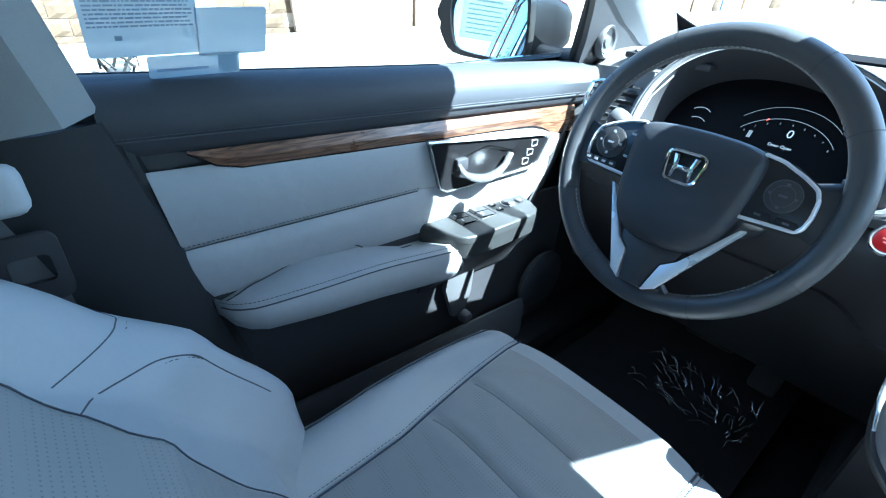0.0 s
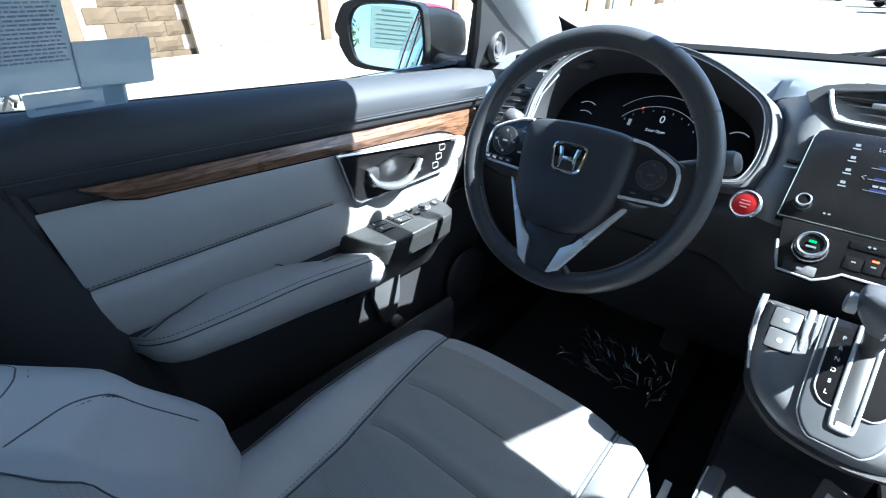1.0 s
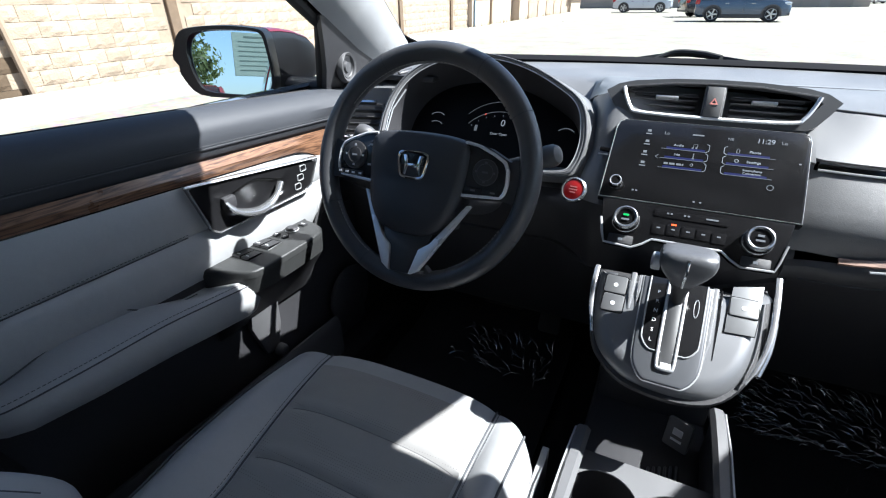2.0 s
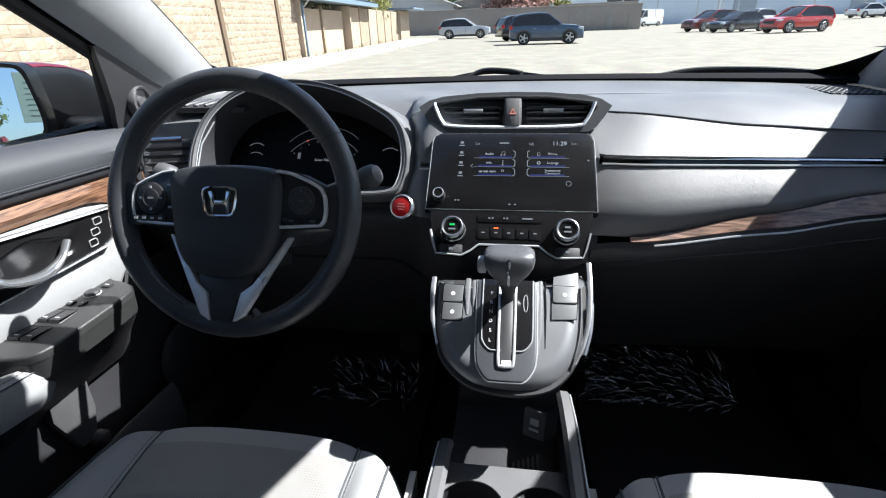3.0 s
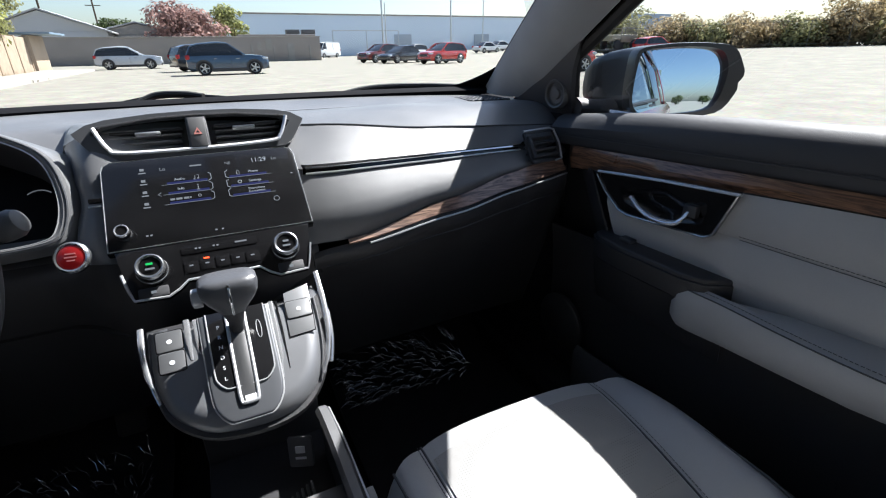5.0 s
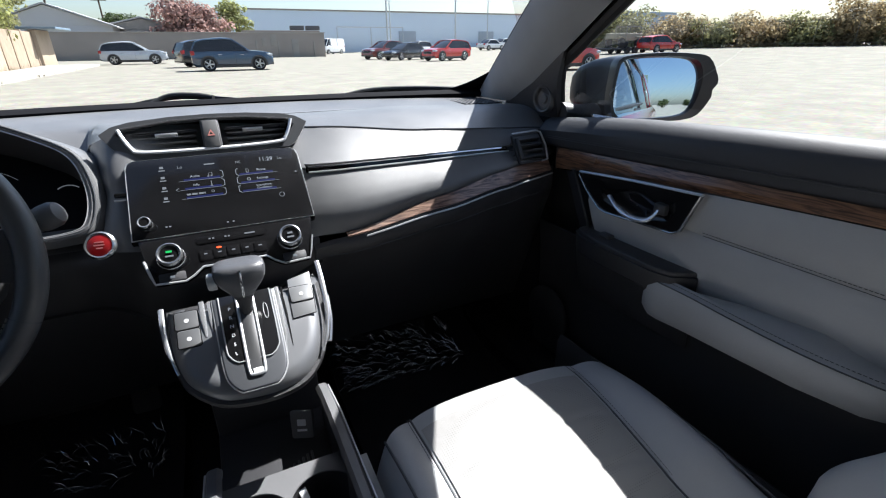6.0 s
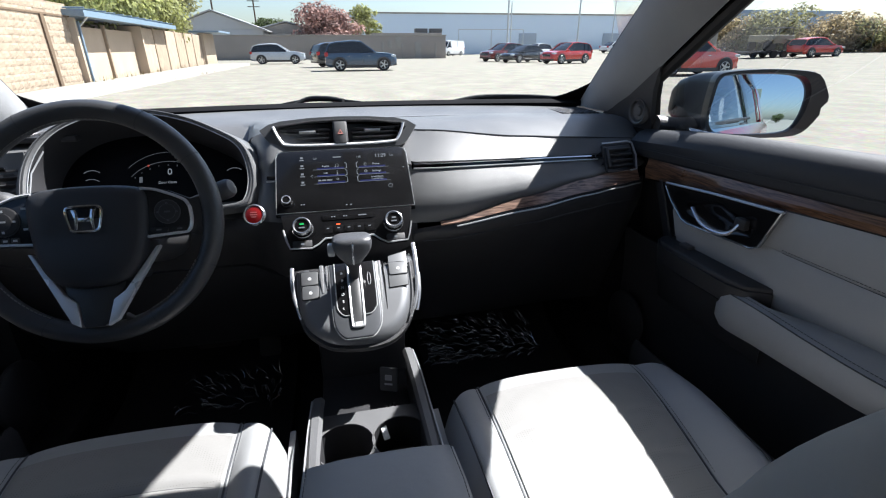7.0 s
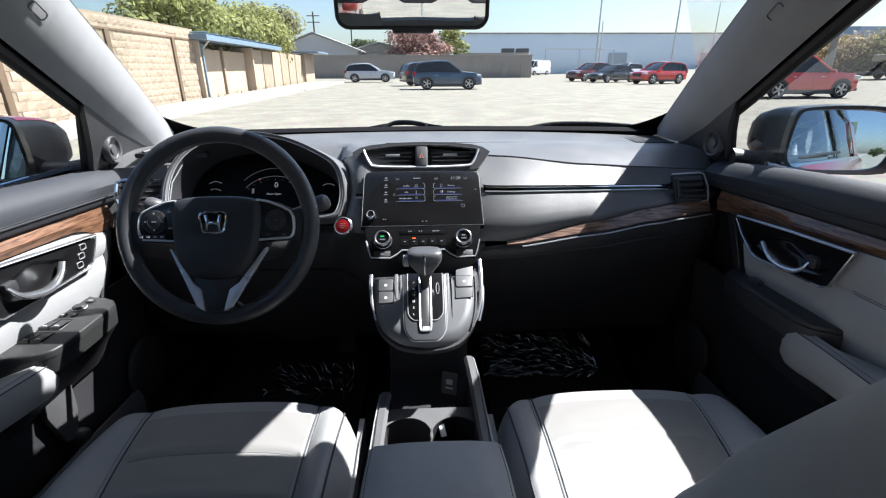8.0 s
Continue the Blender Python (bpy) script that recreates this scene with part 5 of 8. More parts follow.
# Shadow of the step beside the surround, drawn as a black line.
part("groove_shadow", tube([K @ Vector((0.0500, 0.072, 0.0003)), K @ Vector((0.0505, 0.030, 0.0003)), K @ Vector((0.0490, -0.030, 0.0001))], [0.0016, 0.0016, 0.0005], 6), PIANO, console)

# shift lever
lever = thing("shift_lever", (0.002, -0.198, 0.843), "grey leather shift lever with a chrome line and side button", "shift lever")
GRIP = leather("grip_leather", (0.085, 0.088, 0.096), 0.33)
secs = ((-0.004, 0.0075, 0.0085, 0.000, 2.0), (0.018, 0.0090, 0.0100, -0.004, 2.0), (0.034, 0.0115, 0.0120, -0.010, 2.2), (0.046, 0.0160, 0.0150, -0.015, 2.3), (0.056, 0.0215, 0.0185, -0.019, 2.5), (0.066, 0.0280, 0.0215, -0.022, 2.9), (0.077, 0.0330, 0.0235, -0.024, 3.3), (0.087, 0.0345, 0.0235, -0.0245, 3.4), (0.0940, 0.0335, 0.0215, -0.024, 3.2), (0.0975, 0.0300, 0.0175, -0.023, 3.0), (0.0990, 0.0200, 0.0110, -0.023, 2.6), (0.0994, 0.0040, 0.0030, -0.022, 2.0))


def knob_row(z, w, d, dy, n):
    out = []
    for j in range(28):
        a = 2 * math.pi * j / 28
        c, si = math.cos(a), math.sin(a)
        out.append((w * math.copysign(abs(c) ** (2 / n), c), dy + d * math.copysign(abs(si) ** (2 / n), si), z))
    return out


part("shaft", loft([knob_row(*q) for q in secs[:4]], ring=True, caps=True), PLASTIC, lever, "black tapering neck")
part("grip", loft([knob_row(*q) for q in secs[3:]], ring=True, caps=True), GRIP, lever, "dark grey leather grip")
part("grip_line", tube(spline([(0.0, q[3] - q[2] - 0.0004, q[0]) for q in secs[3:9]], 4), 0.0019, 8, flat=0.6), CHROME, lever, "chrome line on the grip")
part("release_button", loft([[(x, -0.023 + r * 0.9 * math.cos(a), 0.0745 + r * math.sin(a)) for a in [j * math.pi / 9 for j in range(18)]] for x, r in ((-0.031, 0.012), (-0.038, 0.0125), (-0.0415, 0.0115), (-0.0430, 0.007))], ring=True, caps=True), SILVER, lever, "silver side button")

# tray, cup holders and side rails, behind the silver face
part("tray_floor", box((0.008, -0.24, 0.545), (0.19, 0.34, 0.02), 0.006), PLASTIC, console)
part("tunnel", box((0.008, -0.10, 0.44), (0.20, 0.85, 0.19), 0.03, 3), PLASTIC, console, "black tunnel")
part("tray_back", box((0.008, -0.09, 0.62), (0.19, 0.03, 0.20), 0.01, 2), PLASTIC, console)
rail = [(0.0, -0.012), (0.018, -0.006), (0.020, 0.006), (0.014, 0.014), (0.002, 0.015), (-0.004, 0.008)]
for s, y0 in ((-1, -0.285), (1, -0.165)):
    secs = []
    for y, x, z, k in ((y0, 0.088, 0.640, 0.55), (y0 - 0.004, 0.089, 0.645, 0.95), (y0 - 0.03, 0.090, 0.648, 1.0), (y0 - 0.09, 0.092, 0.648, 1.0), (-0.42, 0.0945, 0.645, 0.9), (-0.50, 0.095, 0.64, 0.8)):
        secs.append([(0.008 + s * (x - 0.006 + a * k), y, z + b * k) for a, b in rail])
    part("side_wall", box((0.008 + s * 0.094, (y0 - 0.5) / 2, 0.585), (0.016, abs(y0 + 0.5), 0.11), 0.004), PLASTIC, console)
    part("rail", loft(secs, ring=True, caps=True), CUP_GREY, console, "dark grey rail beside the cup holders")
    part("rail_line", tube([(0.008 + s * (x + 0.013), y, z + 0.012) for y, x, z, k in ((y0 - 0.01, 0.088, 0.645, 1), (y0 - 0.09, 0.092, 0.648, 1), (-0.45, 0.0945, 0.644, 1))], 0.0014, 6), SILVER, console)


def cup_plate():
    """A bar across the tray with two cup wells cut out of it."""
    bm = bmesh.new()
    cx = [(-0.039, -0.381, 0.050), (0.056, -0.381, 0.050)]
    outline = [(-0.084, -0.315), (0.0, -0.318), (0.030, -0.312), (0.098, -0.305), (0.098, -0.47), (-0.084, -0.47)]
    # a skin between the wells and the bar's outline
    grid = {}
    nx, ny = 46, 42
    for i in range(nx + 1):
        for j in range(ny + 1):
            x, y = -0.084 + 0.182 * i / nx, -0.47 + 0.165 * j / ny
            grid[i, j] = (x, y)
    keep = {}
    for i in range(nx):
        for j in range(ny):
            x, y = -0.084 + 0.182 * (i + 0.5) / nx, -0.47 + 0.165 * (j + 0.5) / ny
            if all((x - a) ** 2 + (y - b) ** 2 > (r - 0.001) ** 2 for a, b, r in cx):
                vs = []
                for p, q in ((i, j), (i + 1, j), (i + 1, j + 1), (i, j + 1)):
                    if (p, q) not in keep:
                        u, v = grid[p, q]
                        for a, b, r in cx:
                            d = math.hypot(u - a, v - b)
                            if d < r + 0.0028:
                                u, v = a + (u - a) * r / d, b + (v - b) * r / d
                        keep[p, q] = bm.verts.new((u, v, 0.628))
                    vs.append(keep[p, q])
                bm.faces.new(vs)
    return bm


part("cup_holder", cup_plate(), CUP_GREY, console, "dark grey double cup holder")
for x in (-0.039, 0.056):
    part("cup_rim", tube([(x + 0.049 * math.cos(a), -0.381 + 0.049 * math.sin(a), 0.628) for a in [j * math.pi / 16 for j in range(32)]], 0.0016, 6, closed=True), CUP_GREY, console)
    part("cup_well", loft([[(x + 0.050 * math.cos(a), -0.381 + 0.050 * math.sin(a), z) for a in [j * math.pi / 14 for j in range(28)]] for z in (0.624, 0.55)], ring=True), PLASTIC, console, "black cup well")
    part("cup_floor", lathe([(0.045, 0.552), (0.0005, 0.552)], Matrix.Translation((x, -0.381, 0)), 24), PLASTIC, console)
part("cup_front", box((0.008, -0.309, 0.58), (0.182, 0.010, 0.094), 0.003), PLASTIC, console)
usb = basis((0.056, -0.183, 0.596), (0.85, -0.45, 0.1), (0.1, 0.3, 0.95))
part("socket_panel", plate(rounded(0.040, 0.050, 0.004, 2), 0.006, usb, bev=0.001), CUP_GREY, console, "grey socket panel")
part("socket", box((0, 0.004, 0.006), (0.016, 0.012, 0.003), 0.001, 1, m=usb), LAMP_WHITE, console, "pale socket symbol")
part("socket_label", box((0.0, -0.010, 0.006), (0.018, 0.004, 0.001), 0, m=usb), LAMP_WHITE, console)
for k in range(6):
    part("tray_rib", box((0.020 + 0.008 * k, -0.262 + 0.004 * k, 0.562), (0.004, 0.045, 0.008), 0.0015, 1), CUP_GREY, console)
part("paper_scrap", box((0.030, -0.345, 0.610), (0.012, 0.030, 0.002), 0.0005, 1, m=Matrix.Translation((0.03, -0.345, 0.610)) @ pose(0, 0, 0, 40, 10, 25) @ Matrix.Translation((-0.03, 0.345, -0.610))), LAMP_WHITE, console, "bright tab in the cup holder")
# padded lid of the armrest box
armrest = thing("storage_box", (0.012, -0.54, 0.40), "grey leather center armrest lid over a black box", "armrest box")
rows = []
for y, z, w, k in ((0.012, 0.300, 0.094, 0.0), (0.016, 0.325, 0.097, 0.006), (0.012, 0.345, 0.099, 0.012), (0.0, 0.357, 0.100, 0.012), (-0.06, 0.362, 0.103, 0.012), (-0.20, 0.362, 0.106, 0.012), (-0.40, 0.360, 0.106, 0.012)):
    rows.append([(-w, y, z - 0.060), (-w, y, z - 0.020), (-w + 0.003, y, z - 0.006), (-w + 0.012, y, z), (-w * 0.5, y, z + k * 0.35), (0, y, z + k * 0.45), (w * 0.5, y, z + k * 0.35), (w - 0.012, y, z), (w - 0.003, y, z - 0.006), (w, y, z - 0.020), (w, y, z - 0.060)])
part("lid", solid(loft(rows), 0.004), LEATHER, armrest, "grey leather lid")
part("bin", box((0, -0.20, 0.13), (0.185, 0.42, 0.33), 0.012, 2), PLASTIC, armrest, "black plastic bin")
for s in (-1, 1):
    stitches([(s * (w - 0.008), y, z + 0.001) for y, z, w, k in ((0.0, 0.357, 0.100, 0), (-0.06, 0.362, 0.103, 0), (-0.38, 0.362, 0.106, 0))], THREAD, armrest, "lid_stitching")

# ---- doors ----
def door_x(y):
    return 0.725 - 0.05 * y


def build_door(s, name, label):
    d = thing(name, (0, 0, 0), label, "car door", "front doors", "structure")
    ys = [0.07, 0.04, 0.0, -0.08, -0.2, -0.34, -0.5, -0.65, -0.765, -0.80]

    def sill(y):
        return 1.050 + 0.040 * (0.06 - y) / 0.85 + (0.012 * min(1.0, max(0.0, (0.05 - y) / 0.2)) if s > 0 else 0.0)

    def wood_top(y):
        return 0.9815 + 0.036 * -y if s < 0 else 0.9935 + 0.041 * -y

    def wood_low(y):
        if s < 0:
            return 0.949 + 0.043 * -y - 0.022 * min(1.0, max(0.0, (y + 0.105) / 0.05))
        return 0.945 + 0.115 * -y - 0.055 * y * y

    def strip(levels, ylist):
        return loft([[(s * (door_x(y) + dx), y, z(y)) for dx, z in levels] for y in ylist])

    up = [(0.055, lambda y: sill(y) + 0.002), (0.030, lambda y: sill(y) + 0.003), (0.012, lambda y: sill(y) - 0.004), (0.0, lambda y: sill(y) - 0.016), (-0.008, lambda y: sill(y) * 0.6 + wood_top(y) * 0.4), (-0.004, lambda y: wood_top(y) + 0.008), (0.004, lambda y: wood_top(y) - 0.001)]
    part("upper_pad", solid(strip(up, ys), 0.004), DOOR_PAD, d, "stitched black upper pad")
    part("door_card", box((s * 0.790, -0.36, 0.72), (0.02, 0.98, 0.64), 0.004), PLASTIC, d, "black inner door panel")
    part("window_seal", tube([(s * (door_x(y) + 0.052), y, sill(y) - (0.001 if s < 0 else 0.006)) for y in ys], 0.005, 6), RUBBER, d, "black window seal")
    seam = [(s * (door_x(y) - 0.0085), y, wood_top(y) + 0.024) for y in ys[1:]]
    part("pad_seam", tube([(x, y, z - 0.004) for x, y, z in seam], 0.0010, 5), THREAD, d)
    stitches(seam, THREAD, d, "pad_stitching")
    # walnut strip with a pointed back end
    wy = steps(0.0, -0.722, 24)

    def wz(y):
        f = min(1.0, max(0.0, (y + 0.722) / 0.05)) ** 0.6
        return wood_top(y) - 0.002 + (wood_low(y) - wood_top(y) + 0.002) * f

    part("walnut_strip", solid(loft([[(s * (door_x(y) - 0.001), y, wood_top(y) - 0.001), (s * (door_x(y) - 0.008), y, (wood_top(y) + wz(y)) / 2), (s * (door_x(y) - 0.003), y, wz(y))] for y in wy]), 0.004), WOOD, d, "walnut door trim")
    part("trim_gap", tube([(s * (door_x(y) - 0.002), y, wz(y) - 0.001) for y in wy], 0.0016, 5), PIANO, d)
    # grey leather middle, with a seam
    seam_z = 0.878 if s < 0 else 0.905
    my = ([0.03, -0.01, -0.08] if s < 0 else [-0.081, -0.10, -0.14]) + [-0.2, -0.34, -0.5, -0.65, -0.755, -0.775]
    front = lambda y: 0.035 * max(0.0, (y + 0.02) / 0.05)  # noqa: E731
    mid = [[(s * (door_x(y) + 0.006), y, wood_low(y) + 0.004), (s * (door_x(y) - 0.003), y, wood_low(y) - 0.012), (s * (door_x(y) - 0.002), y, seam_z + 0.012), (s * (door_x(y) + 0.003), y, seam_z), (s * (door_x(y) - 0.003), y, seam_z - 0.010), (s * (door_x(y) - 0.006), y, 0.850), (s * (door_x(y) - 0.004), y, 0.815), (s * (door_x(y) + 0.010), y, 0.780)] for y in my]
    mid = [[(x, min(y, (-0.012 if s < 0 else -0.080) - 0.55 * max(0.0, 0.955 - z)) + (0.15 * (1.02 - z) if y < -0.7 else 0.0), z) for x, y, z in r] for r in mid]
    part("front_edge", solid(loft([[(s * (0.722 + 0.02 * k), (-0.015 if s < 0 else -0.066) - 0.55 * max(0.0, 0.955 - z) + 0.055 * k, z) for k in (0, 0.5, 1.0)] for z in (0.955, 0.92, 0.86, 0.80, 0.74)]), 0.004), PLASTIC_GREY if s < 0 else PLASTIC, d, "grey front edge of the panel")
    part("middle_panel", solid(loft(mid), 0.004), LEATHER, d, "grey leather door panel")
    sy = steps(-0.385, -0.755, 14)
    part("panel_seam", tube([(s * (door_x(y) - 0.0025), y, seam_z) for y in sy], 0.0011 if s < 0 else 0.0006, 5), THREAD, d)
    stitches([(s * (door_x(y) - 0.0055), y, seam_z + 0.006) for y in sy], THREAD, d, "panel_stitching")
    # dark lower panel with a map pocket
    low = [[(s * (door_x(y) + dx), y, z) for dx, z in ((0.006, 0.80), (0.014, 0.74), (0.020, 0.66), (0.020, 0.56), (0.012, 0.45), (0.030, 0.40))] for y in (0.05, -0.1, -0.3, -0.5, -0.7, -0.79)]
    low = [[(x, y + (0.15 * (1.02 - z) if y < -0.6 else 0.0), z) for x, y, z in r] for r in low]
    part("lower_panel", solid(loft(low), 0.006), PLASTIC, d, "black lower door panel")
    part("edge_seal", tube([(s * (door_x(-0.785) + 0.005), -0.790 + 0.17 * (1.06 - z), z) for z in (1.06, 1.0, 0.85, 0.7, 0.55, 0.42)], 0.010, 8), RUBBER, d, "black door seal")
    pocket = [[(s * (door_x(y) - dx), y, z) for dx, z in ((0.032, 0.40), (0.040, 0.46), (0.038, 0.53), (0.030, 0.545), (0.020, 0.54))] for y in (-0.10, -0.2, -0.4, -0.6, -0.7)]
    part("map_pocket", solid(loft(pocket), 0.006), PLASTIC_GREY, d, "dark grey map pocket")
    part("door_speaker", lathe([(0.075, 0), (0.075, 0.008), (0.07, 0.012), (0.0005, 0.014)], basis((s * (door_x(0) - 0.005), -0.02, 0.56), (0, -s, 0), (0, 0, 1)), 32), PLASTIC, d, "round speaker cover")
    if s < 0:
        part("kick_bracket", plate([(-0.035, 0.10), (0.03, 0.11), (0.045, 0.03), (0.02, -0.05), (-0.01, -0.06), (-0.03, 0.0)], 0.012, basis((s * 0.742, -0.272, 0.612), (0, -s * 1.0, 0), (0, 0, 1)) @ Matrix.Scale(-1, 4, (1, 0, 0)), bev=0.003), PLASTIC_GREY, d, "grey bracket low on the door")
    if s < 0:
        part("bracket_knob", lathe([(0.014, 0), (0.014, 0.012), (0.010, 0.018), (0.0005, 0.019)], basis((s * 0.73, -0.262, 0.555), (0, -s, 0), (0, 0, 1)), 16), PLASTIC_GREY, d)
    # armrest: a long padded shelf, humped at the elbow and dipping into the pull
    CROWN = [(-0.734, 0.776), (-0.715, 0.784), (-0.675, 0.799), (-0.613, 0.813), (-0.55, 0.820), (-0.526, 0.819), (-0.475, 0.790), (-0.43, 0.776), (-0.36, 0.774), (-0.308, 0.770)]
    rise = 0.0 if s < 0 else 0.014
    secs = []
    for y, xin, zt, zb in ((-0.734, 0.004, 0.786, 0.760), (-0.729, 0.024, 0.789, 0.745), (-0.719, 0.042, 0.792, 0.735), (-0.703, 0.056, 0.795, 0.729), (-0.68, 0.065, 0.797, 0.725), (-0.60, 0.073, 0.799, 0.720), (-0.50, 0.076, 0.799, 0.714), (-0.42, 0.080, 0.794, 0.707), (-0.36, 0.082, 0.789, 0.702), (-0.340, 0.079, 0.787, 0.702), (-0.326, 0.070, 0.784, 0.705), (-0.317, 0.055, 0.779, 0.710), (-0.311, 0.036, 0.774, 0.716), (-0.308, 0.014, 0.768, 0.726)):
        o, i = door_x(y) + 0.012, door_x(y) - xin
        zt, zb = zt + rise, zb + 0.018 + rise
        if s > 0:
            zt, i = max(zt, 0.818 - 1.2 * max(0.0, y + 0.335)), i + 0.25 * xin * min(1.0, max(0.0, (y + 0.55) / 0.15))
        crown = lerp_table(CROWN, y)[0] + rise
        secs.append([(s * o, y, crown), (s * (o - 0.016), y, crown), (s * (i + 0.02), y, zt + 0.002), (s * (i + 0.006), y, zt - 0.005), (s * i, y, zt - 0.018), (s * (i + 0.002), y, zb + 0.018), (s * (i + 0.012), y, zb + 0.003), (s * (i + 0.03), y, zb), (s * o, y, zb)])
    part("armrest", loft(secs, ring=True, caps=True), LEATHER, d, "grey leather armrest")
    ay = [(r[3][0], r[3][1], r[3][2] + 0.0006) for r in secs[1:-1]]
    part("armrest_seam", tube(spline(ay, 4), 0.0012, 5), THREAD, d)
    stitches([(p[0] + s * 0.008, p[1], p[2] + 0.0045) for p in spline(ay, 4)], THREAD, d, "armrest_stitching")
    fold = [(s * (door_x(y) - 0.0065), y, lerp_table(CROWN, y)[0] + rise + 0.0012) for y in steps(-0.725, -0.40, 40)]
    part("armrest_fold", tube(fold, 0.0012, 5), THREAD, d)
    # switch panel
    zt = 0.812 if s < 0 else 0.838
    narrow = 1.0 if s < 0 else 0.78
    so = [(-0.395, 0.012), (-0.372, 0.058), (-0.34, 0.072), (-0.20, 0.069), (-0.145, 0.058), (-0.118, 0.036), (-0.112, 0.006)]
    so = [(y, w * narrow) for y, w in so]
    if s < 0:
        so = [(-0.378, 0.002), (-0.352, 0.078), (-0.340, 0.088), (-0.322, 0.092), (-0.260, 0.090), (-0.200, 0.087), (-0.165, 0.082), (-0.148, 0.068), (-0.137, 0.045), (-0.131, 0.012)]
    outer = [(s * (door_x(y) - w), y) for y, w in so] + [(s * (door_x(y) + 0.008), y) for y in (-0.112, -0.25, -0.395)]
    sw = part("switch_panel", plate(outer, 0.014, Matrix.Translation((0, 0, zt - 0.014)), bev=0.004, seg=3), SWITCH_GREY if s < 0 else PLASTIC, d, "dark grey switch panel")
    side = [[(s * (door_x(y) - w), y, zt - 0.008) for y, w in so], [(s * (door_x(y) - w + 0.004), y, zt - 0.045) for y, w in so], [(s * (door_x(y) - w * 0.5), y, zt - 0.095) for y, w in so], [(s * (door_x(y) + 0.004), y, zt - 0.16) for y, w in so]]
    part("switch_side", solid(loft(side[:2]), 0.005), SWITCH_GREY if s < 0 else PLASTIC, d)
    part("pull_pocket", solid(loft(side[1:]), 0.005), PLASTIC, d, "black underside of the switch panel")
    if s < 0:
        for y in (-0.302, -0.254):
            well = rounded(0.046, 0.040, 0.003, 2, cx=-0.712, cy=y)
            part("switch_well", plate(well, 0.0008, Matrix.Translation((0, 0, zt)), bev=0), PIANO, d, "sunken black switch well")
            part("well_edge", tube([(px, py, zt + 0.0006) for px, py in well], 0.0009, 4, closed=True), SWITCH_GREY, d)
            for x in (-0.723, -0.701):
                key = part("window_switch", loft([[(x + dx, y + dy, zt + h) for dx in (-0.0095, 0.0095)] for dy, h in ((-0.017, 0.0012), (-0.015, 0.0045), (-0.004, 0.0035), (0.008, 0.0025), (0.017, 0.0012))]), PLASTIC, d, "window switch")
                part("switch_mark", box((x, y - 0.009, zt + 0.0046), (0.007, 0.0024, 0.0008), 0), PRINT, key, smooth=0)
        for x, y in ((-0.722, -0.216), (-0.700, -0.216)):
            key = part("lock_key", plate(rounded(0.010, 0.015, 0.003, 3, cx=x, cy=y), 0.003, Matrix.Translation((0, 0, zt)), bev=0.0008), PLASTIC, d)
            part("switch_mark", box((x, y, zt + 0.0032), (0.005, 0.0022, 0.0006), 0), PRINT, key, smooth=0)
        part("mirror_knob", lathe([(0.0125, 0), (0.0125, 0.004), (0.0095, 0.0065), (0.0005, 0.006)], Matrix.Translation((-0.711, -0.184, zt)), 20), PLASTIC, d, "round mirror switch")
        part("knob_ring", tube([(-0.711 + 0.013 * math.cos(a), -0.184 + 0.013 * math.sin(a), zt + 0.001) for a in [j * math.pi / 10 for j in range(20)]], 0.0010, 5, closed=True), PRINT, d)
        key = part("mirror_key", plate(rounded(0.017, 0.014, 0.004, 3, cx=-0.706, cy=-0.156), 0.0035, Matrix.Translation((0, 0, zt)), bev=0.001), PLASTIC, d)
        part("switch_mark", box((-0.706, -0.156, zt + 0.0037), (0.008, 0.0022, 0.0006), 0), PRINT, key, smooth=0)
    else:
        part("window_switch", box((s * (door_x(-0.2) - 0.020), -0.19, zt + 0.003), (0.018, 0.030, 0.009), 0.003, 2), PLASTIC_GREY, d, "window switch")
    # handle: dark recess, chrome frame, chrome lever
    if s < 0:
        hp = [(-0.378, 0.968), (-0.24, 0.954), (-0.078, 0.938), (-0.082, 0.926), (-0.104, 0.884), (-0.120, 0.873), (-0.335, 0.868), (-0.350, 0.878)]
    else:
        hp = [(-0.380, 0.982), (-0.24, 0.974), (-0.095, 0.962), (-0.088, 0.952), (-0.115, 0.922), (-0.155, 0.892), (-0.175, 0.887), (-0.335, 0.894), (-0.350, 0.902)]
    H = basis((s * (0.725 - 0.0105), 0, 0), (s * -0.05, 1, 0), (0, 0, 1))
    n_in = 1 if H.col[2].x * s < 0 else -1
    lift = Matrix.Translation((0, 0, n_in * 0.004))
    part("handle_frame", frame_ring(hp, shrink(hp, 0.0032), n_in * 0.008, H, n_in * 0.001), KNOB, d, "silver frame of the handle")
    part("handle_brow", tube([H @ Vector((y, z - 0.003, n_in * 0.0075)) for y, z in (hp[0], hp[1], hp[2])], 0.0045 if s > 0 else 0.0025, 8, flat=0.6), SILVER, d, "bright upper edge of the handle")
    cy = -0.245
    cz = 0.905 if s < 0 else 0.922
    half = 0.075 if s < 0 else 0.085

    def to_edge(a):
        """How far the recess reaches from its middle in one direction."""
        dy, dz, best = math.cos(a), math.sin(a), 0.3
        for (y0, z0), (y1, z1) in zip(hp, hp[1:] + hp[:1]):
            ey, ez = y1 - y0, z1 - z0
            det = dy * ez - dz * ey
            if abs(det) > 1e-9:
                r = ((y0 - cy) * ez - (z0 - cz) * ey) / det
                f = ((y0 - cy) * dz - (z0 - cz) * dy) / det
                if r > 0 and -1e-6 <= f <= 1 + 1e-6:
                    best = min(best, r)
        return best

    angles = [j * math.pi / 24 for j in range(48)]
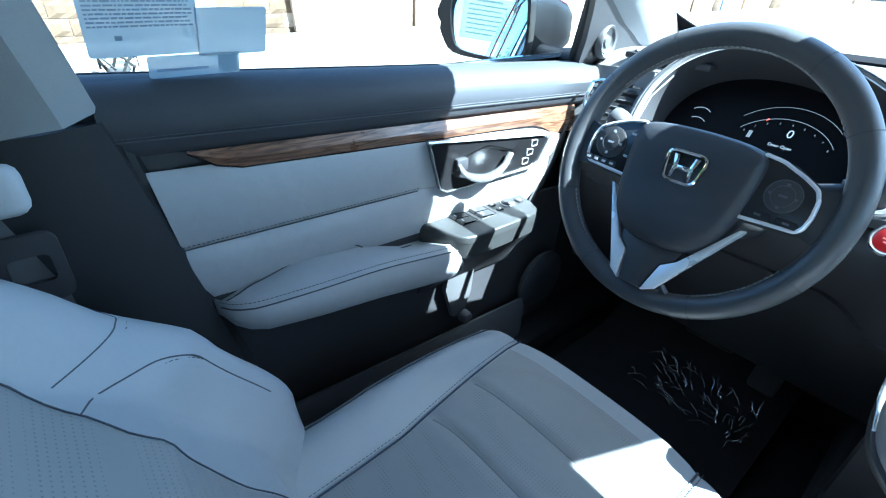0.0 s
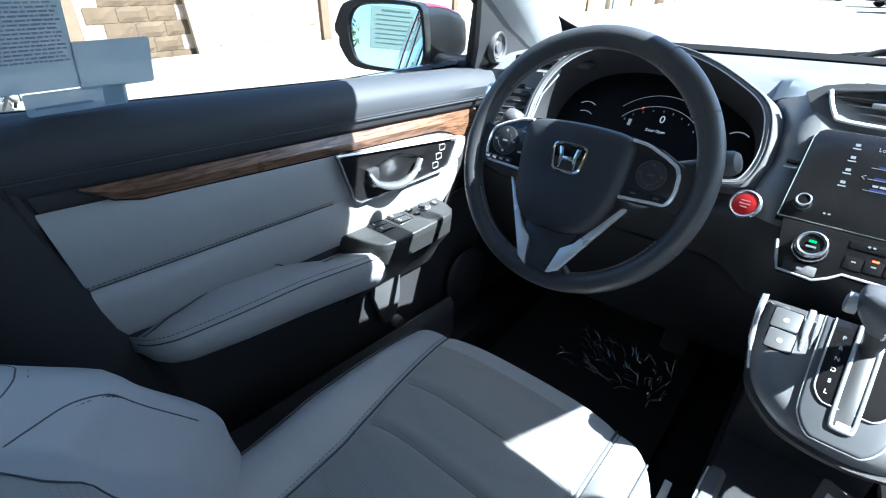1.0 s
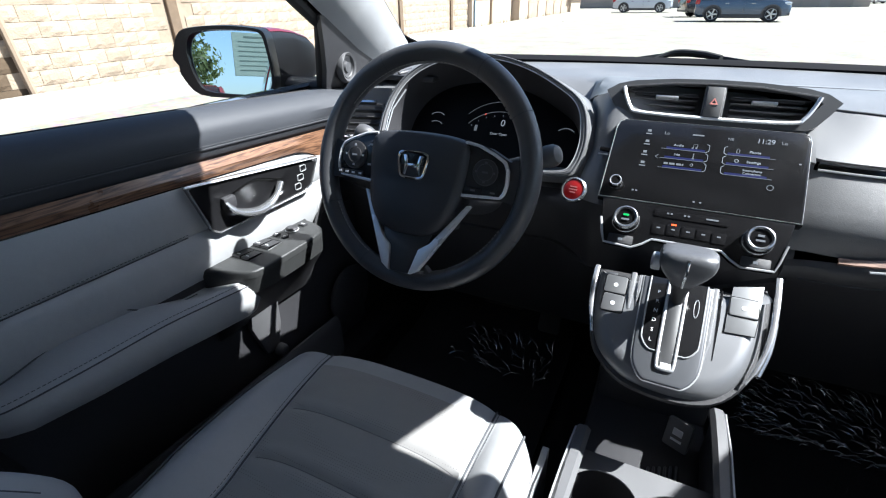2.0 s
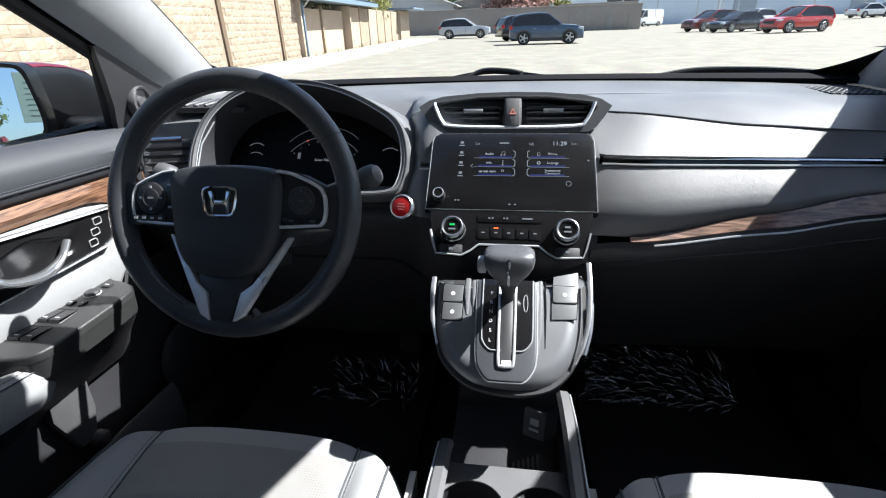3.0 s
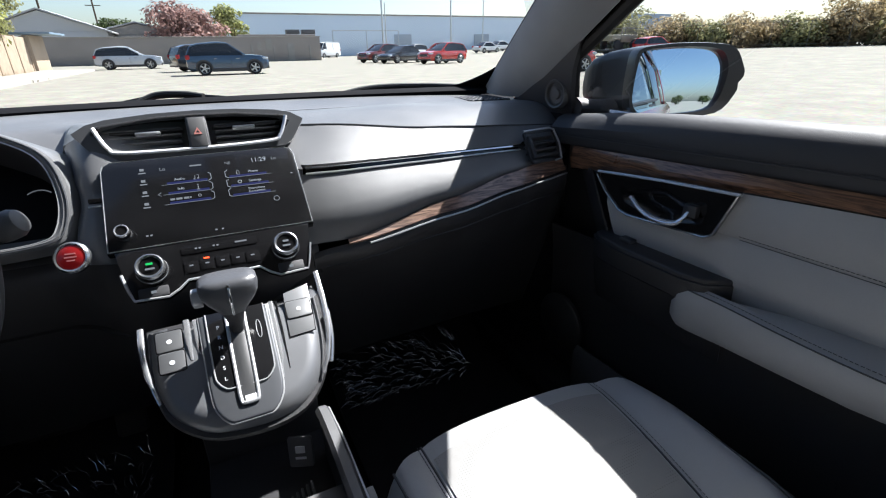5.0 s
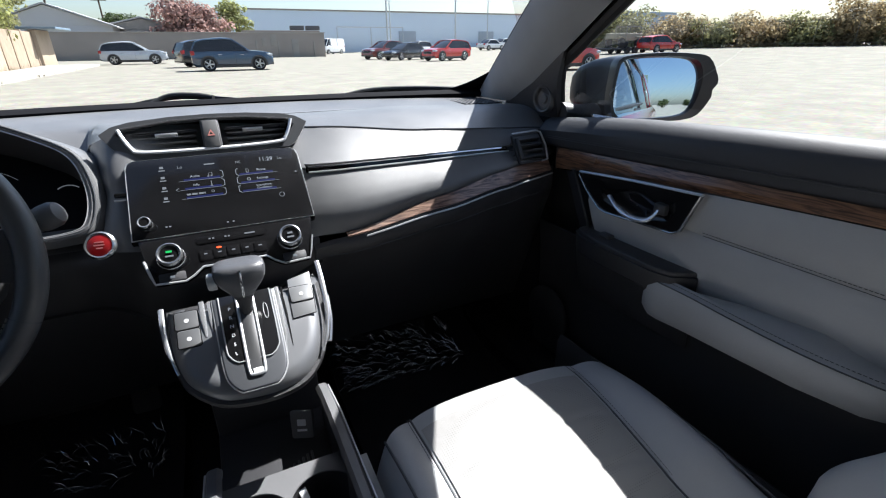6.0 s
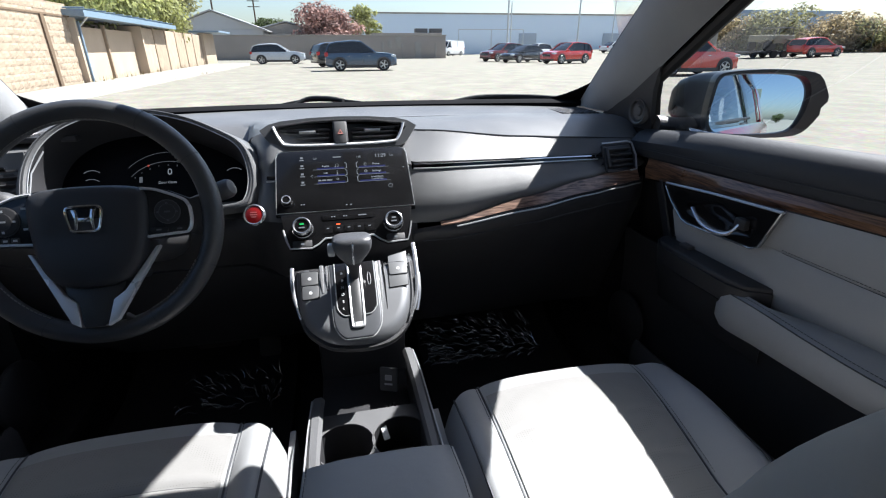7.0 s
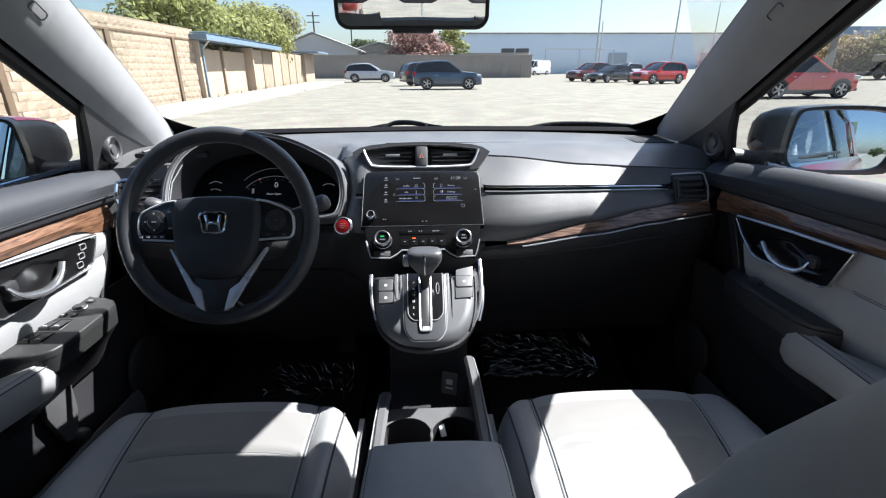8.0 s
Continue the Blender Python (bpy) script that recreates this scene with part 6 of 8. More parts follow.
    face_row = [H @ Vector((cy + (to_edge(a) - 0.002) * math.cos(a), cz + (to_edge(a) - 0.002) * math.sin(a), n_in * 0.005)) for a in angles]

    def dish(f, depth):
        return [H @ Vector((cy + f * min(half, to_edge(a) * 0.86) * math.cos(a), cz + f * min(0.034, to_edge(a) * 0.86) * math.sin(a), n_in * depth)) for a in angles]

    part("handle_recess", loft([face_row, dish(1.0, 0.005), dish(0.93, 0.002), dish(0.75, -0.001), dish(0.4, -0.0025), dish(0.02, -0.0025)], ring=True), PIANO if s > 0 else HOUSING, d, "dark dished handle recess")
    if s < 0:
        grip = ((-0.316, 0.920, 0.012), (-0.300, 0.898, 0.020), (-0.258, 0.888, 0.026), (-0.218, 0.897, 0.022), (-0.188, 0.916, 0.010))
    else:
        grip = ((-0.305, 0.935, 0.010), (-0.292, 0.911, 0.020), (-0.258, 0.906, 0.025), (-0.220, 0.913, 0.022), (-0.184, 0.928, 0.010))
    lev = spline([H @ Vector((y, z, n_in * w)) for y, z, w in grip], 5)
    part("handle_lever", tube(lev, [(0.0085 if s < 0 else 0.0062) * (0.75 + 0.45 * math.sin(math.pi * min(1.0, 1.25 * i / (len(lev) - 1)))) for i in range(len(lev))], 10, flat=0.6), RAIL if s > 0 else KNOB, d, "bright door handle")
    part("lever_root", box((cy - 0.062, cz + 0.012, n_in * 0.008), (0.026, 0.022, 0.014), 0.004, 2, m=H), PLASTIC, d)
    if s < 0:
        for k in range(3):
            part("seat_memory_key", frame_ring(rounded(0.017, 0.013, 0.003, 2, cx=-0.122 - 0.010 * k, cy=0.924 - 0.0165 * k), rounded(0.0145, 0.0105, 0.003, 2, cx=-0.122 - 0.010 * k, cy=0.924 - 0.0165 * k), n_in * 0.003, H @ lift), SILVER, d, "key with a bright frame")
    # sail panel with a tweeter at the mirror's foot
    e = 0.022 if s > 0 else 0.0
    sail = [[(s * 0.758, 0.30, 1.05), (s * 0.764, 0.028 + e, 1.052)], [(s * 0.750, 0.24, 1.09), (s * 0.748, 0.018 + e, 1.10)], [(s * 0.742, 0.16, 1.125), (s * 0.732, 0.000 + e, 1.15)], [(s * 0.716, 0.02, 1.20), (s * 0.714, -0.024 + e * 0.4, 1.205)]]
    part("sail_panel", solid(loft(sail), 0.012), PLASTIC, d, "black triangular panel")
    TW = basis((s * 0.735, 0.082, 1.094), (0.10 * s, -s * 0.98, 0), (0, 0.1, 0.97))
    TW = TW if TW.col[2].x * s < 0 else TW @ Matrix.Rotation(math.pi, 4, "Y")
    part("tweeter", lathe([(0.033, -0.004), (0.033, 0.006), (0.030, 0.010), (0.026, 0.008), (0.024, 0.003), (0.012, 0.002), (0.010, 0.006), (0.0005, 0.007)], TW, 32), PLASTIC_GREY, d, "round tweeter")
    part("tweeter_ring", lathe([(0.0235, 0.0035), (0.022, 0.0055), (0.0205, 0.0035)], TW, 32, caps=False), PLASTIC_GREY, d)
    part("glass_run", tube([(s * 0.778, 0.046 + e, 1.05), (s * 0.748, 0.020 + e, 1.13), (s * 0.718, -0.006 + e * 0.4, 1.21)], 0.012 if s < 0 else 0.009, 8), RUBBER, d)
    pane = part("pane", loft([[(s * (0.80 - 0.36 * (z - 1.05)), y, z) for z in (1.045, 1.2, 1.35, 1.50)] for y in (0.20, -0.2, -0.5, -0.84)]), GLASS_LEFT if s < 0 else GLASS_SIDE, d, "clear door window")
    pane.visible_shadow = False
    return d


door_left = build_door(-1, "door_1", "driver's door with walnut strip and grey leather")
door_right = build_door(1, "door_2", "passenger's door with walnut strip and grey leather")


def wing_mirror(s, cap, label):
    at = (0.915, -0.079, 1.120) if s > 0 else (-0.942, -0.045, 1.107)
    m = thing("wing_mirror", Matrix.Translation(at), label, "mirror", "wing mirrors")
    lens = [(-0.094, -0.025), (-0.090, 0.030), (-0.083, 0.054), (-0.062, 0.062), (0.0, 0.065), (0.052, 0.063), (0.078, 0.054), (0.091, 0.032), (0.092, 0.005), (0.084, -0.030), (0.064, -0.054), (0.0, -0.062), (-0.062, -0.063), (-0.086, -0.052)]
    across = 1.0 if s > 0 else 0.91
    lens = [(p.x, p.y) for p in spline([Vector((s * x * across, y, 0)) for x, y in lens], 3, True)]
    F = basis((0, 0, 0), (1, -s * 0.47, 0.0), (0, 0.045 if s > 0 else 0.05, 1))

    shell_line = [(-0.102, -0.026), (-0.099, 0.034), (-0.092, 0.062), (-0.066, 0.071), (0.0, 0.076), (0.066, 0.074), (0.106, 0.066), (0.128, 0.034), (0.134, 0.010), (0.118, -0.032), (0.086, -0.064), (0.0, -0.072), (-0.064, -0.072), (-0.094, -0.060)]
    shell_line = [(p.x, p.y) for p in spline([Vector((s * x * across, y, 0)) for x, y in shell_line], 3, True)]
    # the small nick on the outer edge
    shell_line[25] = (shell_line[25][0] - s * 0.006, shell_line[25][1])

    def ring(line, k, k2, do, dy, z):
        return [F @ Vector((x * k + s * do, y * k2 + dy, z)) for x, y in line]

    part("housing", loft([ring(lens, 1.0, 1.0, 0, 0, -0.002), ring(lens, 1.03, 1.03, 0.002, 0.001, 0.012), ring(shell_line, 0.985, 0.985, 0, 0, 0.012), ring(shell_line, 1.0, 1.0, 0, 0, 0.004), ring(shell_line, 1.0, 1.0, 0, 0, -0.030)], ring=True), HOUSING, m, "black mirror housing")
    caps = ((0.998, 0, 0, -0.026), (0.985, -0.010, 0.001, -0.060), (0.92, -0.034, 0.001, -0.100), (0.78, -0.064, -0.001, -0.138), (0.54, -0.092, -0.004, -0.168), (0.25, -0.106, -0.006, -0.184), (0.02, -0.110, -0.006, -0.187))
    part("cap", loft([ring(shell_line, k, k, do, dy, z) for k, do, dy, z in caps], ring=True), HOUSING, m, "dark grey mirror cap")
    # The passenger's cap has no red top; black stands for its shade.
    if s < 0:
        part("cap_top", solid(loft([ring(shell_line, k * 1.012, k * 1.012, do, dy, z)[6:22] for k, do, dy, z in caps[:6]]), 0.002), cap, m, "red painted top of the cap")
    Q = basis(F @ Vector((0, 0, -0.004)), (1, -s * (0.47 if s > 0 else 0.452), 0.0), (0, 0.100 if s > 0 else 0.125, 1))
    bend = 1.1 if s > 0 else 40.0
    part("glass", loft([[Q @ Vector((x * k, y * k, 0.008 - (x * x + y * y) * k * k / (2 * bend))) for x, y in lens] for k in (1.02, 0.85, 0.7, 0.55, 0.4, 0.25, 0.1, 0.01)], ring=True, caps=True), MIRROR_BLUE, m, "curved mirror glass" if s > 0 else "mirror glass", smooth=60)
    part("foot", loft([[(s * x, y + 0.03 * math.cos(a), z + 0.022 * math.sin(a)) for a in [j * math.pi / 6 for j in range(12)]] for x, y, z in ((-0.16, 0.13, -0.052), (-0.11, 0.12, -0.060), (-0.03, 0.09, -0.055))], ring=True, caps=True), PLASTIC, m, "black mirror foot")
    return m


wing_mirror(-1, RED_PAINT, "red wing mirror with a black bezel")
wing_mirror(1, HOUSING, "wing mirror coloured black for its shade, with curved glass")

# ---- seats ----
def seat_top(u, y, fold=1.0):
    """Height of a cushion over its middle line: raised bolsters, cross folds."""
    a = abs(u)
    z = 0.642 + 0.016 * math.exp(-((y + 0.42) / 0.16) ** 2) - 0.05 * max(0.0, -0.55 - y)
    if a < 0.62:
        z += 0.004 * (1 - (a / 0.62) ** 2)
        for c in (-0.440, -0.530):
            z -= fold * (0.0032 * math.exp(-((y - c) / 0.0055) ** 2) - 0.0012 * math.exp(-((y - c - 0.014) / 0.008) ** 2))
    elif a < 0.66:
        z -= 0.005 * (1 - abs(a - 0.64) / 0.02)
    else:
        b = (a - 0.66) / 0.34
        back = min(1.0, max(0.0, (-0.30 - y) / 0.25))
        z += (0.012 + 0.030 * back) * math.sin(math.pi * min(1.0, b * 0.95)) - 0.075 * b**4
    return z


def build_seat(cx, group, label, lean=0.0, recline=0.0):
    seat = thing("car_seat", (cx, -0.5, 0.37), label, "car seat", group)
    half = 0.252
    fold = 1.0 if cx < 0 else 0.4
    base = Vector((cx, -0.5, 0.37))
    us = steps(-1, 1, 64)
    nose = [(-0.300, 0.480), (-0.284, 0.515), (-0.274, 0.555), (-0.272, 0.585), (-0.277, 0.609), (-0.288, 0.626)]

    def front(u):
        return -0.085 * abs(u) ** 4

    def across(u, y):
        """Where a seam line runs across the cushion: the door-side bolster widens to the back."""
        if cx * u < 0 if cx > 0 else u > 0:
            return u
        e = 0.64 - 0.50 * min(0.24, max(0.0, -0.33 - y))
        a = abs(u)
        return u * e / 0.64 if a < 0.64 else math.copysign(e + (a - 0.64) * (1 - e) / 0.36, u)

    def row(y, fixed=None):
        out = []
        for u in us:
            w = half * (0.985 if fixed is None else 0.97)
            z = seat_top(u, y, fold)
            if fixed is not None:
                z = fixed + (seat_top(u, -0.31) - 0.652) * max(0.0, (fixed - 0.5) / 0.15)
            w *= (1.06 - 0.10 * min(1.0, max(0.0, (-0.38 - y) / 0.26))) if u > 0 and cx > 0 else 1.0
            out.append(Vector((cx + across(u, y) * w, y + front(u), z)) - base)
        return out

    rows = [row(y, z) for y, z in nose] + [row(y) for y in [-0.303, -0.32] + steps(-0.34, -0.80, 92)]
    part("cushion", loft(rows), LEATHER, seat, "grey leather cushion with cross folds")
    ins_y = steps(-0.335, -0.78, 89)
    part("cushion_insert", loft([[Vector((cx + across(u, y) * half * 0.985, y + front(u), seat_top(u, y, fold) + 0.0012)) - base for u in steps(-0.62, 0.62, 30)] for y in ins_y]), LEATHER_HOLES, seat, "perforated leather insert")
    for s in (-1, 1):
        part("cushion_side", solid(loft([[Vector((cx + s * half * 0.98, y, z)) - base for y in (-0.32, -0.4, -0.6, -0.80)] for z in (0.62, 0.50, 0.42)]), 0.01), LEATHER, seat)
        line = [Vector((cx + across(s * 0.642, y) * half * 0.985, y + front(0.64), seat_top(0.642, y) + 0.0028)) - base for y in steps(-0.30, -0.78, 40)]
        part("insert_seam", tube(line, 0.0021, 5), THREAD, seat)
        stitches([p + Vector((s * 0.006, 0, 0.003)) for p in line], THREAD, seat, "seam_stitching")
        edge = [Vector((cx + across(s * 0.86, y) * half * 0.985, y + front(0.86), seat_top(0.86, y) + 0.0022)) - base for y in steps(-0.30, -0.78, 40)]
        part("bolster_seam", tube(edge, 0.0019, 5), THREAD, seat)
    for y in (-0.440, -0.530) if cx < 0 else ():
        part("cross_seam", tube([Vector((cx + across(u, y) * half * 0.985, y + front(u), seat_top(u, y) + 0.0014)) - base for u in steps(-0.61, 0.61, 24)], 0.0007, 5), PAD_GREY, seat)
    part("seat_base", box((0, -0.05, 0.06), (0.44, 0.42, 0.14), 0.02, 2), PLASTIC, seat, "black seat base")
    for s in (-1, 1):
        part("slide_rail", box((s * 0.18, 0.02, 0.005), (0.04, 0.50, 0.03), 0.006, 2), PLASTIC, seat)

    # backrest: a leaning shell with deep bolsters
    def back_line(z):
        return lerp_table([(0.60, -0.735), (0.74, -0.765), (0.87, -0.840), (0.95, -0.895), (1.05, -0.945), (1.19, -1.010), (1.26, -1.045)], z)[0] - lean * max(0.0, z - 0.88) - recline * min(0.10, max(0.0, z - 0.80))

    def back(u, z):
        a = abs(u)
        y = back_line(z)
        deep = 0.050 + 0.022 * math.exp(-((z - 0.80) / 0.16) ** 2) + (0.0 if lean else 0.025) * min(1.0, max(0.0, (z - 0.93) / 0.12))
        if a > 0.55:
            b = (a - 0.55) / 0.45
            y += deep * math.sin(math.pi * min(1, b * 0.72)) * 1.0 - (0.09 if z < 1.0 else 0.075) * b**5
        w = 0.262 if z < 1.0 else 0.262 - 0.035 * max(0, (z - 1.0) / 0.26) ** 2
        if not lean:
            w = lerp_table([(0.60, 0.262), (0.78, 0.266), (0.90, 0.285), (1.00, 0.243), (1.10, 0.203), (1.20, 0.185), (1.27, 0.178)], z)[0]
        return Vector((cx + u * w, y, z)) - base

    zs = steps(0.60, 1.25, 46)
    part("backrest", loft([[back(u, z) for u in us] for z in zs] + [[back(u, 1.25) + Vector((0, -0.03, 0.02)) for u in us], [back(u, 1.25) + Vector((0, -0.09, 0.02)) for u in us], [back(u, 1.2) + Vector((0, -0.13, 0.0)) for u in us], [Vector((cx + u * 0.25, -0.93, 0.62)) - base for u in us]]), LEATHER, seat, "grey leather backrest")
    def on_back(line, lift=0.0012):
        """Seam that lies on the backrest, through (u, z) stations."""
        out = []
        for q in spline([Vector((u, z, 0)) for u, z in line], 6):
            du, dz = back(q.x + 0.01, q.y) - back(q.x - 0.01, q.y), back(q.x, q.y + 0.004) - back(q.x, q.y - 0.004)
            out.append(back(q.x, q.y) + dz.cross(du).normalized() * -lift)
        return out

    # the insert narrows where the bolsters swell
    waist = [(0.64, 0.30), (0.80, 0.28), (0.845, 0.34), (0.895, 0.38), (0.92, 0.46), (0.955, 0.535), (1.16, 0.535)] if lean else [(0.64, 0.54), (1.16, 0.54)]

    def edge_of(z):
        return lerp_table(waist, z)[0]

    part("backrest_insert", loft([[back(u * (edge_of(z) - 0.012), z) + Vector((0, 0.0014, 0.0006)) for u in steps(-1, 1, 26)] for z in steps(0.66, 1.10, 48)]), LEATHER_HOLES, seat, "perforated leather insert")
    arch = [(0.47, 0.918), (0.60, 0.906), (0.68, 0.893), (0.715, 0.859), (0.715, 0.783)]
    yoke = [(0.54, 0.932), (0.66, 0.931), (0.77, 0.931), (0.83, 0.936), (0.87, 0.99), (0.90, 1.08)]
    for s in (-1, 1):
        part("back_seam", tube([back(s * edge_of(z), z) + Vector((0, 0.002, 0)) for z in steps(0.64, 1.16, 60)], 0.0008, 5), THREAD, seat)
        for name, line in (("bolster_seam", arch), ("shoulder_seam", yoke)) if lean else ():
            path = on_back([(s * u, z) for u, z in line], 0.0004)
            part(name, tube(path, 0.0010, 5), THREAD, seat)
            stitches(on_back([(s * u, z - 0.006) for u, z in line], 0.0006), THREAD, seat, "seam_stitching")
    part("headrest", loft([[Vector((0.12 * k * math.cos(a), -0.585 - 0.02 * t + 0.05 * k * math.sin(a), 0.94 + 0.18 * t)) for a in [j * math.pi / 10 for j in range(20)]] for t, k in ((0, 0.6), (0.06, 0.9), (0.3, 1.0), (0.75, 1.0), (0.95, 0.85), (1.0, 0.5))], ring=True, caps=True), LEATHER, seat, "grey leather headrest")
    return seat


driver_seat = build_seat(-0.370, "front seats", "grey leather driver's seat with a perforated insert", 0.30)
passenger_seat = build_seat(0.370, "front seats", "grey leather passenger's seat with a perforated insert", 0.0, -0.07)

# ---- floor ----
for s, x in ((-1, -0.40), (1, 0.40)):
    rows = [[(x + 0.22 * u, y, z + 0.004 * math.sin(9 * u)) for u in steps(-1, 1, 8)] for y, z in ((-0.25, 0.385), (-0.05, 0.384), (0.15, 0.385), (0.26, 0.42), (0.36, 0.50))]
    fm = tagged(link("floor_mat", solid(loft(rows), 0.008), MAT_RUBBER), "black floor mat under crumpled clear plastic film", "floor mat", "floor mats")
rng = random.Random(5)
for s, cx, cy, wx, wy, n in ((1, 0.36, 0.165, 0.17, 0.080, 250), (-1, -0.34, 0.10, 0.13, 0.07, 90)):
    # Only glints are drawn: bright metal tubes along the film's creases.
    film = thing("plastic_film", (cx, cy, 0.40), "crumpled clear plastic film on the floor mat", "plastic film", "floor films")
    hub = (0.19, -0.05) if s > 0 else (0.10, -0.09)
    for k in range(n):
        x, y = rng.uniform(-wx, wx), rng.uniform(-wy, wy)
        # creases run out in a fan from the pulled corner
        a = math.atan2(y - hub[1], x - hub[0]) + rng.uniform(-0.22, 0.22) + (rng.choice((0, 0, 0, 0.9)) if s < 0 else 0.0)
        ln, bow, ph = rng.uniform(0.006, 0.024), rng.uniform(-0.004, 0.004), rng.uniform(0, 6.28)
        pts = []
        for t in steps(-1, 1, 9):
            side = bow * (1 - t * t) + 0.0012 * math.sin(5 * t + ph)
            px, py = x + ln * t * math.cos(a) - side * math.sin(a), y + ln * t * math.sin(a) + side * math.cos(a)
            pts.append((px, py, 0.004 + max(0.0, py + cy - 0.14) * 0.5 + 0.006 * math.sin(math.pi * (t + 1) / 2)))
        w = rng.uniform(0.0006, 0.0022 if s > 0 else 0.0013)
        part("crease_glint", tube(pts, [w * (0.25 + 0.75 * math.sin(math.pi * (i + 0.4) / 9.8)) for i in range(len(pts))], 5), FILM, film)
for name, x, w, h in (("brake_pedal", -0.37, 0.11, 0.06), ("accelerator_pedal", -0.24, 0.055, 0.14)):
    pd = thing(name, (x, 0.20, 0.52), "black rubber pedal on a steel arm", "pedal", "pedals")
    part("pad", plate(rounded(w, h, 0.01), 0.012, basis((0, 0, 0), (1, 0, 0), (0, 0.45, 0.9)), bev=0.003), RUBBER, pd)
    part("pedal_arm", tube([(0, 0.01, 0), (0, 0.06, 0.10), (0, 0.12, 0.22)], 0.009, 8), PLASTIC, pd)

# ---- rear bench ----
bench = thing("rear_bench", (0, -1.75, 0.40), "grey leather rear bench with three headrests", "car seat")
part("cushion", loft([[(u * 0.62, y, z - 0.02 * abs(u) ** 6) for u in steps(-1, 1, 20)] for y, z in ((0.28, 0.0), (0.30, 0.14), (0.26, 0.20), (0.0, 0.21), (-0.22, 0.18))]), LEATHER, bench)
part("backrest", solid(loft([[(u * 0.62, y - 0.02 * math.cos(3 * math.pi * u), z) for u in steps(-1, 1, 24)] for y, z in ((-0.20, 0.16), (-0.27, 0.40), (-0.34, 0.66), (-0.37, 0.76), (-0.42, 0.77))]), 0.06), LEATHER, bench)
for x in (-0.36, 0.0, 0.36):
    part("headrest", loft([[(x + 0.125 * k * math.cos(a), -0.40 + 0.045 * k * math.sin(a), z) for a in [j * math.pi / 9 for j in range(18)]] for k, z in ((0.6, 0.84), (0.95, 0.86), (1.0, 0.91), (0.95, 0.99), (0.6, 1.01))], ring=True, caps=True), LEATHER, bench)

# ---- outside ----
def ground_shader():
    m = shader("worn_asphalt", (0.40, 0.372, 0.31), 0.9, grain=60, bump=0.0, vary=0.26, blotch=1.1, spec=0.2)
    n, l = m.node_tree.nodes, m.node_tree.links
    b = n["Principled BSDF"]
    fine = n.new("ShaderNodeTexNoise")
    fine.inputs["Scale"].default_value, fine.inputs["Detail"].default_value = 9, 10
    cr = n.new("ShaderNodeTexVoronoi")
    cr.feature = "DISTANCE_TO_EDGE"
    cr.inputs["Scale"].default_value = 0.35
    warp = n.new("ShaderNodeTexNoise")
    warp.inputs["Scale"].default_value, warp.inputs["Detail"].default_value = 1.5, 6
    add = n.new("ShaderNodeMixRGB")
    add.blend_type, add.inputs[0].default_value = "ADD", 0.6
    l.new(n["Texture Coordinate"].outputs["Object"], fine.inputs["Vector"])
    l.new(n["Texture Coordinate"].outputs["Object"], warp.inputs["Vector"])
    l.new(n["Texture Coordinate"].outputs["Object"], add.inputs[1])
    l.new(warp.outputs["Color"], add.inputs[2])
    l.new(add.outputs[0], cr.inputs["Vector"])
    less = n.new("ShaderNodeMath")
    less.operation, less.inputs[1].default_value = "LESS_THAN", 0.012
    l.new(cr.outputs["Distance"], less.inputs[0])
    speck = n.new("ShaderNodeMix")
    speck.data_type, speck.blend_type = "RGBA", "MULTIPLY"
    speck.inputs["Factor"].default_value = 0.72
    l.new(n["Color Ramp"].outputs[0], speck.inputs["A"])
    l.new(fine.outputs["Color"], speck.inputs["B"])
    mix = n.new("ShaderNodeMix")
    mix.data_type = "RGBA"
    half = n.new("ShaderNodeMath")
    half.operation, half.inputs[1].default_value = "MULTIPLY", 0.55
    l.new(less.outputs[0], half.inputs[0])
    l.new(half.outputs[0], mix.inputs["Factor"])
    l.new(speck.outputs["Result"], mix.inputs["A"])
    mix.inputs["B"].default_value = (0.22, 0.20, 0.17, 1)
    l.new(mix.outputs["Result"], b.inputs["Base Color"])
    return m


ASPHALT = ground_shader()
CONCRETE = shader("pale_concrete", (0.32, 0.30, 0.27), 0.9, grain=30, vary=0.15, blotch=1.2, spec=0.2)
BLOCK = shader("tan_split_block", (0.40, 0.315, 0.235), 0.95, grain=40, bump=1.0, vary=0.18, blotch=3, spec=0.15)
n, l = BLOCK.node_tree.nodes, BLOCK.node_tree.links
n["Bump"].inputs["Distance"].default_value = 0.010
info = n.new("ShaderNodeObjectInfo")
tone = n.new("ShaderNodeMapRange")
tone.inputs["To Min"].default_value, tone.inputs["To Max"].default_value = 0.78, 1.10
l.new(info.outputs["Random"], tone.inputs["Value"])
mul = n.new("ShaderNodeMix")
mul.data_type, mul.blend_type = "RGBA", "MULTIPLY"
mul.inputs["Factor"].default_value = 1.0
l.new(n["Color Ramp"].outputs[0], mul.inputs["A"])
l.new(tone.outputs[0], mul.inputs["B"])
l.new(mul.outputs["Result"], n["Principled BSDF"].inputs["Base Color"])
# Blocks in shade: the darkness is put into this brown colour.
SHADED_BLOCK = shader("shaded_brown_block", (0.115, 0.082, 0.055), 0.95, grain=40, bump=1.0, vary=0.2, blotch=3, spec=0.1)
MORTAR = shader("tan_mortar", (0.30, 0.235, 0.175), 0.95, grain=50, spec=0.1)
JOINT_SHADOW = shader("joint_shadow_brown", (0.16, 0.115, 0.08), 0.95, grain=40, bump=0.8, spec=0.1)
PILASTER = shader("brown_block", (0.31, 0.235, 0.17), 0.95, grain=40, bump=0.8, spec=0.1)
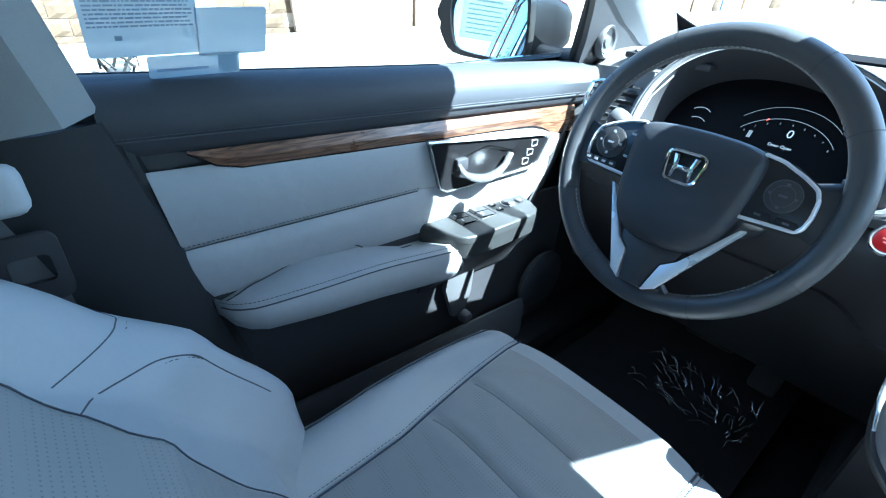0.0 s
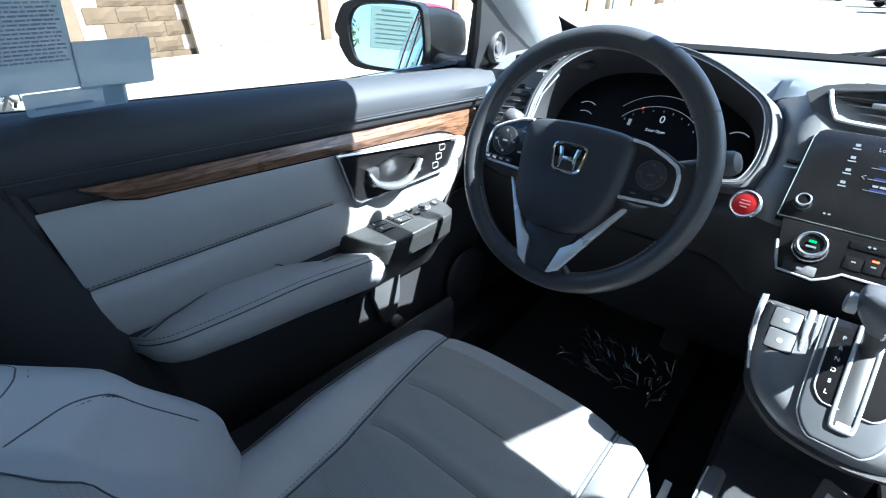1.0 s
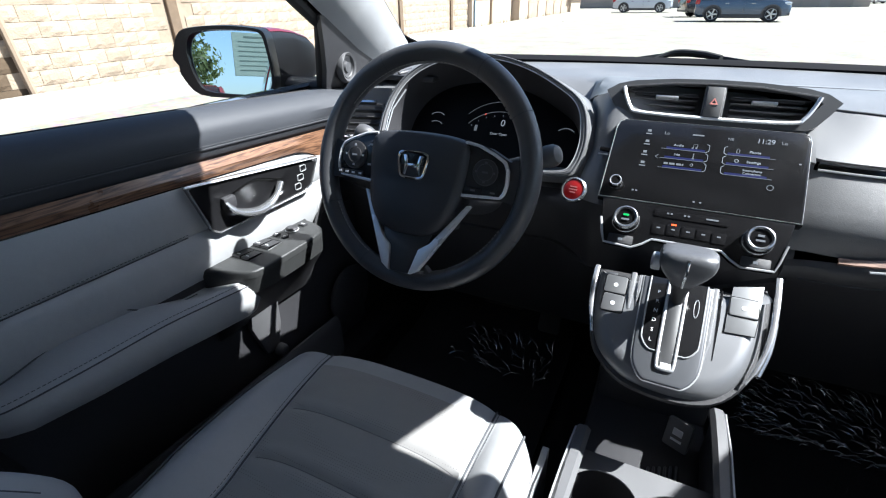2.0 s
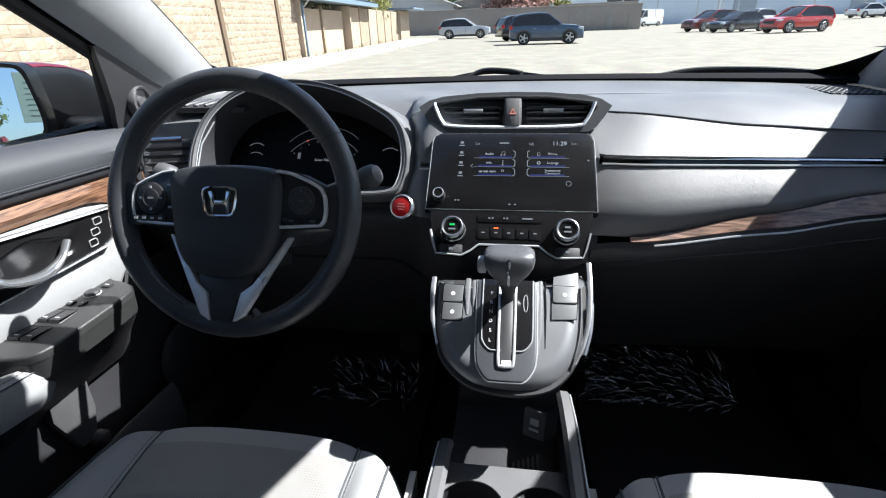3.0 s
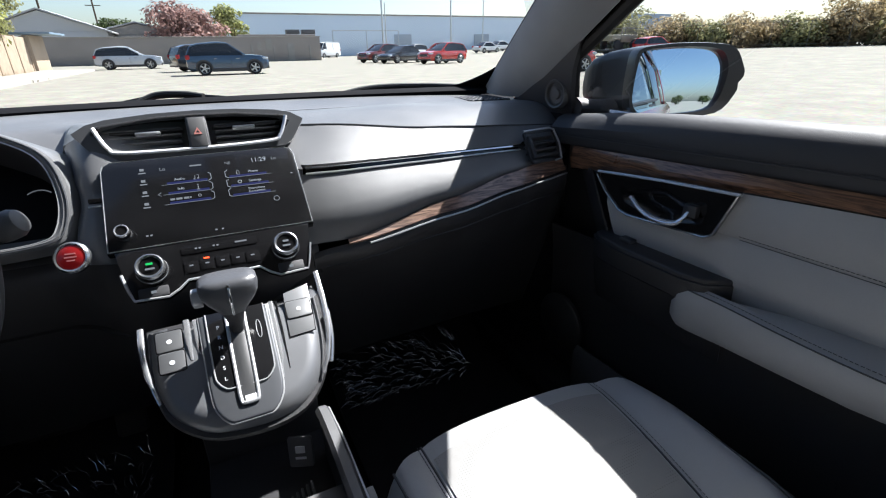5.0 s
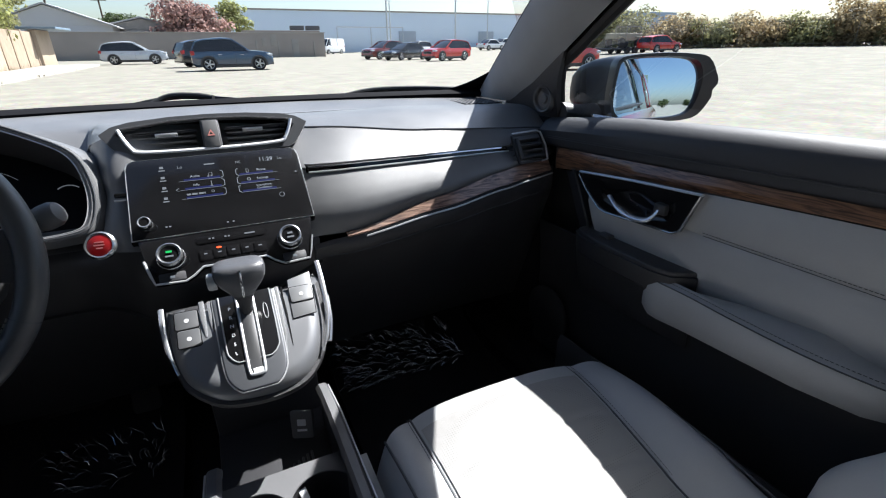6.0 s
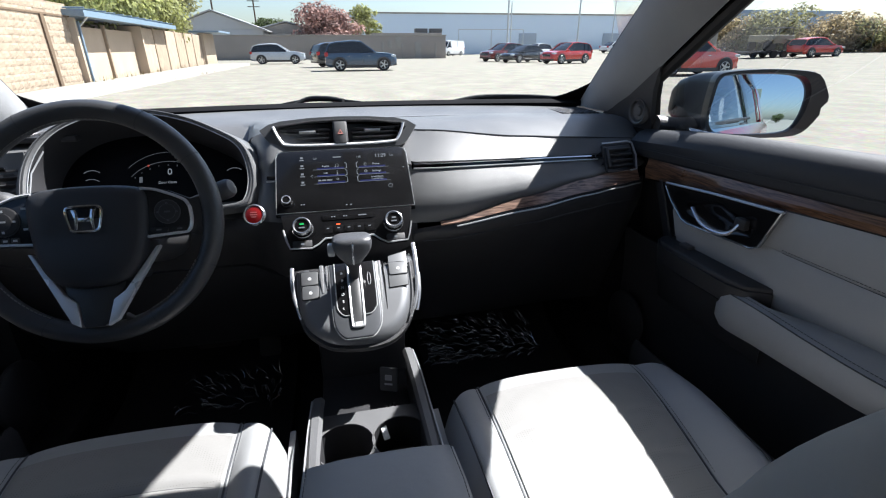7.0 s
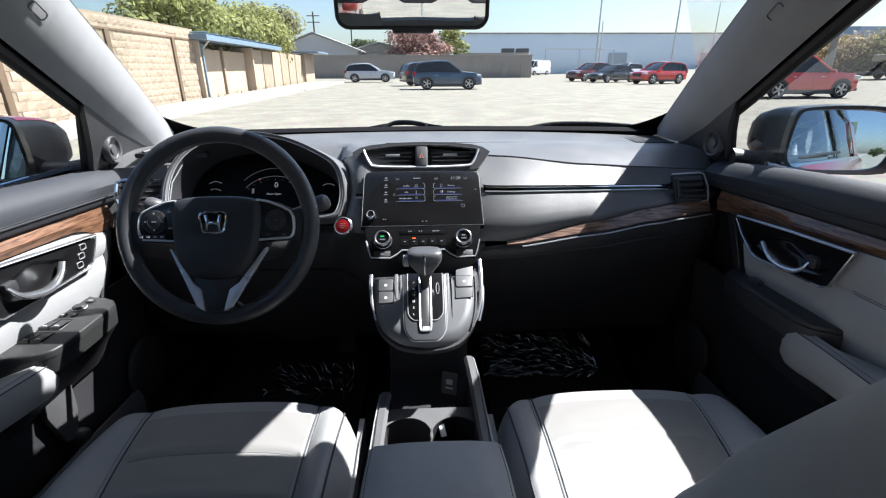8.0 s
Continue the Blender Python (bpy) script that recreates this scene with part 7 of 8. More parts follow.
STUCCO = shader("beige_stucco", (0.44, 0.35, 0.265), 0.95, grain=30, bump=0.4, vary=0.1, blotch=1.0, spec=0.1)
PALE_WALL = shader("pale_blue_wall", (0.70, 0.78, 0.86), 0.85, grain=8, vary=0.05, blotch=0.05, spec=0.2)
BLUE_METAL = shader("blue_grey_sheet_metal", (0.16, 0.22, 0.28), 0.45, grain=20, spec=0.4)

gx = [-2500, -60, -8, 20, 26, 32, 38, 44, 50, 56, 60, 2500]
ground = tagged(link("ground", loft([[(x, y, 0.9 * (lambda t: t * t * (3 - 2 * t))(min(1.0, max(0.0, (x - 20) / 40)))) for x in gx] for y in (-2500, -60, 0, 60, 2500)]), ASPHALT), "sunlit worn asphalt car park", "ground", kind="structure")


def wall_x(y):
    return -8.15 - 0.042 * y


# block wall along the car park
WALL_YS = (-14.0, 20.0)
wall = thing("wall_west", (0, 0, 0), "tan split-face block wall with dark strips for shadows between bays", "wall", kind="structure")
part("core", loft([[(wall_x(y) - 0.012, y, 0), (wall_x(y) - 0.012, y, 2.72), (wall_x(y) - 0.22, y, 2.72), (wall_x(y) - 0.22, y, 0)] for y in WALL_YS], ring=True, caps=True), MORTAR, wall)
bay_step_ys = [-11.4, -7.2, -3.0, 1.2, 5.4, 9.6, 13.8, 18.0]
# Dark strips give the narrow shadows where the bays step.
for y in bay_step_ys:
    part("pilaster", box((wall_x(y) + 0.005, y, 1.16), (0.10, 0.20, 2.32), 0.012, 1), JOINT_SHADOW, wall, "bay step's narrow shadow, as a dark brown strip")
# A dark strip gives the shadow of the overhanging top courses.
part("band_shadow", loft([[(wall_x(y) + 0.030, y, 2.30), (wall_x(y) + 0.030, y, 2.355), (wall_x(y) - 0.05, y, 2.355), (wall_x(y) - 0.05, y, 2.30)] for y in WALL_YS], ring=True, caps=True), JOINT_SHADOW, wall, "shadow of the top courses, as a dark strip")


def block_mesh(seed):
    r = random.Random(seed)
    bm = bmesh.new()
    rows = []
    for i, yy in enumerate((-0.1995, -0.1, 0, 0.1, 0.1995)):
        rows.append([((0.0 if (i in (0, 4) or j in (0, 3)) else 0.010 + r.uniform(-0.010, 0.014)), yy, zz) for j, zz in enumerate((-0.0995, -0.04, 0.04, 0.0995))])
    return loft(rows, bm)


shapes = []
for k in range(6):
    bm = block_mesh(k)
    bmesh.ops.recalc_face_normals(bm, faces=bm.faces[:])
    me = bpy.data.meshes.new("block")
    bm.to_mesh(me)
    bm.free()
    me.materials.append(BLOCK)
    shapes.append(me)
rest = {BLOCK: ([], []), SHADED_BLOCK: ([], [])}
count = 0
rw = random.Random(2)
turn = math.atan(0.042)
for j in range(13):
    z = 0.10 + 0.205 * j
    y = WALL_YS[0] + (0.2 if j % 2 else 0.0)
    while y < WALL_YS[1] - 0.2:
        if z > 2.36 or all(abs(y - p) > 0.27 for p in bay_step_ys):
            me = rw.choice(shapes)
            m = Matrix.Translation((wall_x(y), y, z)) @ Matrix.Rotation(turn, 4, "Z")
            near = 3.5 < y < 12.5
            if near and count < 300:
                ob = new("block", me)
                ob.parent = wall
                ob.matrix_world = m
                count += 1
            else:
                rest_v, rest_f = rest[BLOCK if y > 2.7 else SHADED_BLOCK]
                k0 = len(rest_v)
                rest_v += [m @ v.co for v in me.vertices]
                rest_f += [[k0 + i for i in p.vertices] for p in me.polygons]
        y += 0.405
for mat, (vs, fs) in rest.items():
    me = bpy.data.meshes.new("blockwork")
    me.from_pydata(vs, [], fs)
    me.materials.append(mat)
    rest_ob = new("blockwork", me)
    rest_ob.parent = wall
    tagged(rest_ob, kind="stuff")
part("leaning_post", tube([(wall_x(2.75) + 0.10, 2.80, 0), (wall_x(2.75) + 0.10, 2.62, 2.6)], 0.05, 8), PILASTER, wall, "thin brown post")


def ground_z(x):
    t = min(1.0, max(0.0, (x - 20) / 40))
    return 0.9 * t * t * (3 - 2 * t)


# blockwork coloured dark brown for shade further back along the wall, and a kerb with a strip of pale concrete
kerb = tagged(link("pavement", loft([[(wall_x(y) + 0.2, y, 0.14), (-6.9, y, 0.14), (-6.75, y, 0.13), (-6.72, y, 0.0)] for y in (-20, 0, 20, 44)]), CONCRETE), "pale concrete strip with a kerb along the wall", "pavement", kind="structure")
rng = random.Random(11)
WEED = shader("dry_grass", (0.20, 0.16, 0.07), 0.9, vary=0.3, spec=0.1)
weeds = bmesh.new()
for k in range(90):
    y = rng.choice([rng.uniform(17, 40), rng.uniform(19, 30)])
    near_wall = rng.random() < 0.75
    x = (wall_x(y) + 0.3 if near_wall else -6.75) + rng.uniform(-0.2, 0.2)
    for j in range(5):
        a, hgt = rng.uniform(0, 6.28), rng.uniform(0.05, 0.35 if near_wall else 0.12)
        d = Vector((math.cos(a), math.sin(a), 0)) * 0.35 * hgt
        b = Vector((x, y, 0.02))
        w = Vector((-d.y, d.x, 0)).normalized() * 0.010
        loft([[b - w, b + w], [b + d + Vector((0, 0, hgt)) - w * 0.2, b + d + Vector((0, 0, hgt)) + w * 0.2]], weeds)
tagged(link("weeds", weeds, WEED, 0), "dry weeds along the kerb and wall", "weeds", kind="stuff")

# open shelter with a blue metal roof, set into the wall
shelter = thing("shelter", (-9.3, 19.9, 0), "open shelter with a blue sheet-metal roof and beige walls", "shelter")


def at_shelter(x, y, z):
    return (wall_x(19.9 + y) - wall_x(19.9) + x, y, z)


part("back_wall", loft([[at_shelter(-1.0, y, 0), at_shelter(-1.0, y, 2.3), at_shelter(-1.2, y, 2.3), at_shelter(-1.2, y, 0)] for y in (0, 7.6)], ring=True, caps=True), STUCCO, shelter)
for y in (0.05, 7.5):
    part("end_wall", box(at_shelter(-0.3, y, 1.15), (1.6, 0.15, 2.3), 0.01), STUCCO, shelter)
part("front_panel", loft([[at_shelter(0.05, y, 0), at_shelter(0.05, y, 2.05), at_shelter(-0.02, y, 2.05), at_shelter(-0.02, y, 0)] for y in (0.6, 7.4)], ring=True, caps=True), STUCCO, shelter, "beige front panel in shade")
part("post", box(at_shelter(0.5, 0.25, 1.1), (0.10, 0.10, 2.2), 0.01), BLUE_METAL, shelter)
part("post", box(at_shelter(0.1, 3.7, 1.1), (0.12, 0.12, 2.2), 0.01), PILASTER, shelter)
part("roof", loft([[at_shelter(1.0, y, 2.32), at_shelter(1.0, y, 2.52), at_shelter(-1.2, y, 2.62), at_shelter(-1.2, y, 2.42)] for y in (-0.35, 12.5)], ring=True, caps=True), BLUE_METAL, shelter, "blue sheet-metal roof")
for k in range(13):
    part("roof_rib", box(at_shelter(-0.1, -0.2 + k, 2.60), (2.2, 0.04, 0.05), 0.01, 1), BLUE_METAL, shelter)
part("brace", tube([at_shelter(0.9, 0.2, 2.35), at_shelter(0.45, 0.4, 2.0), at_shelter(0.2, 0.5, 0.6)], 0.035, 6), SILVER, shelter)

# the wall goes on behind, in bays between pilasters
far_wall = thing("wall_far_west", (0, 0, 0), "beige panel wall in bays, going on behind the shelter", "wall", kind="structure")
bays = [27.6, 29.9, 32.2, 34.6, 37.0, 39.6, 42.4]
for a, b in zip(bays, bays[1:]):
    part("bay", loft([[(wall_x(y) + 0.02, y, 0.1), (wall_x(y) + 0.02, y, 2.25), (wall_x(y) - 0.2, y, 2.25), (wall_x(y) - 0.2, y, 0.1)] for y in (a + 0.09, b - 0.09)], ring=True, caps=True), BLOCK, far_wall)
for y in bays:
    part("pilaster", box((wall_x(y) - 0.085, y, 1.15), (0.3, 0.20, 2.35), 0.01, 1), PILASTER, far_wall)
part("gate_hut", box((wall_x(44.5) + 0.1, 44.5, 1.2), (0.4, 3.6, 2.4), 0.02), STUCCO, far_wall)
part("hut_roof", box((wall_x(44.5) + 0.5, 44.5, 2.5), (2.2, 4.6, 0.14), 0.02), BLUE_METAL, far_wall)

# wall across the far end, with boxes and doors on it
back = thing("wall_north", (0, 64.0, 0), "brown-grey stucco wall across the far end", "wall", kind="structure")
part("face", box((-0.2, 0.2, 1.35), (29.5, 0.4, 2.7), 0.02), shader("brown_grey_stucco", (0.30, 0.265, 0.235), 0.95, grain=20, blotch=0.4), back)
part("coping", box((-0.2, 0.2, 2.75), (29.7, 0.6, 0.10), 0.02), CONCRETE, back)
part("upper_block", box((9.6, 1.2, 1.5), (9.0, 2.0, 3.0), 0.02), shader("grey_stucco", (0.29, 0.25, 0.215), 0.95, grain=20), back)
for x, w, z, hh in ((7.3, 0.5, 1.7, 0.9), (8.4, 0.7, 1.9, 1.3), (6.4, 0.25, 1.0, 2.0), (10.9, 0.8, 1.0, 2.0), (8.9, 0.15, 0.9, 1.8), (13.2, 0.2, 0.9, 1.8)):
    part("meter_box", box((x, 0.1, z), (w, 0.3, hh), 0.02), CONCRETE, back, "pale grey box on the wall")
for x in (11.5, 13.4):
    part("roof_unit", box((x, 1.0, 3.3), (1.6, 1.0, 0.5), 0.03), PLASTIC_GREY, back)

# long pale building behind, and houses
hall = thing("warehouse", (50, 95, 0), "long pale blue warehouse with a flat roof", "building")
part("wall", box((-7, 3, 3.5), (78, 6, 7.2), 0.05), PALE_WALL, hall)
part("parapet", box((-7, 3, 7.2), (78.4, 6.4, 0.25), 0.05), CONCRETE, hall)
part("wall_tall", box((42, 3, 4.2), (40, 6.5, 8.4), 0.05), shader("blue_wall", (0.30, 0.38, 0.48), 0.85, vary=0.06, blotch=0.05), hall)
for k, x in enumerate((-32, -12, 6, 21)):
    part("loading_door", box((x, -0.05, 1.9), (3.6, 0.2, 3.8), 0.03), shader("pale_grey_door", (0.42, 0.46, 0.50), 0.7) if k == 0 else bpy.data.materials["pale_grey_door"], hall)
part("gantry", box((-22, -8, 4.2), (12, 0.15, 0.15), 0.02), SILVER, hall)
for x in (-28, -22, -16):
    part("gantry_post", box((x, -8, 2.1), (0.15, 0.15, 4.2), 0.02), SILVER, hall)


def house(x, y, w, hgt, peak, wall_mat, roof_mat, label):
    hs = thing("house", (x, y, 0), label, "house", "houses")
    part("wall", box((0, 0, hgt / 2), (w, 7, hgt), 0.03), wall_mat, hs)
    part("roof", solid(loft([[(-w / 2 - 0.6, yy, hgt - 0.1), (0, yy * 0.9, peak), (w / 2 + 0.6, yy, hgt - 0.1)] for yy in (-4.2, 4.2)]), 0.15), roof_mat, hs, "grey shingle roof")
    part("gable", loft([[(-w / 2, yy, hgt - 0.05), (0, yy, peak - 0.25), (w / 2, yy, hgt - 0.05)] for yy in (-3.5, 3.5)], ring=True, caps=True), wall_mat, hs)
    for k in (-0.25, 0.2):
        wd = part("window", box((k * w, -3.52, hgt * 0.62), (1.3, 0.1, 1.0), 0.02), PIANO, hs)
        part("window_frame", frame_ring([(-0.72, -0.56), (0.72, -0.56), (0.72, 0.56), (-0.72, 0.56)], [(-0.62, -0.46), (0.62, -0.46), (0.62, 0.46), (-0.62, 0.46)], 0.08, basis((k * w, -3.55, hgt * 0.62), (1, 0, 0), (0, 0, 1))), CONCRETE, wd)
    return hs


SIDING = shader("pale_siding", (0.50, 0.50, 0.50), 0.85, grain=8, vary=0.06, spec=0.2)
SHINGLE = shader("grey_shingle", (0.40, 0.40, 0.40), 0.95, grain=6, vary=0.15, spec=0.1)
house(-14.5, 74, 12, 3.6, 5.9, SIDING, SHINGLE, "low pale grey house with a grey gable roof")
house(-6.0, 80, 12, 3.4, 4.9, CONCRETE, SHINGLE, "low pale house behind the wall")


# ---- trees and bushes ----
def foliage(name, base, spec=0.25):
    m = shader(name, base, 0.6, grain=2, vary=0.35, blotch=0.8, spec=spec)
    n, l = m.node_tree.nodes, m.node_tree.links
    isl = n.new("ShaderNodeNewGeometry")
    mr = n.new("ShaderNodeMapRange")
    mr.inputs["To Min"].default_value, mr.inputs["To Max"].default_value = 0.55, 1.5
    l.new(isl.outputs["Random Per Island"], mr.inputs["Value"])
    mx = n.new("ShaderNodeMix")
    mx.data_type, mx.blend_type = "RGBA", "MULTIPLY"
    mx.inputs["Factor"].default_value = 1.0
    l.new(n["Color Ramp"].outputs[0], mx.inputs["A"])
    l.new(mr.outputs[0], mx.inputs["B"])
    l.new(mx.outputs["Result"], n["Principled BSDF"].inputs["Base Color"])
    thin = n.new("ShaderNodeBsdfTranslucent")
    l.new(mx.outputs["Result"], thin.inputs[0])
    both = n.new("ShaderNodeMixShader")
    both.inputs[0].default_value = 0.45
    l.new(n["Principled BSDF"].outputs[0], both.inputs[1])
    l.new(thin.outputs[0], both.inputs[2])
    l.new(both.outputs[0], n["Material Output"].inputs[0])
    return m


GREEN = foliage("sunlit_leaves", (0.32, 0.33, 0.12))
OLIVE = foliage("olive_leaves", (0.30, 0.29, 0.14))
PINK = foliage("pink_blossom", (0.36, 0.22, 0.19))
DRY = foliage("dry_brown_leaves", (0.42, 0.33, 0.19))
DEEP = foliage("deep_green_leaves", (0.075, 0.10, 0.035))
BARK = shader("grey_bark", (0.10, 0.075, 0.055), 0.95, grain=12, bump=0.6, spec=0.1)


def leaf_cloud(clumps, leaves, size, seed):
    """Many small tilted leaves, gathered in clumps of centre and radii."""
    r = random.Random(seed)
    vs, fs = [], []
    for c, rad in clumps:
        n = max(8, int(leaves * rad[0] * rad[2]))
        for _ in range(n):
            d = Vector((r.gauss(0, 1), r.gauss(0, 1), r.gauss(0, 1))).normalized()
            k = r.uniform(0.55, 1.08)
            p = Vector(c) + Vector((d.x * rad[0] * k, d.y * rad[1] * k, d.z * rad[2] * k))
            nrm = (d + Vector((r.uniform(-1, 1), r.uniform(-1, 1), r.uniform(-0.4, 1))) * 0.8).normalized()
            a = nrm.orthogonal().normalized()
            a = (a * math.cos(k * 40) + nrm.cross(a) * math.sin(k * 40)).normalized()
            b = nrm.cross(a)
            s = size * r.uniform(0.6, 1.4)
            i = len(vs)
            vs += [p - a * s, p + b * s * 0.5, p + a * s, p - b * s * 0.5 + nrm * s * 0.15]
            fs.append((i, i + 1, i + 2, i + 3))
    me = bpy.data.meshes.new("leaves")
    me.from_pydata(vs, [], fs)
    return me


def tree(x, y, z, w, hgt, mat, seed, label, name="tree", trunk=True, leaves=170, size=0.22, cat="tree", base=0.35):
    r = random.Random(seed)
    t = thing(name, (x, y, z), label, cat)
    clumps = []
    for _ in range(int(7 + w * 2.2)):
        a, q = r.uniform(0, 6.28), math.sqrt(r.uniform(0, 1))
        cz = hgt * (base + (0.92 - base) * r.uniform(0, 1) ** 0.8)
        lim = 1.0 - 0.55 * abs(cz / hgt - 0.6)
        rr = r.uniform(0.14, 0.27) * w
        clumps.append(((q * lim * w * 0.42 * math.cos(a), q * lim * w * 0.42 * math.sin(a), cz), (rr, rr, rr * r.uniform(0.55, 0.9))))
    me = leaf_cloud(clumps, leaves, size, seed)
    me.materials.append(mat)
    ob = new("crown", me)
    ob.parent = t
    if trunk:
        part("trunk", tube([(0, 0, 0), (0.05 * w, 0, hgt * 0.25), (0.02 * w, 0.03 * w, hgt * 0.5)], [0.05 * w, 0.035 * w, 0.02 * w], 8), BARK, t)
        for k in range(5):
            c = clumps[k][0]
            part("limb", tube([(0.03 * w, 0, hgt * 0.3), (c[0] * 0.5, c[1] * 0.5, (hgt * 0.4 + c[2]) / 2), c], [0.02 * w, 0.012 * w, 0.005 * w], 6), BARK, t)
    return t


tree(-12.5, 25.5, 0, 5.5, 5.0, GREEN, 1, "sunlit green tree rising behind the block wall", leaves=420, size=0.12)
tree(-12.2, 30.5, 0, 5.5, 4.9, GREEN, 2, "sunlit green tree rising behind the block wall", leaves=420, size=0.12)
tree(-12.6, 36.5, 0, 6.0, 5.0, GREEN, 3, "sunlit green tree rising behind the shelter", leaves=360, size=0.14)
tree(-13.5, 46, 0, 6.5, 6.0, OLIVE, 4, "olive-green tree behind the wall", leaves=260, size=0.16)
tree(-0.6, 74, 0, 8.5, 6.2, PINK, 5, "pink flowering tree behind the far wall", leaves=110, size=0.26)
tree(5.5, 78, 0, 5.5, 7.0, GREEN, 6, "green tree beside the flowering one", leaves=120, size=0.24)
tree(-8.5, 88, 0, 6.0, 5.6, DEEP, 7, "dark green tree behind the houses", leaves=100, size=0.26)
tree(-13.0, -6, 0, 8.0, 6.5, DEEP, 8, "large dark green tree behind the wall", leaves=260, size=0.16)
tree(-12.0, -13, 0, 8.0, 7.0, DEEP, 9, "large dark green tree behind the wall", leaves=220, size=0.18)
tree(-2.3, -13.6, 0, 4.0, 7.5, DEEP, 13, "tall dark green tree behind the car", leaves=1300, size=0.09, base=0.05)
tree(-3.3, -11.0, 0, 3.8, 4.6, DEEP, 12, "dark green tree close behind the car", leaves=1500, size=0.07, base=0.06)
palm = thing("palm_tree", (-15.5, 30, 0), "slim palm tree behind the wall", "tree")
part("trunk", tube([(0, 0, 0), (0.1, 0, 3.5), (0.05, 0, 7.0)], [0.2, 0.15, 0.12], 8), BARK, palm)
fr = bmesh.new()
for k in range(22):
    a, el = 2.4 * k, 0.9 - 0.09 * k
    pts = [Vector((math.cos(a) * d, math.sin(a) * d, 7.0 + d * el - 0.45 * d * d)) for d in (0, 0.4, 0.8, 1.2)]
    w = Vector((-math.sin(a), math.cos(a), 0)) * 0.16
    loft([[p - w * (1.1 - i * 0.33), p + Vector((0, 0, 0.06)), p + w * (1.1 - i * 0.33)] for i, p in enumerate(pts)], fr)
part("fronds", fr, DEEP, palm)
bush_spots = [(40, 46, 5.5, 3.6, DRY), (44, 43, 6, 4.3, OLIVE), (48, 39.5, 6, 3.6, DRY), (50.5, 36, 5, 2.8, OLIVE), (53, 32, 5, 2.4, DRY), (55, 29, 5, 2.6, OLIVE), (56.5, 25.5, 6, 4.4, DRY), (58, 22, 5, 2.6, OLIVE), (59, 18.5, 6, 3.0, GREEN), (60.5, 14.5, 6.5, 5.0, DRY), (61, 10, 6, 3.2, OLIVE), (61.5, 5, 6.5, 4.0, DRY), (62, 0, 6, 3.4, OLIVE), (62, -6, 6.5, 4.0, DRY)]
bush_spots += [((a[0] + b[0]) / 2 + 1.0, (a[1] + b[1]) / 2, 6.5, 2.7, (OLIVE, DRY)[i % 2]) for i, (a, b) in enumerate(zip(bush_spots, bush_spots[1:]))]
for k, (x, y, w, hgt, mat) in enumerate(bush_spots):
    tree(x, y, ground_z(x) - 0.3, w, hgt, mat, 30 + k, "dry tangled bush behind the wire fence", "bush", False, 170, 0.17, "bush", 0.10)
fence = thing("wire_fence", (0, 0, 0), "wire fence with thin posts before the bushes", "fence")
fpts = [(36, 47), (45, 38), (50, 30), (54, 22), (57, 14), (59, 4), (60, -8)]
for (x0, y0), (x1, y1) in zip(fpts, fpts[1:]):
    for zz in (2.25, 0.3):
        part("rail", tube([(x0, y0, ground_z(x0) + zz), (x1, y1, ground_z(x1) + zz)], 0.014, 5), PLASTIC_GREY, fence)
    for j in range(3):
        f = j / 3
        x, y = x0 + (x1 - x0) * f, y0 + (y1 - y0) * f
        part("post", tube([(x, y, ground_z(x)), (x, y, ground_z(x) + 2.3)], 0.022, 6), PLASTIC_GREY, fence)
for k, (x, y, hgt, r) in enumerate(((21.5, 60, 13, 0.12), (25.5, 70, 7.2, 0.10), (36, 70, 13, 0.14), (44, 74, 10, 0.10), (31, 36, 10, 0.28))):
    pole = thing("light_pole", (x, y, 0), "tall grey light pole in the car park", "pole", "light poles")
    part("mast", tube([(0, 0, 0), (0, 0, hgt)], [r, r * 0.7], 10), SILVER if k != 4 else CONCRETE, pole)
    part("foot", lathe([(r * 2.2, 0), (r * 2.2, 0.5), (r * 1.4, 0.55)], None, 12), CONCRETE, pole)
for x, y in ((-16.5, 82), (-12.5, 96), (-22, 70)):
    up = thing("utility_pole", (x, y, 0), "wooden utility pole with cross arms", "pole", "utility poles")
    part("mast", tube([(0, 0, 0), (0, 0, 9.5)], [0.15, 0.11], 8), BARK, up)
    for z in (8.9, 8.0):
        part("cross_arm", box((0, 0, z), (2.0, 0.12, 0.12), 0.01, 1), BARK, up)

# a small tangle of scrap on the ground beside the wall
scrap = thing("scrap_heap", (-6.45, -0.05, 0), "small tangle of dark hose and bright metal on the ground", "scrap")
part("block", box((0, -0.02, 0.07), (0.22, 0.20, 0.13), 0.03, 2), PLASTIC, scrap)
part("cylinder", tube([(0.05, -0.12, 0.14), (0.05, 0.16, 0.16)], 0.055, 12), KNOB, scrap)
for k in range(6):
    a = 1.1 * k
    part("hose", tube(spline([(0.1 * math.cos(a), 0.12 * math.sin(a), 0.05), (0.16 * math.cos(a + 0.7), 0.2 * math.sin(a + 0.7), 0.24), (0.12 * math.cos(a + 1.6), 0.18 * math.sin(a + 1.6), 0.10)], 5), 0.014, 6), RUBBER, scrap)


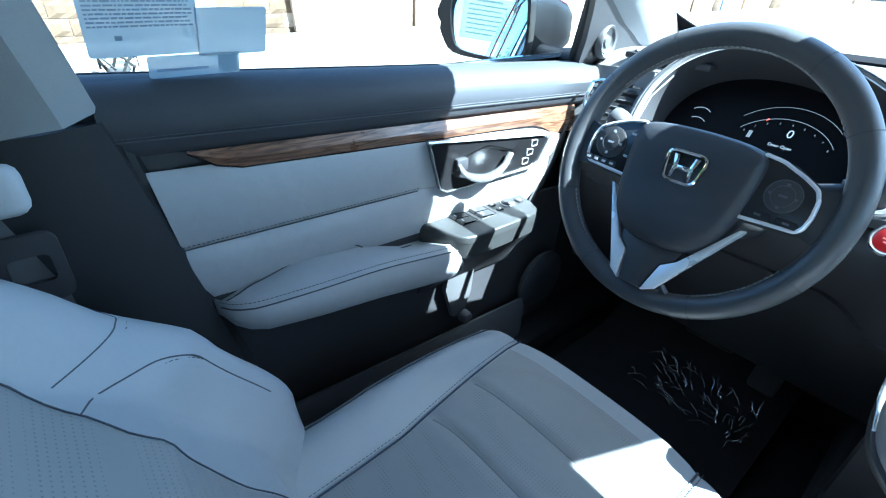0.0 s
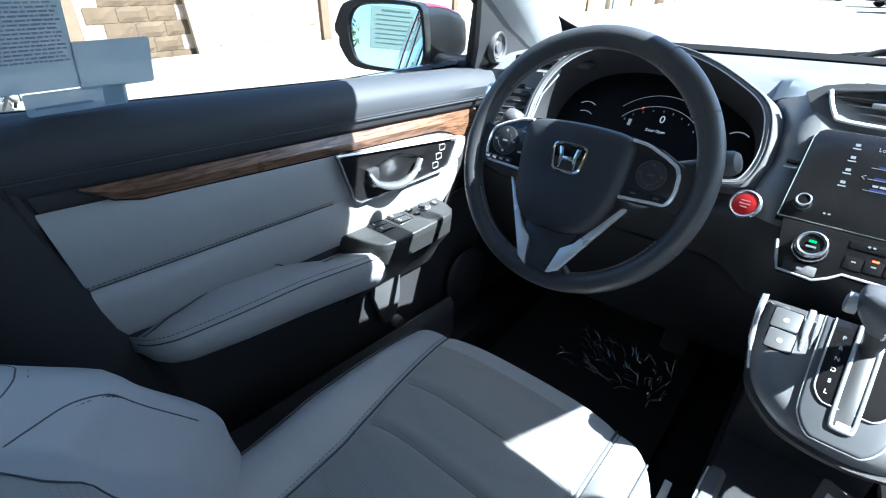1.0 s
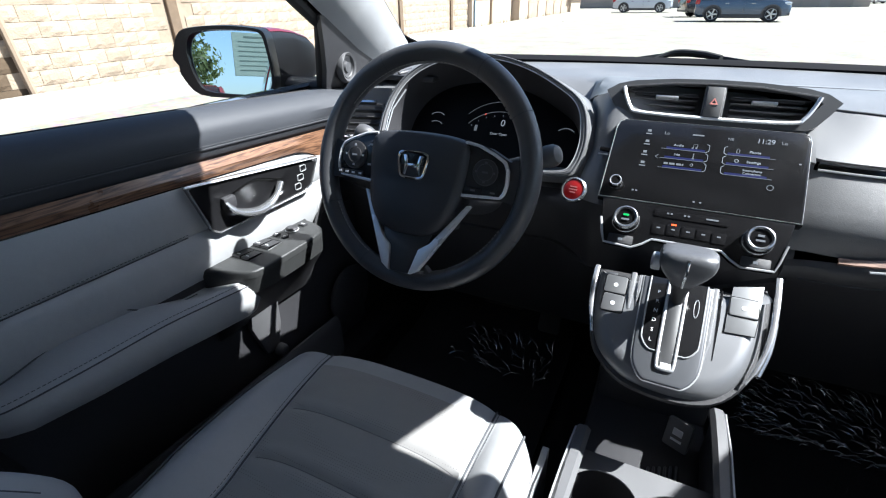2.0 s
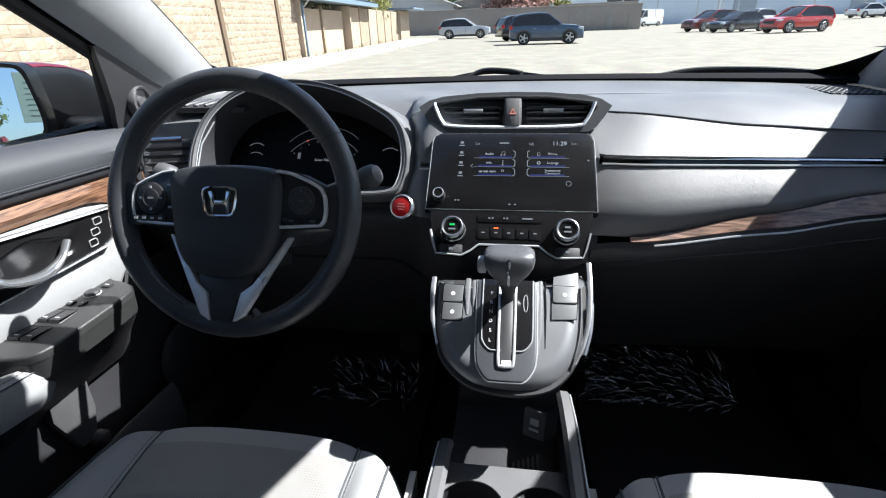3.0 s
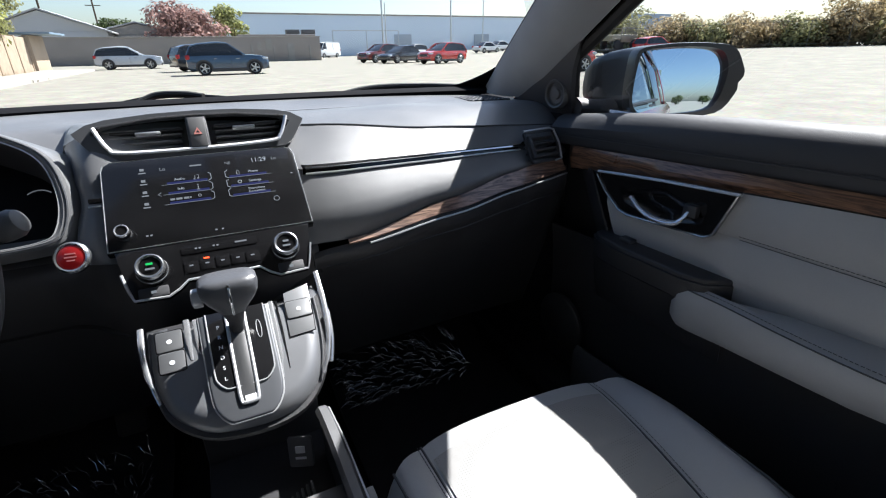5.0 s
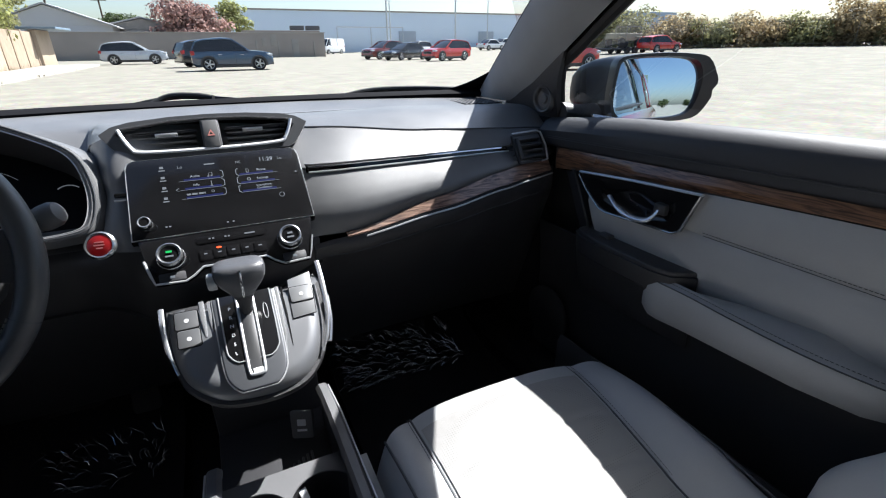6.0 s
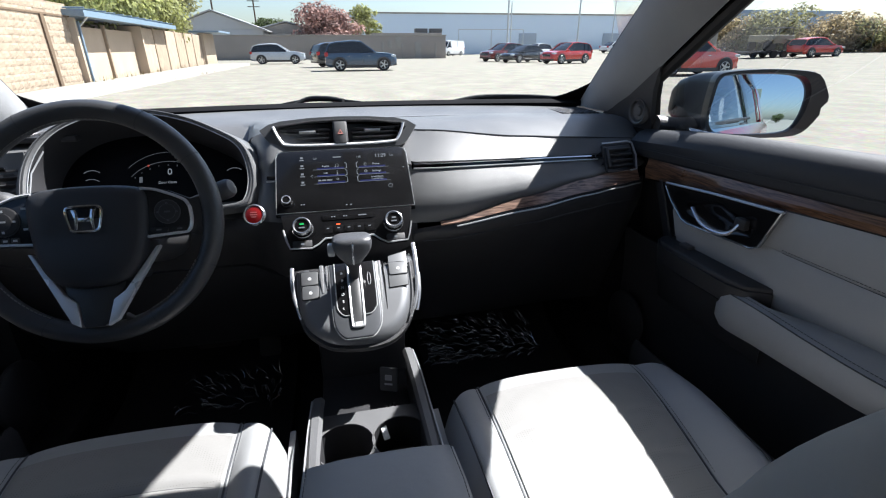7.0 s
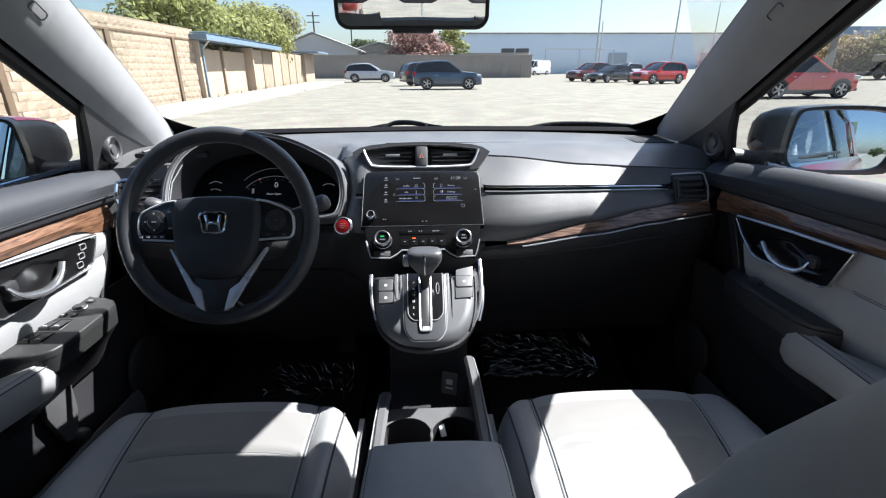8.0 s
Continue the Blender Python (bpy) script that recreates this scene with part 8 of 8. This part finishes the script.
# lined board behind the car, a guess added to fill the driver's mirror
board = thing("mirror_board", basis((-0.40, -9.6, 2.32), (1, 0, 0.0), (0, 0, 1)), "grey-green lined board on a thin post, added to fill the driver's mirror", "sign")
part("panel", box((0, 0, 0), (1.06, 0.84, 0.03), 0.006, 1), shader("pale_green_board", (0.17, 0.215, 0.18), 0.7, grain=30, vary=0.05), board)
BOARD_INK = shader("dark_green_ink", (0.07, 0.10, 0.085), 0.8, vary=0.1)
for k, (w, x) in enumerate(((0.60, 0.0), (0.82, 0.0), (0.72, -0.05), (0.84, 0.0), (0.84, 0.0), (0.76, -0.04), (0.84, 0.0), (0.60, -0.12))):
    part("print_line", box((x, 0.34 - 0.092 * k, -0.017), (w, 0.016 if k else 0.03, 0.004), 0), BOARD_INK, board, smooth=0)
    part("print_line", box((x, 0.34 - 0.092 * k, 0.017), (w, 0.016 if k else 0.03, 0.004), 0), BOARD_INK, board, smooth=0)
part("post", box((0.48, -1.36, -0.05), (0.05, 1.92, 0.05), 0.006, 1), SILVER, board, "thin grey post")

# ---- parked vehicles ----
CAR_GLASS = shader("tinted_car_glass", (0.012, 0.014, 0.016), 0.06, vary=0.1)
TYRE = shader("tyre_rubber", (0.015, 0.015, 0.015), 0.8, vary=0.2)
ALLOY = shader("alloy", (0.55, 0.56, 0.57), 0.3, metal=0.9, vary=0.05)
TAIL = shader("red_lens", (0.35, 0.01, 0.01), 0.15, vary=0.1)
CLEAR_LENS = shader("headlamp_lens", (0.55, 0.58, 0.6), 0.08, vary=0.15)
paints = {}


def paint(name, c):
    if name not in paints:
        paints[name] = shader(name + "_paint", c, 0.22, coat=1.0, vary=0.03)
    return paints[name]


def vehicle(x, y, heading, colour, rgb, L, W, H, label, kind="suv", cat="car"):
    """A parked car; heading in degrees from +x, its front along local +x."""
    car = thing("parked_car" if kind != "van" else "van", Matrix.Translation((x, y, ground_z(x))) @ Matrix.Rotation(radians(heading), 4, "Z"), label, cat, "parked vehicles")
    col = paint(colour, rgb)
    h = L / 2
    belt = H * (0.60 if kind != "van" else 0.52)
    hoodz = H * (0.605 if kind in ("suv", "hatch") else 0.56)
    w = W / 2
    wheel_r = 0.36 if kind == "suv" else 0.33
    # lower body, station by station from tail to nose
    st = [(-h, 0.42, belt * 0.80, w * 0.80), (-h + 0.04, 0.32, belt * 0.95, w * 0.90), (-h + 0.25, 0.26, belt, w * 0.97), (-h + 0.9, 0.24, belt, w), (0.0, 0.24, belt * 0.985, w), (h * 0.34, 0.24, belt * 0.985, w), (h * 0.46, 0.24, hoodz, w * 0.99), (h - 0.45, 0.25, hoodz * 0.95, w * 0.96), (h - 0.12, 0.28, hoodz * 0.87, w * 0.89), (h, 0.36, hoodz * 0.70, w * 0.78)]
    rows = []
    for sx, zb, zt, sw in st:
        m1, m2 = zb + (zt - zb) * 0.35, zb + (zt - zb) * 0.78
        rows.append([(sx, -sw * 0.88, zb), (sx, -sw * 0.98, zb + 0.08), (sx, -sw, m1), (sx, -sw * 0.985, m2), (sx, -sw * 0.93, zt), (sx, -sw * 0.5, zt + 0.025), (sx, 0, zt + 0.035), (sx, sw * 0.5, zt + 0.025), (sx, sw * 0.93, zt), (sx, sw * 0.985, m2), (sx, sw, m1), (sx, sw * 0.98, zb + 0.08), (sx, sw * 0.88, zb)])
    part("body", loft(rows, ring=True, caps=True), col, car, colour.replace("_", " ") + " painted body")
    # cabin glass, then a painted roof over it
    if kind == "sedan":
        cab = [(-h * 0.72, belt * 0.99, belt + 0.02), (-h * 0.38, belt * 0.99, H * 0.985), (0.05, belt * 0.98, H), (h * 0.12, belt * 0.98, H * 0.985), (h * 0.55, belt * 0.97, belt + 0.0)]
    elif kind == "van":
        cab = [(-h * 0.98, belt, H * 0.95), (-h * 0.9, belt, H * 0.99), (h * 0.3, belt, H), (h * 0.5, belt, H * 0.94), (h * 0.80, belt * 0.95, belt)]
    else:
        cab = [(-h * 0.965, belt, belt + 0.03), (-h * 0.86, belt, H * 0.88), (-h * 0.68, belt, H * 0.955), (-h * 0.22, belt * 0.985, H), (h * 0.02, belt * 0.98, H * 0.975), (h * 0.42, belt * 0.97, belt + 0.0)]
    tw = 0.76
    crows = []
    for sx, zb, zt in cab:
        k = (zt - belt) / (H - belt)
        a, b = w * 0.93, w * (0.93 - (0.93 - tw) * max(0.0, k))
        crows.append([(sx, -a, zb - 0.02), (sx, -b, zt - 0.05 * max(0.1, k)), (sx, -b * 0.9, zt - 0.01), (sx, 0, zt + 0.015), (sx, b * 0.9, zt - 0.01), (sx, b, zt - 0.05 * max(0.1, k)), (sx, a, zb - 0.02)])
    part("cabin_glass", loft(crows, ring=True, caps=True), CAR_GLASS, car, "dark tinted windows")
    rr = [[(p[0], p[1] * 1.012, p[2] + 0.012) for p in r[1:6]] for r in (crows[1:-1] if kind != "van" else crows[:-1])]
    part("roof", solid(loft(rr), 0.02), col if kind != "suv" or colour != "never" else col, car)
    for s in (1, 5):
        for i in range(len(crows) - 1):
            a, b = Vector(crows[i][s]), Vector(crows[i + 1][s])
            part("window_line", tube([a * 1.005, b * 1.005], 0.035, 5), col, car)
        root = 0 if s == 1 else 6
        for i, f in ((1, 0.5), (2, 0.25)) if kind != "van" else ((1, 0.5), (2, 0.3)):
            a = Vector(crows[i][root]).lerp(Vector(crows[i + 1][root]), f)
            b = Vector(crows[i][s]).lerp(Vector(crows[i + 1][s]), f)
            part("window_post", tube([a * 1.004, b * 1.004], 0.04 if i == 1 else 0.03, 5), col if kind == "van" else PIANO, car)
        if kind == "van":
            q = [crows[0], crows[2]]
            part("side_panel", solid(loft([[Vector(r[root]) * 1.006, Vector(r[s]) * 1.006] for r in (crows[0], crows[1], crows[2])]), 0.02), col, car)
    for s in (-1, 1):
        part("sill", box((0, s * w * 0.97, 0.27), (L * 0.62, 0.07, 0.17), 0.02, 1), PLASTIC, car, "black lower sill")
        part("door_seam", tube([(0.05 * h, s * w * 1.0, 0.40), (0.05 * h, s * w * 0.99, belt * 0.9)], 0.006, 4), PIANO, car)
        for dx in (-0.32, 0.22):
            part("door_handle", box((dx * h, s * w * 0.995, belt * 0.83), (0.18, 0.03, 0.03), 0.01, 1), CHROME, car)
        part("mirror", box((h * 0.36, s * (w + 0.09), belt * 1.03), (0.12, 0.20, 0.13), 0.04, 2), col, car)
        part("headlamp", box((h - 0.20, s * w * 0.74, hoodz * 0.80), (0.34, 0.30, 0.13), 0.04, 2), CLEAR_LENS, car, "clear headlamp")
        part("tail_lamp", box((-h + 0.10, s * w * 0.82, belt * 0.92), (0.22, 0.22, 0.24), 0.04, 2), TAIL, car, "red tail lamp")
        for wx in (-h * 0.60, h * 0.62):
            arch = [(wx + (wheel_r + 0.075) * math.cos(a), wheel_r + (wheel_r + 0.075) * math.sin(a)) for a in [math.pi * k / 12 for k in range(13)]]
            part("wheel_arch", plate(arch + [(wx - wheel_r - 0.075, 0.26), (wx + wheel_r + 0.075, 0.26)], 0.012, basis((0, s * (w - 0.004), 0), (1, 0, 0), (0, 0, 1)) @ Matrix.Translation((0, 0, -0.006)), bev=0), PLASTIC, car)
            wm = basis((wx, s * (w - 0.10), wheel_r), (1, 0, 0), (0, 0, 1))
            sg = -s
            whl = part("wheel", lathe([(wheel_r * 0.66, sg * -0.09), (wheel_r * 0.95, sg * -0.09), (wheel_r, sg * -0.05), (wheel_r, sg * 0.09), (wheel_r * 0.95, sg * 0.115), (wheel_r * 0.68, sg * 0.115)], wm, 24), TYRE, car, "black tyre")
            part("rim", lathe([(wheel_r * 0.70, sg * 0.116), (wheel_r * 0.66, sg * 0.128), (wheel_r * 0.62, sg * 0.118), (0.001, sg * 0.114)], wm, 24), TYRE, whl)
            part("rim_edge", lathe([(wheel_r * 0.70, sg * 0.118), (wheel_r * 0.67, sg * 0.134), (wheel_r * 0.63, sg * 0.120)], wm, 24, caps=False), ALLOY, whl)
            for k in range(5):
                a = 2 * math.pi * k / 5
                part("spoke", box((wheel_r * 0.34, 0, sg * 0.125), (wheel_r * 0.64, wheel_r * 0.20, 0.03), 0.01, 1, m=wm @ Matrix.Rotation(a, 4, "Z")), ALLOY, whl)
    part("grille", box((h - 0.05, 0, hoodz * 0.66), (0.12, W * 0.5, 0.20), 0.03, 2), PIANO, car, "black grille")
    part("lower_bumper", box((h - 0.10, 0, 0.36), (0.20, W * 0.84, 0.14), 0.04, 2), PLASTIC, car)
    part("rear_bumper", box((-h + 0.10, 0, 0.40), (0.18, W * 0.86, 0.20), 0.04, 2), PLASTIC, car)
    return car


vehicle(-4.6, 46.5, 0, "silver", (0.48, 0.51, 0.55), 4.6, 1.82, 1.68, "silver crossover parked by the far wall")
vehicle(1.70, 30.2, 0, "steel_blue", (0.035, 0.065, 0.11), 4.2, 1.84, 1.68, "dark steel-blue crossover parked side-on")
vehicle(0.9, 37.0, 20, "black", (0.015, 0.016, 0.018), 4.6, 1.84, 1.68, "black crossover half hidden behind the blue one")
vehicle(16.25, 19.9, 0, "bright_red", (0.50, 0.03, 0.02), 4.45, 1.8, 1.74, "bright red crossover parked side-on")
vehicle(18.9, 38.0, 200, "bright_red", (0.50, 0.03, 0.02), 4.4, 1.82, 1.64, "bright red crossover with a black lower body")
vehicle(17.0, 42.6, 205, "black", (0.015, 0.016, 0.018), 4.6, 1.8, 1.45, "black sedan parked in the row", "sedan")
vehicle(16.3, 46.5, 205, "maroon", (0.16, 0.025, 0.02), 4.6, 1.82, 1.66, "dark red crossover parked in the row")
vehicle(25.5, 60.5, 205, "white", (0.7, 0.7, 0.7), 4.6, 1.82, 1.68, "white crossover parked in the row")
for k, (x, y, c, rgb) in enumerate(((40, 66, "white", (0.7, 0.7, 0.7)), (45, 70, "white", (0.7, 0.7, 0.7)), (49, 66, "silver", (0.48, 0.51, 0.55)), (52, 71, "black", (0.015, 0.016, 0.018)), (36, 74, "silver", (0.48, 0.51, 0.55)))):
    vehicle(x, y, 15, c, rgb, 4.6, 1.8, 1.5, "far " + c + " car in the back row", "sedan")
vehicle(19.9, 84, 215, "white", (0.7, 0.7, 0.7), 5.2, 2.0, 2.4, "white delivery van near the warehouse", "van", "van")
vehicle(38.7, 33.5, 0, "bright_red", (0.50, 0.03, 0.02), 4.1, 1.72, 1.5, "small red hatchback by the fence", "hatch")
# The sedan close behind is guessed, added for the mirror's red strip.
vehicle(-1.85, -6.9, 90, "maroon", (0.16, 0.025, 0.02), 4.4, 1.8, 1.52, "dark red sedan parked close behind", "sedan")
vehicle(14, -42, 180, "white", (0.7, 0.7, 0.7), 4.6, 1.8, 1.5, "white sedan far behind", "sedan")
vehicle(20, -44, 170, "silver", (0.48, 0.51, 0.55), 4.6, 1.8, 1.66, "silver crossover far behind")

# open-top off-roader on a trailer
jeep = thing("off_road_truck", Matrix.Translation((36.9, 36.2, ground_z(35.2) + 0.55)) @ Matrix.Rotation(radians(185), 4, "Z"), "faded olive open-top off-road truck on a trailer", "truck")
OLIVE_PAINT = shader("faded_olive_paint", (0.26, 0.235, 0.16), 0.7, vary=0.15)
part("tub", box((-0.5, 0, 0.95), (2.3, 1.5, 0.65), 0.06, 2), OLIVE_PAINT, jeep)
part("hood", box((1.2, 0, 1.0), (1.3, 1.35, 0.5), 0.06, 2), OLIVE_PAINT, jeep)
part("windshield_frame", frame_ring([(-0.7, 0), (0.7, 0), (0.66, 0.6), (-0.66, 0.6)], [(-0.62, 0.07), (0.62, 0.07), (0.59, 0.53), (-0.59, 0.53)], 0.05, basis((0.55, 0, 1.25), (0, 1, 0), (-0.15, 0, 1))), OLIVE_PAINT, jeep)
for s in (-1, 1):
    part("roll_bar", tube([(-1.5, s * 0.65, 1.2), (-1.4, s * 0.62, 1.85), (0.5, s * 0.62, 1.85)], 0.04, 6), PLASTIC, jeep)
    for wx in (-1.1, 1.2):
        part("wheel", lathe([(0.2, -0.12), (0.40, -0.12), (0.42, 0), (0.40, 0.12), (0.2, 0.12)], basis((wx, s * 0.78, 0.42), (1, 0, 0), (0, 0, 1)), 18), TYRE, jeep)
        part("fender", box((wx, s * 0.75, 0.92), (1.0, 0.3, 0.08), 0.03, 2), OLIVE_PAINT, jeep)
trailer = thing("flat_trailer", (36.9, 36.2, ground_z(35.2)), "low flat trailer under the off-road truck", "trailer")
part("deck", box((0, 0, 0.48), (5.0, 2.0, 0.14), 0.02), PLASTIC, trailer)
for s in (-1, 1):
    for wx in (-0.5, 0.5):
        part("wheel", lathe([(0.1, -0.1), (0.32, -0.1), (0.34, 0), (0.32, 0.1), (0.1, 0.1)], basis((wx, s * 1.05, 0.34), (1, 0, 0), (0, 0, 1)), 16), TYRE, trailer)
for k in range(7):
    tree(-20 + 11 * k, -70 - 3 * (k % 2), 0, 8 if k < 2 else 5, 5 + 2.0 * (k % 3) if k < 2 else 2.6, DEEP, 60 + k, "dark green tree in the far row behind", leaves=60, size=0.3)

# ---- papers stuck to the driver's window ----
PAPER = bpy.data.materials.new("thin_paper")
PAPER.use_nodes = True
n, l = PAPER.node_tree.nodes, PAPER.node_tree.links
n.remove(n["Principled BSDF"])
dif, tra, mix = n.new("ShaderNodeBsdfDiffuse"), n.new("ShaderNodeBsdfTranslucent"), n.new("ShaderNodeMixShader")
dif.inputs[0].default_value, tra.inputs[0].default_value = (0.46, 0.53, 0.57, 1), (0.46, 0.54, 0.59, 1)
mix.inputs[0].default_value = 0.6
l.new(dif.outputs[0], mix.inputs[1])
l.new(tra.outputs[0], mix.inputs[2])
thin, see = n.new("ShaderNodeMixShader"), n.new("ShaderNodeBsdfTransparent")
thin.inputs[0].default_value = 0.16
l.new(mix.outputs[0], thin.inputs[1])
l.new(see.outputs[0], thin.inputs[2])
l.new(thin.outputs[0], n["Material Output"].inputs[0])
INK = shader("blue_ink", (0.22, 0.28, 0.36), 0.8, vary=0.1)


def pane_pose(y, z):
    """On the inside of the driver's window: x runs back to front, y up."""
    return basis((-0.797 + 0.36 * (z - 1.05), y, z), (0, 1, 0), (0.36, 0, 1))


def paper(y0, y1, z0, z1, label):
    ob = thing("window_paper", pane_pose((y0 + y1) / 2, (z0 + z1) / 2), label, "paper", "window papers")
    part("sheet", plate(rounded(y1 - y0, (z1 - z0) * 1.06, 0.003, 2), 0.0005, None, bev=0), PAPER, ob, smooth=0)
    return ob


big = paper(-0.787, -0.680, 1.114, 1.30, "pale paper covered with fine print")
rp = random.Random(4)
for k in range(36):
    x = -0.049
    while x < 0.045:
        w = min(rp.uniform(0.0018, 0.0085), 0.049 - x)
        part("print_word", box((x + w / 2, -0.066 + 0.0042 * k, 0.0008), (w, 0.0017, 0.0003), 0), INK, big, smooth=0)
        x += w + 0.0014
part("print_mark", box((-0.024, -0.078, 0.0008), (0.007, 0.005, 0.0003), 0), INK, big, smooth=0)
paper(-0.682, -0.603, 1.110, 1.162, "blank pale blue paper")
low_sheet = paper(-0.736, -0.636, 1.088, 1.113, "narrow pale paper with a printed badge")
part("print_badge", box((0.036, 0, 0.0008), (0.022, 0.022, 0.0003), 0), shader("badge_ink", (0.30, 0.40, 0.52), 0.8), low_sheet, smooth=0)
part("print_line", box((-0.014, -0.004, 0.0008), (0.055, 0.003, 0.0003), 0), shader("pale_ink", (0.25, 0.33, 0.45), 0.8), low_sheet, smooth=0)
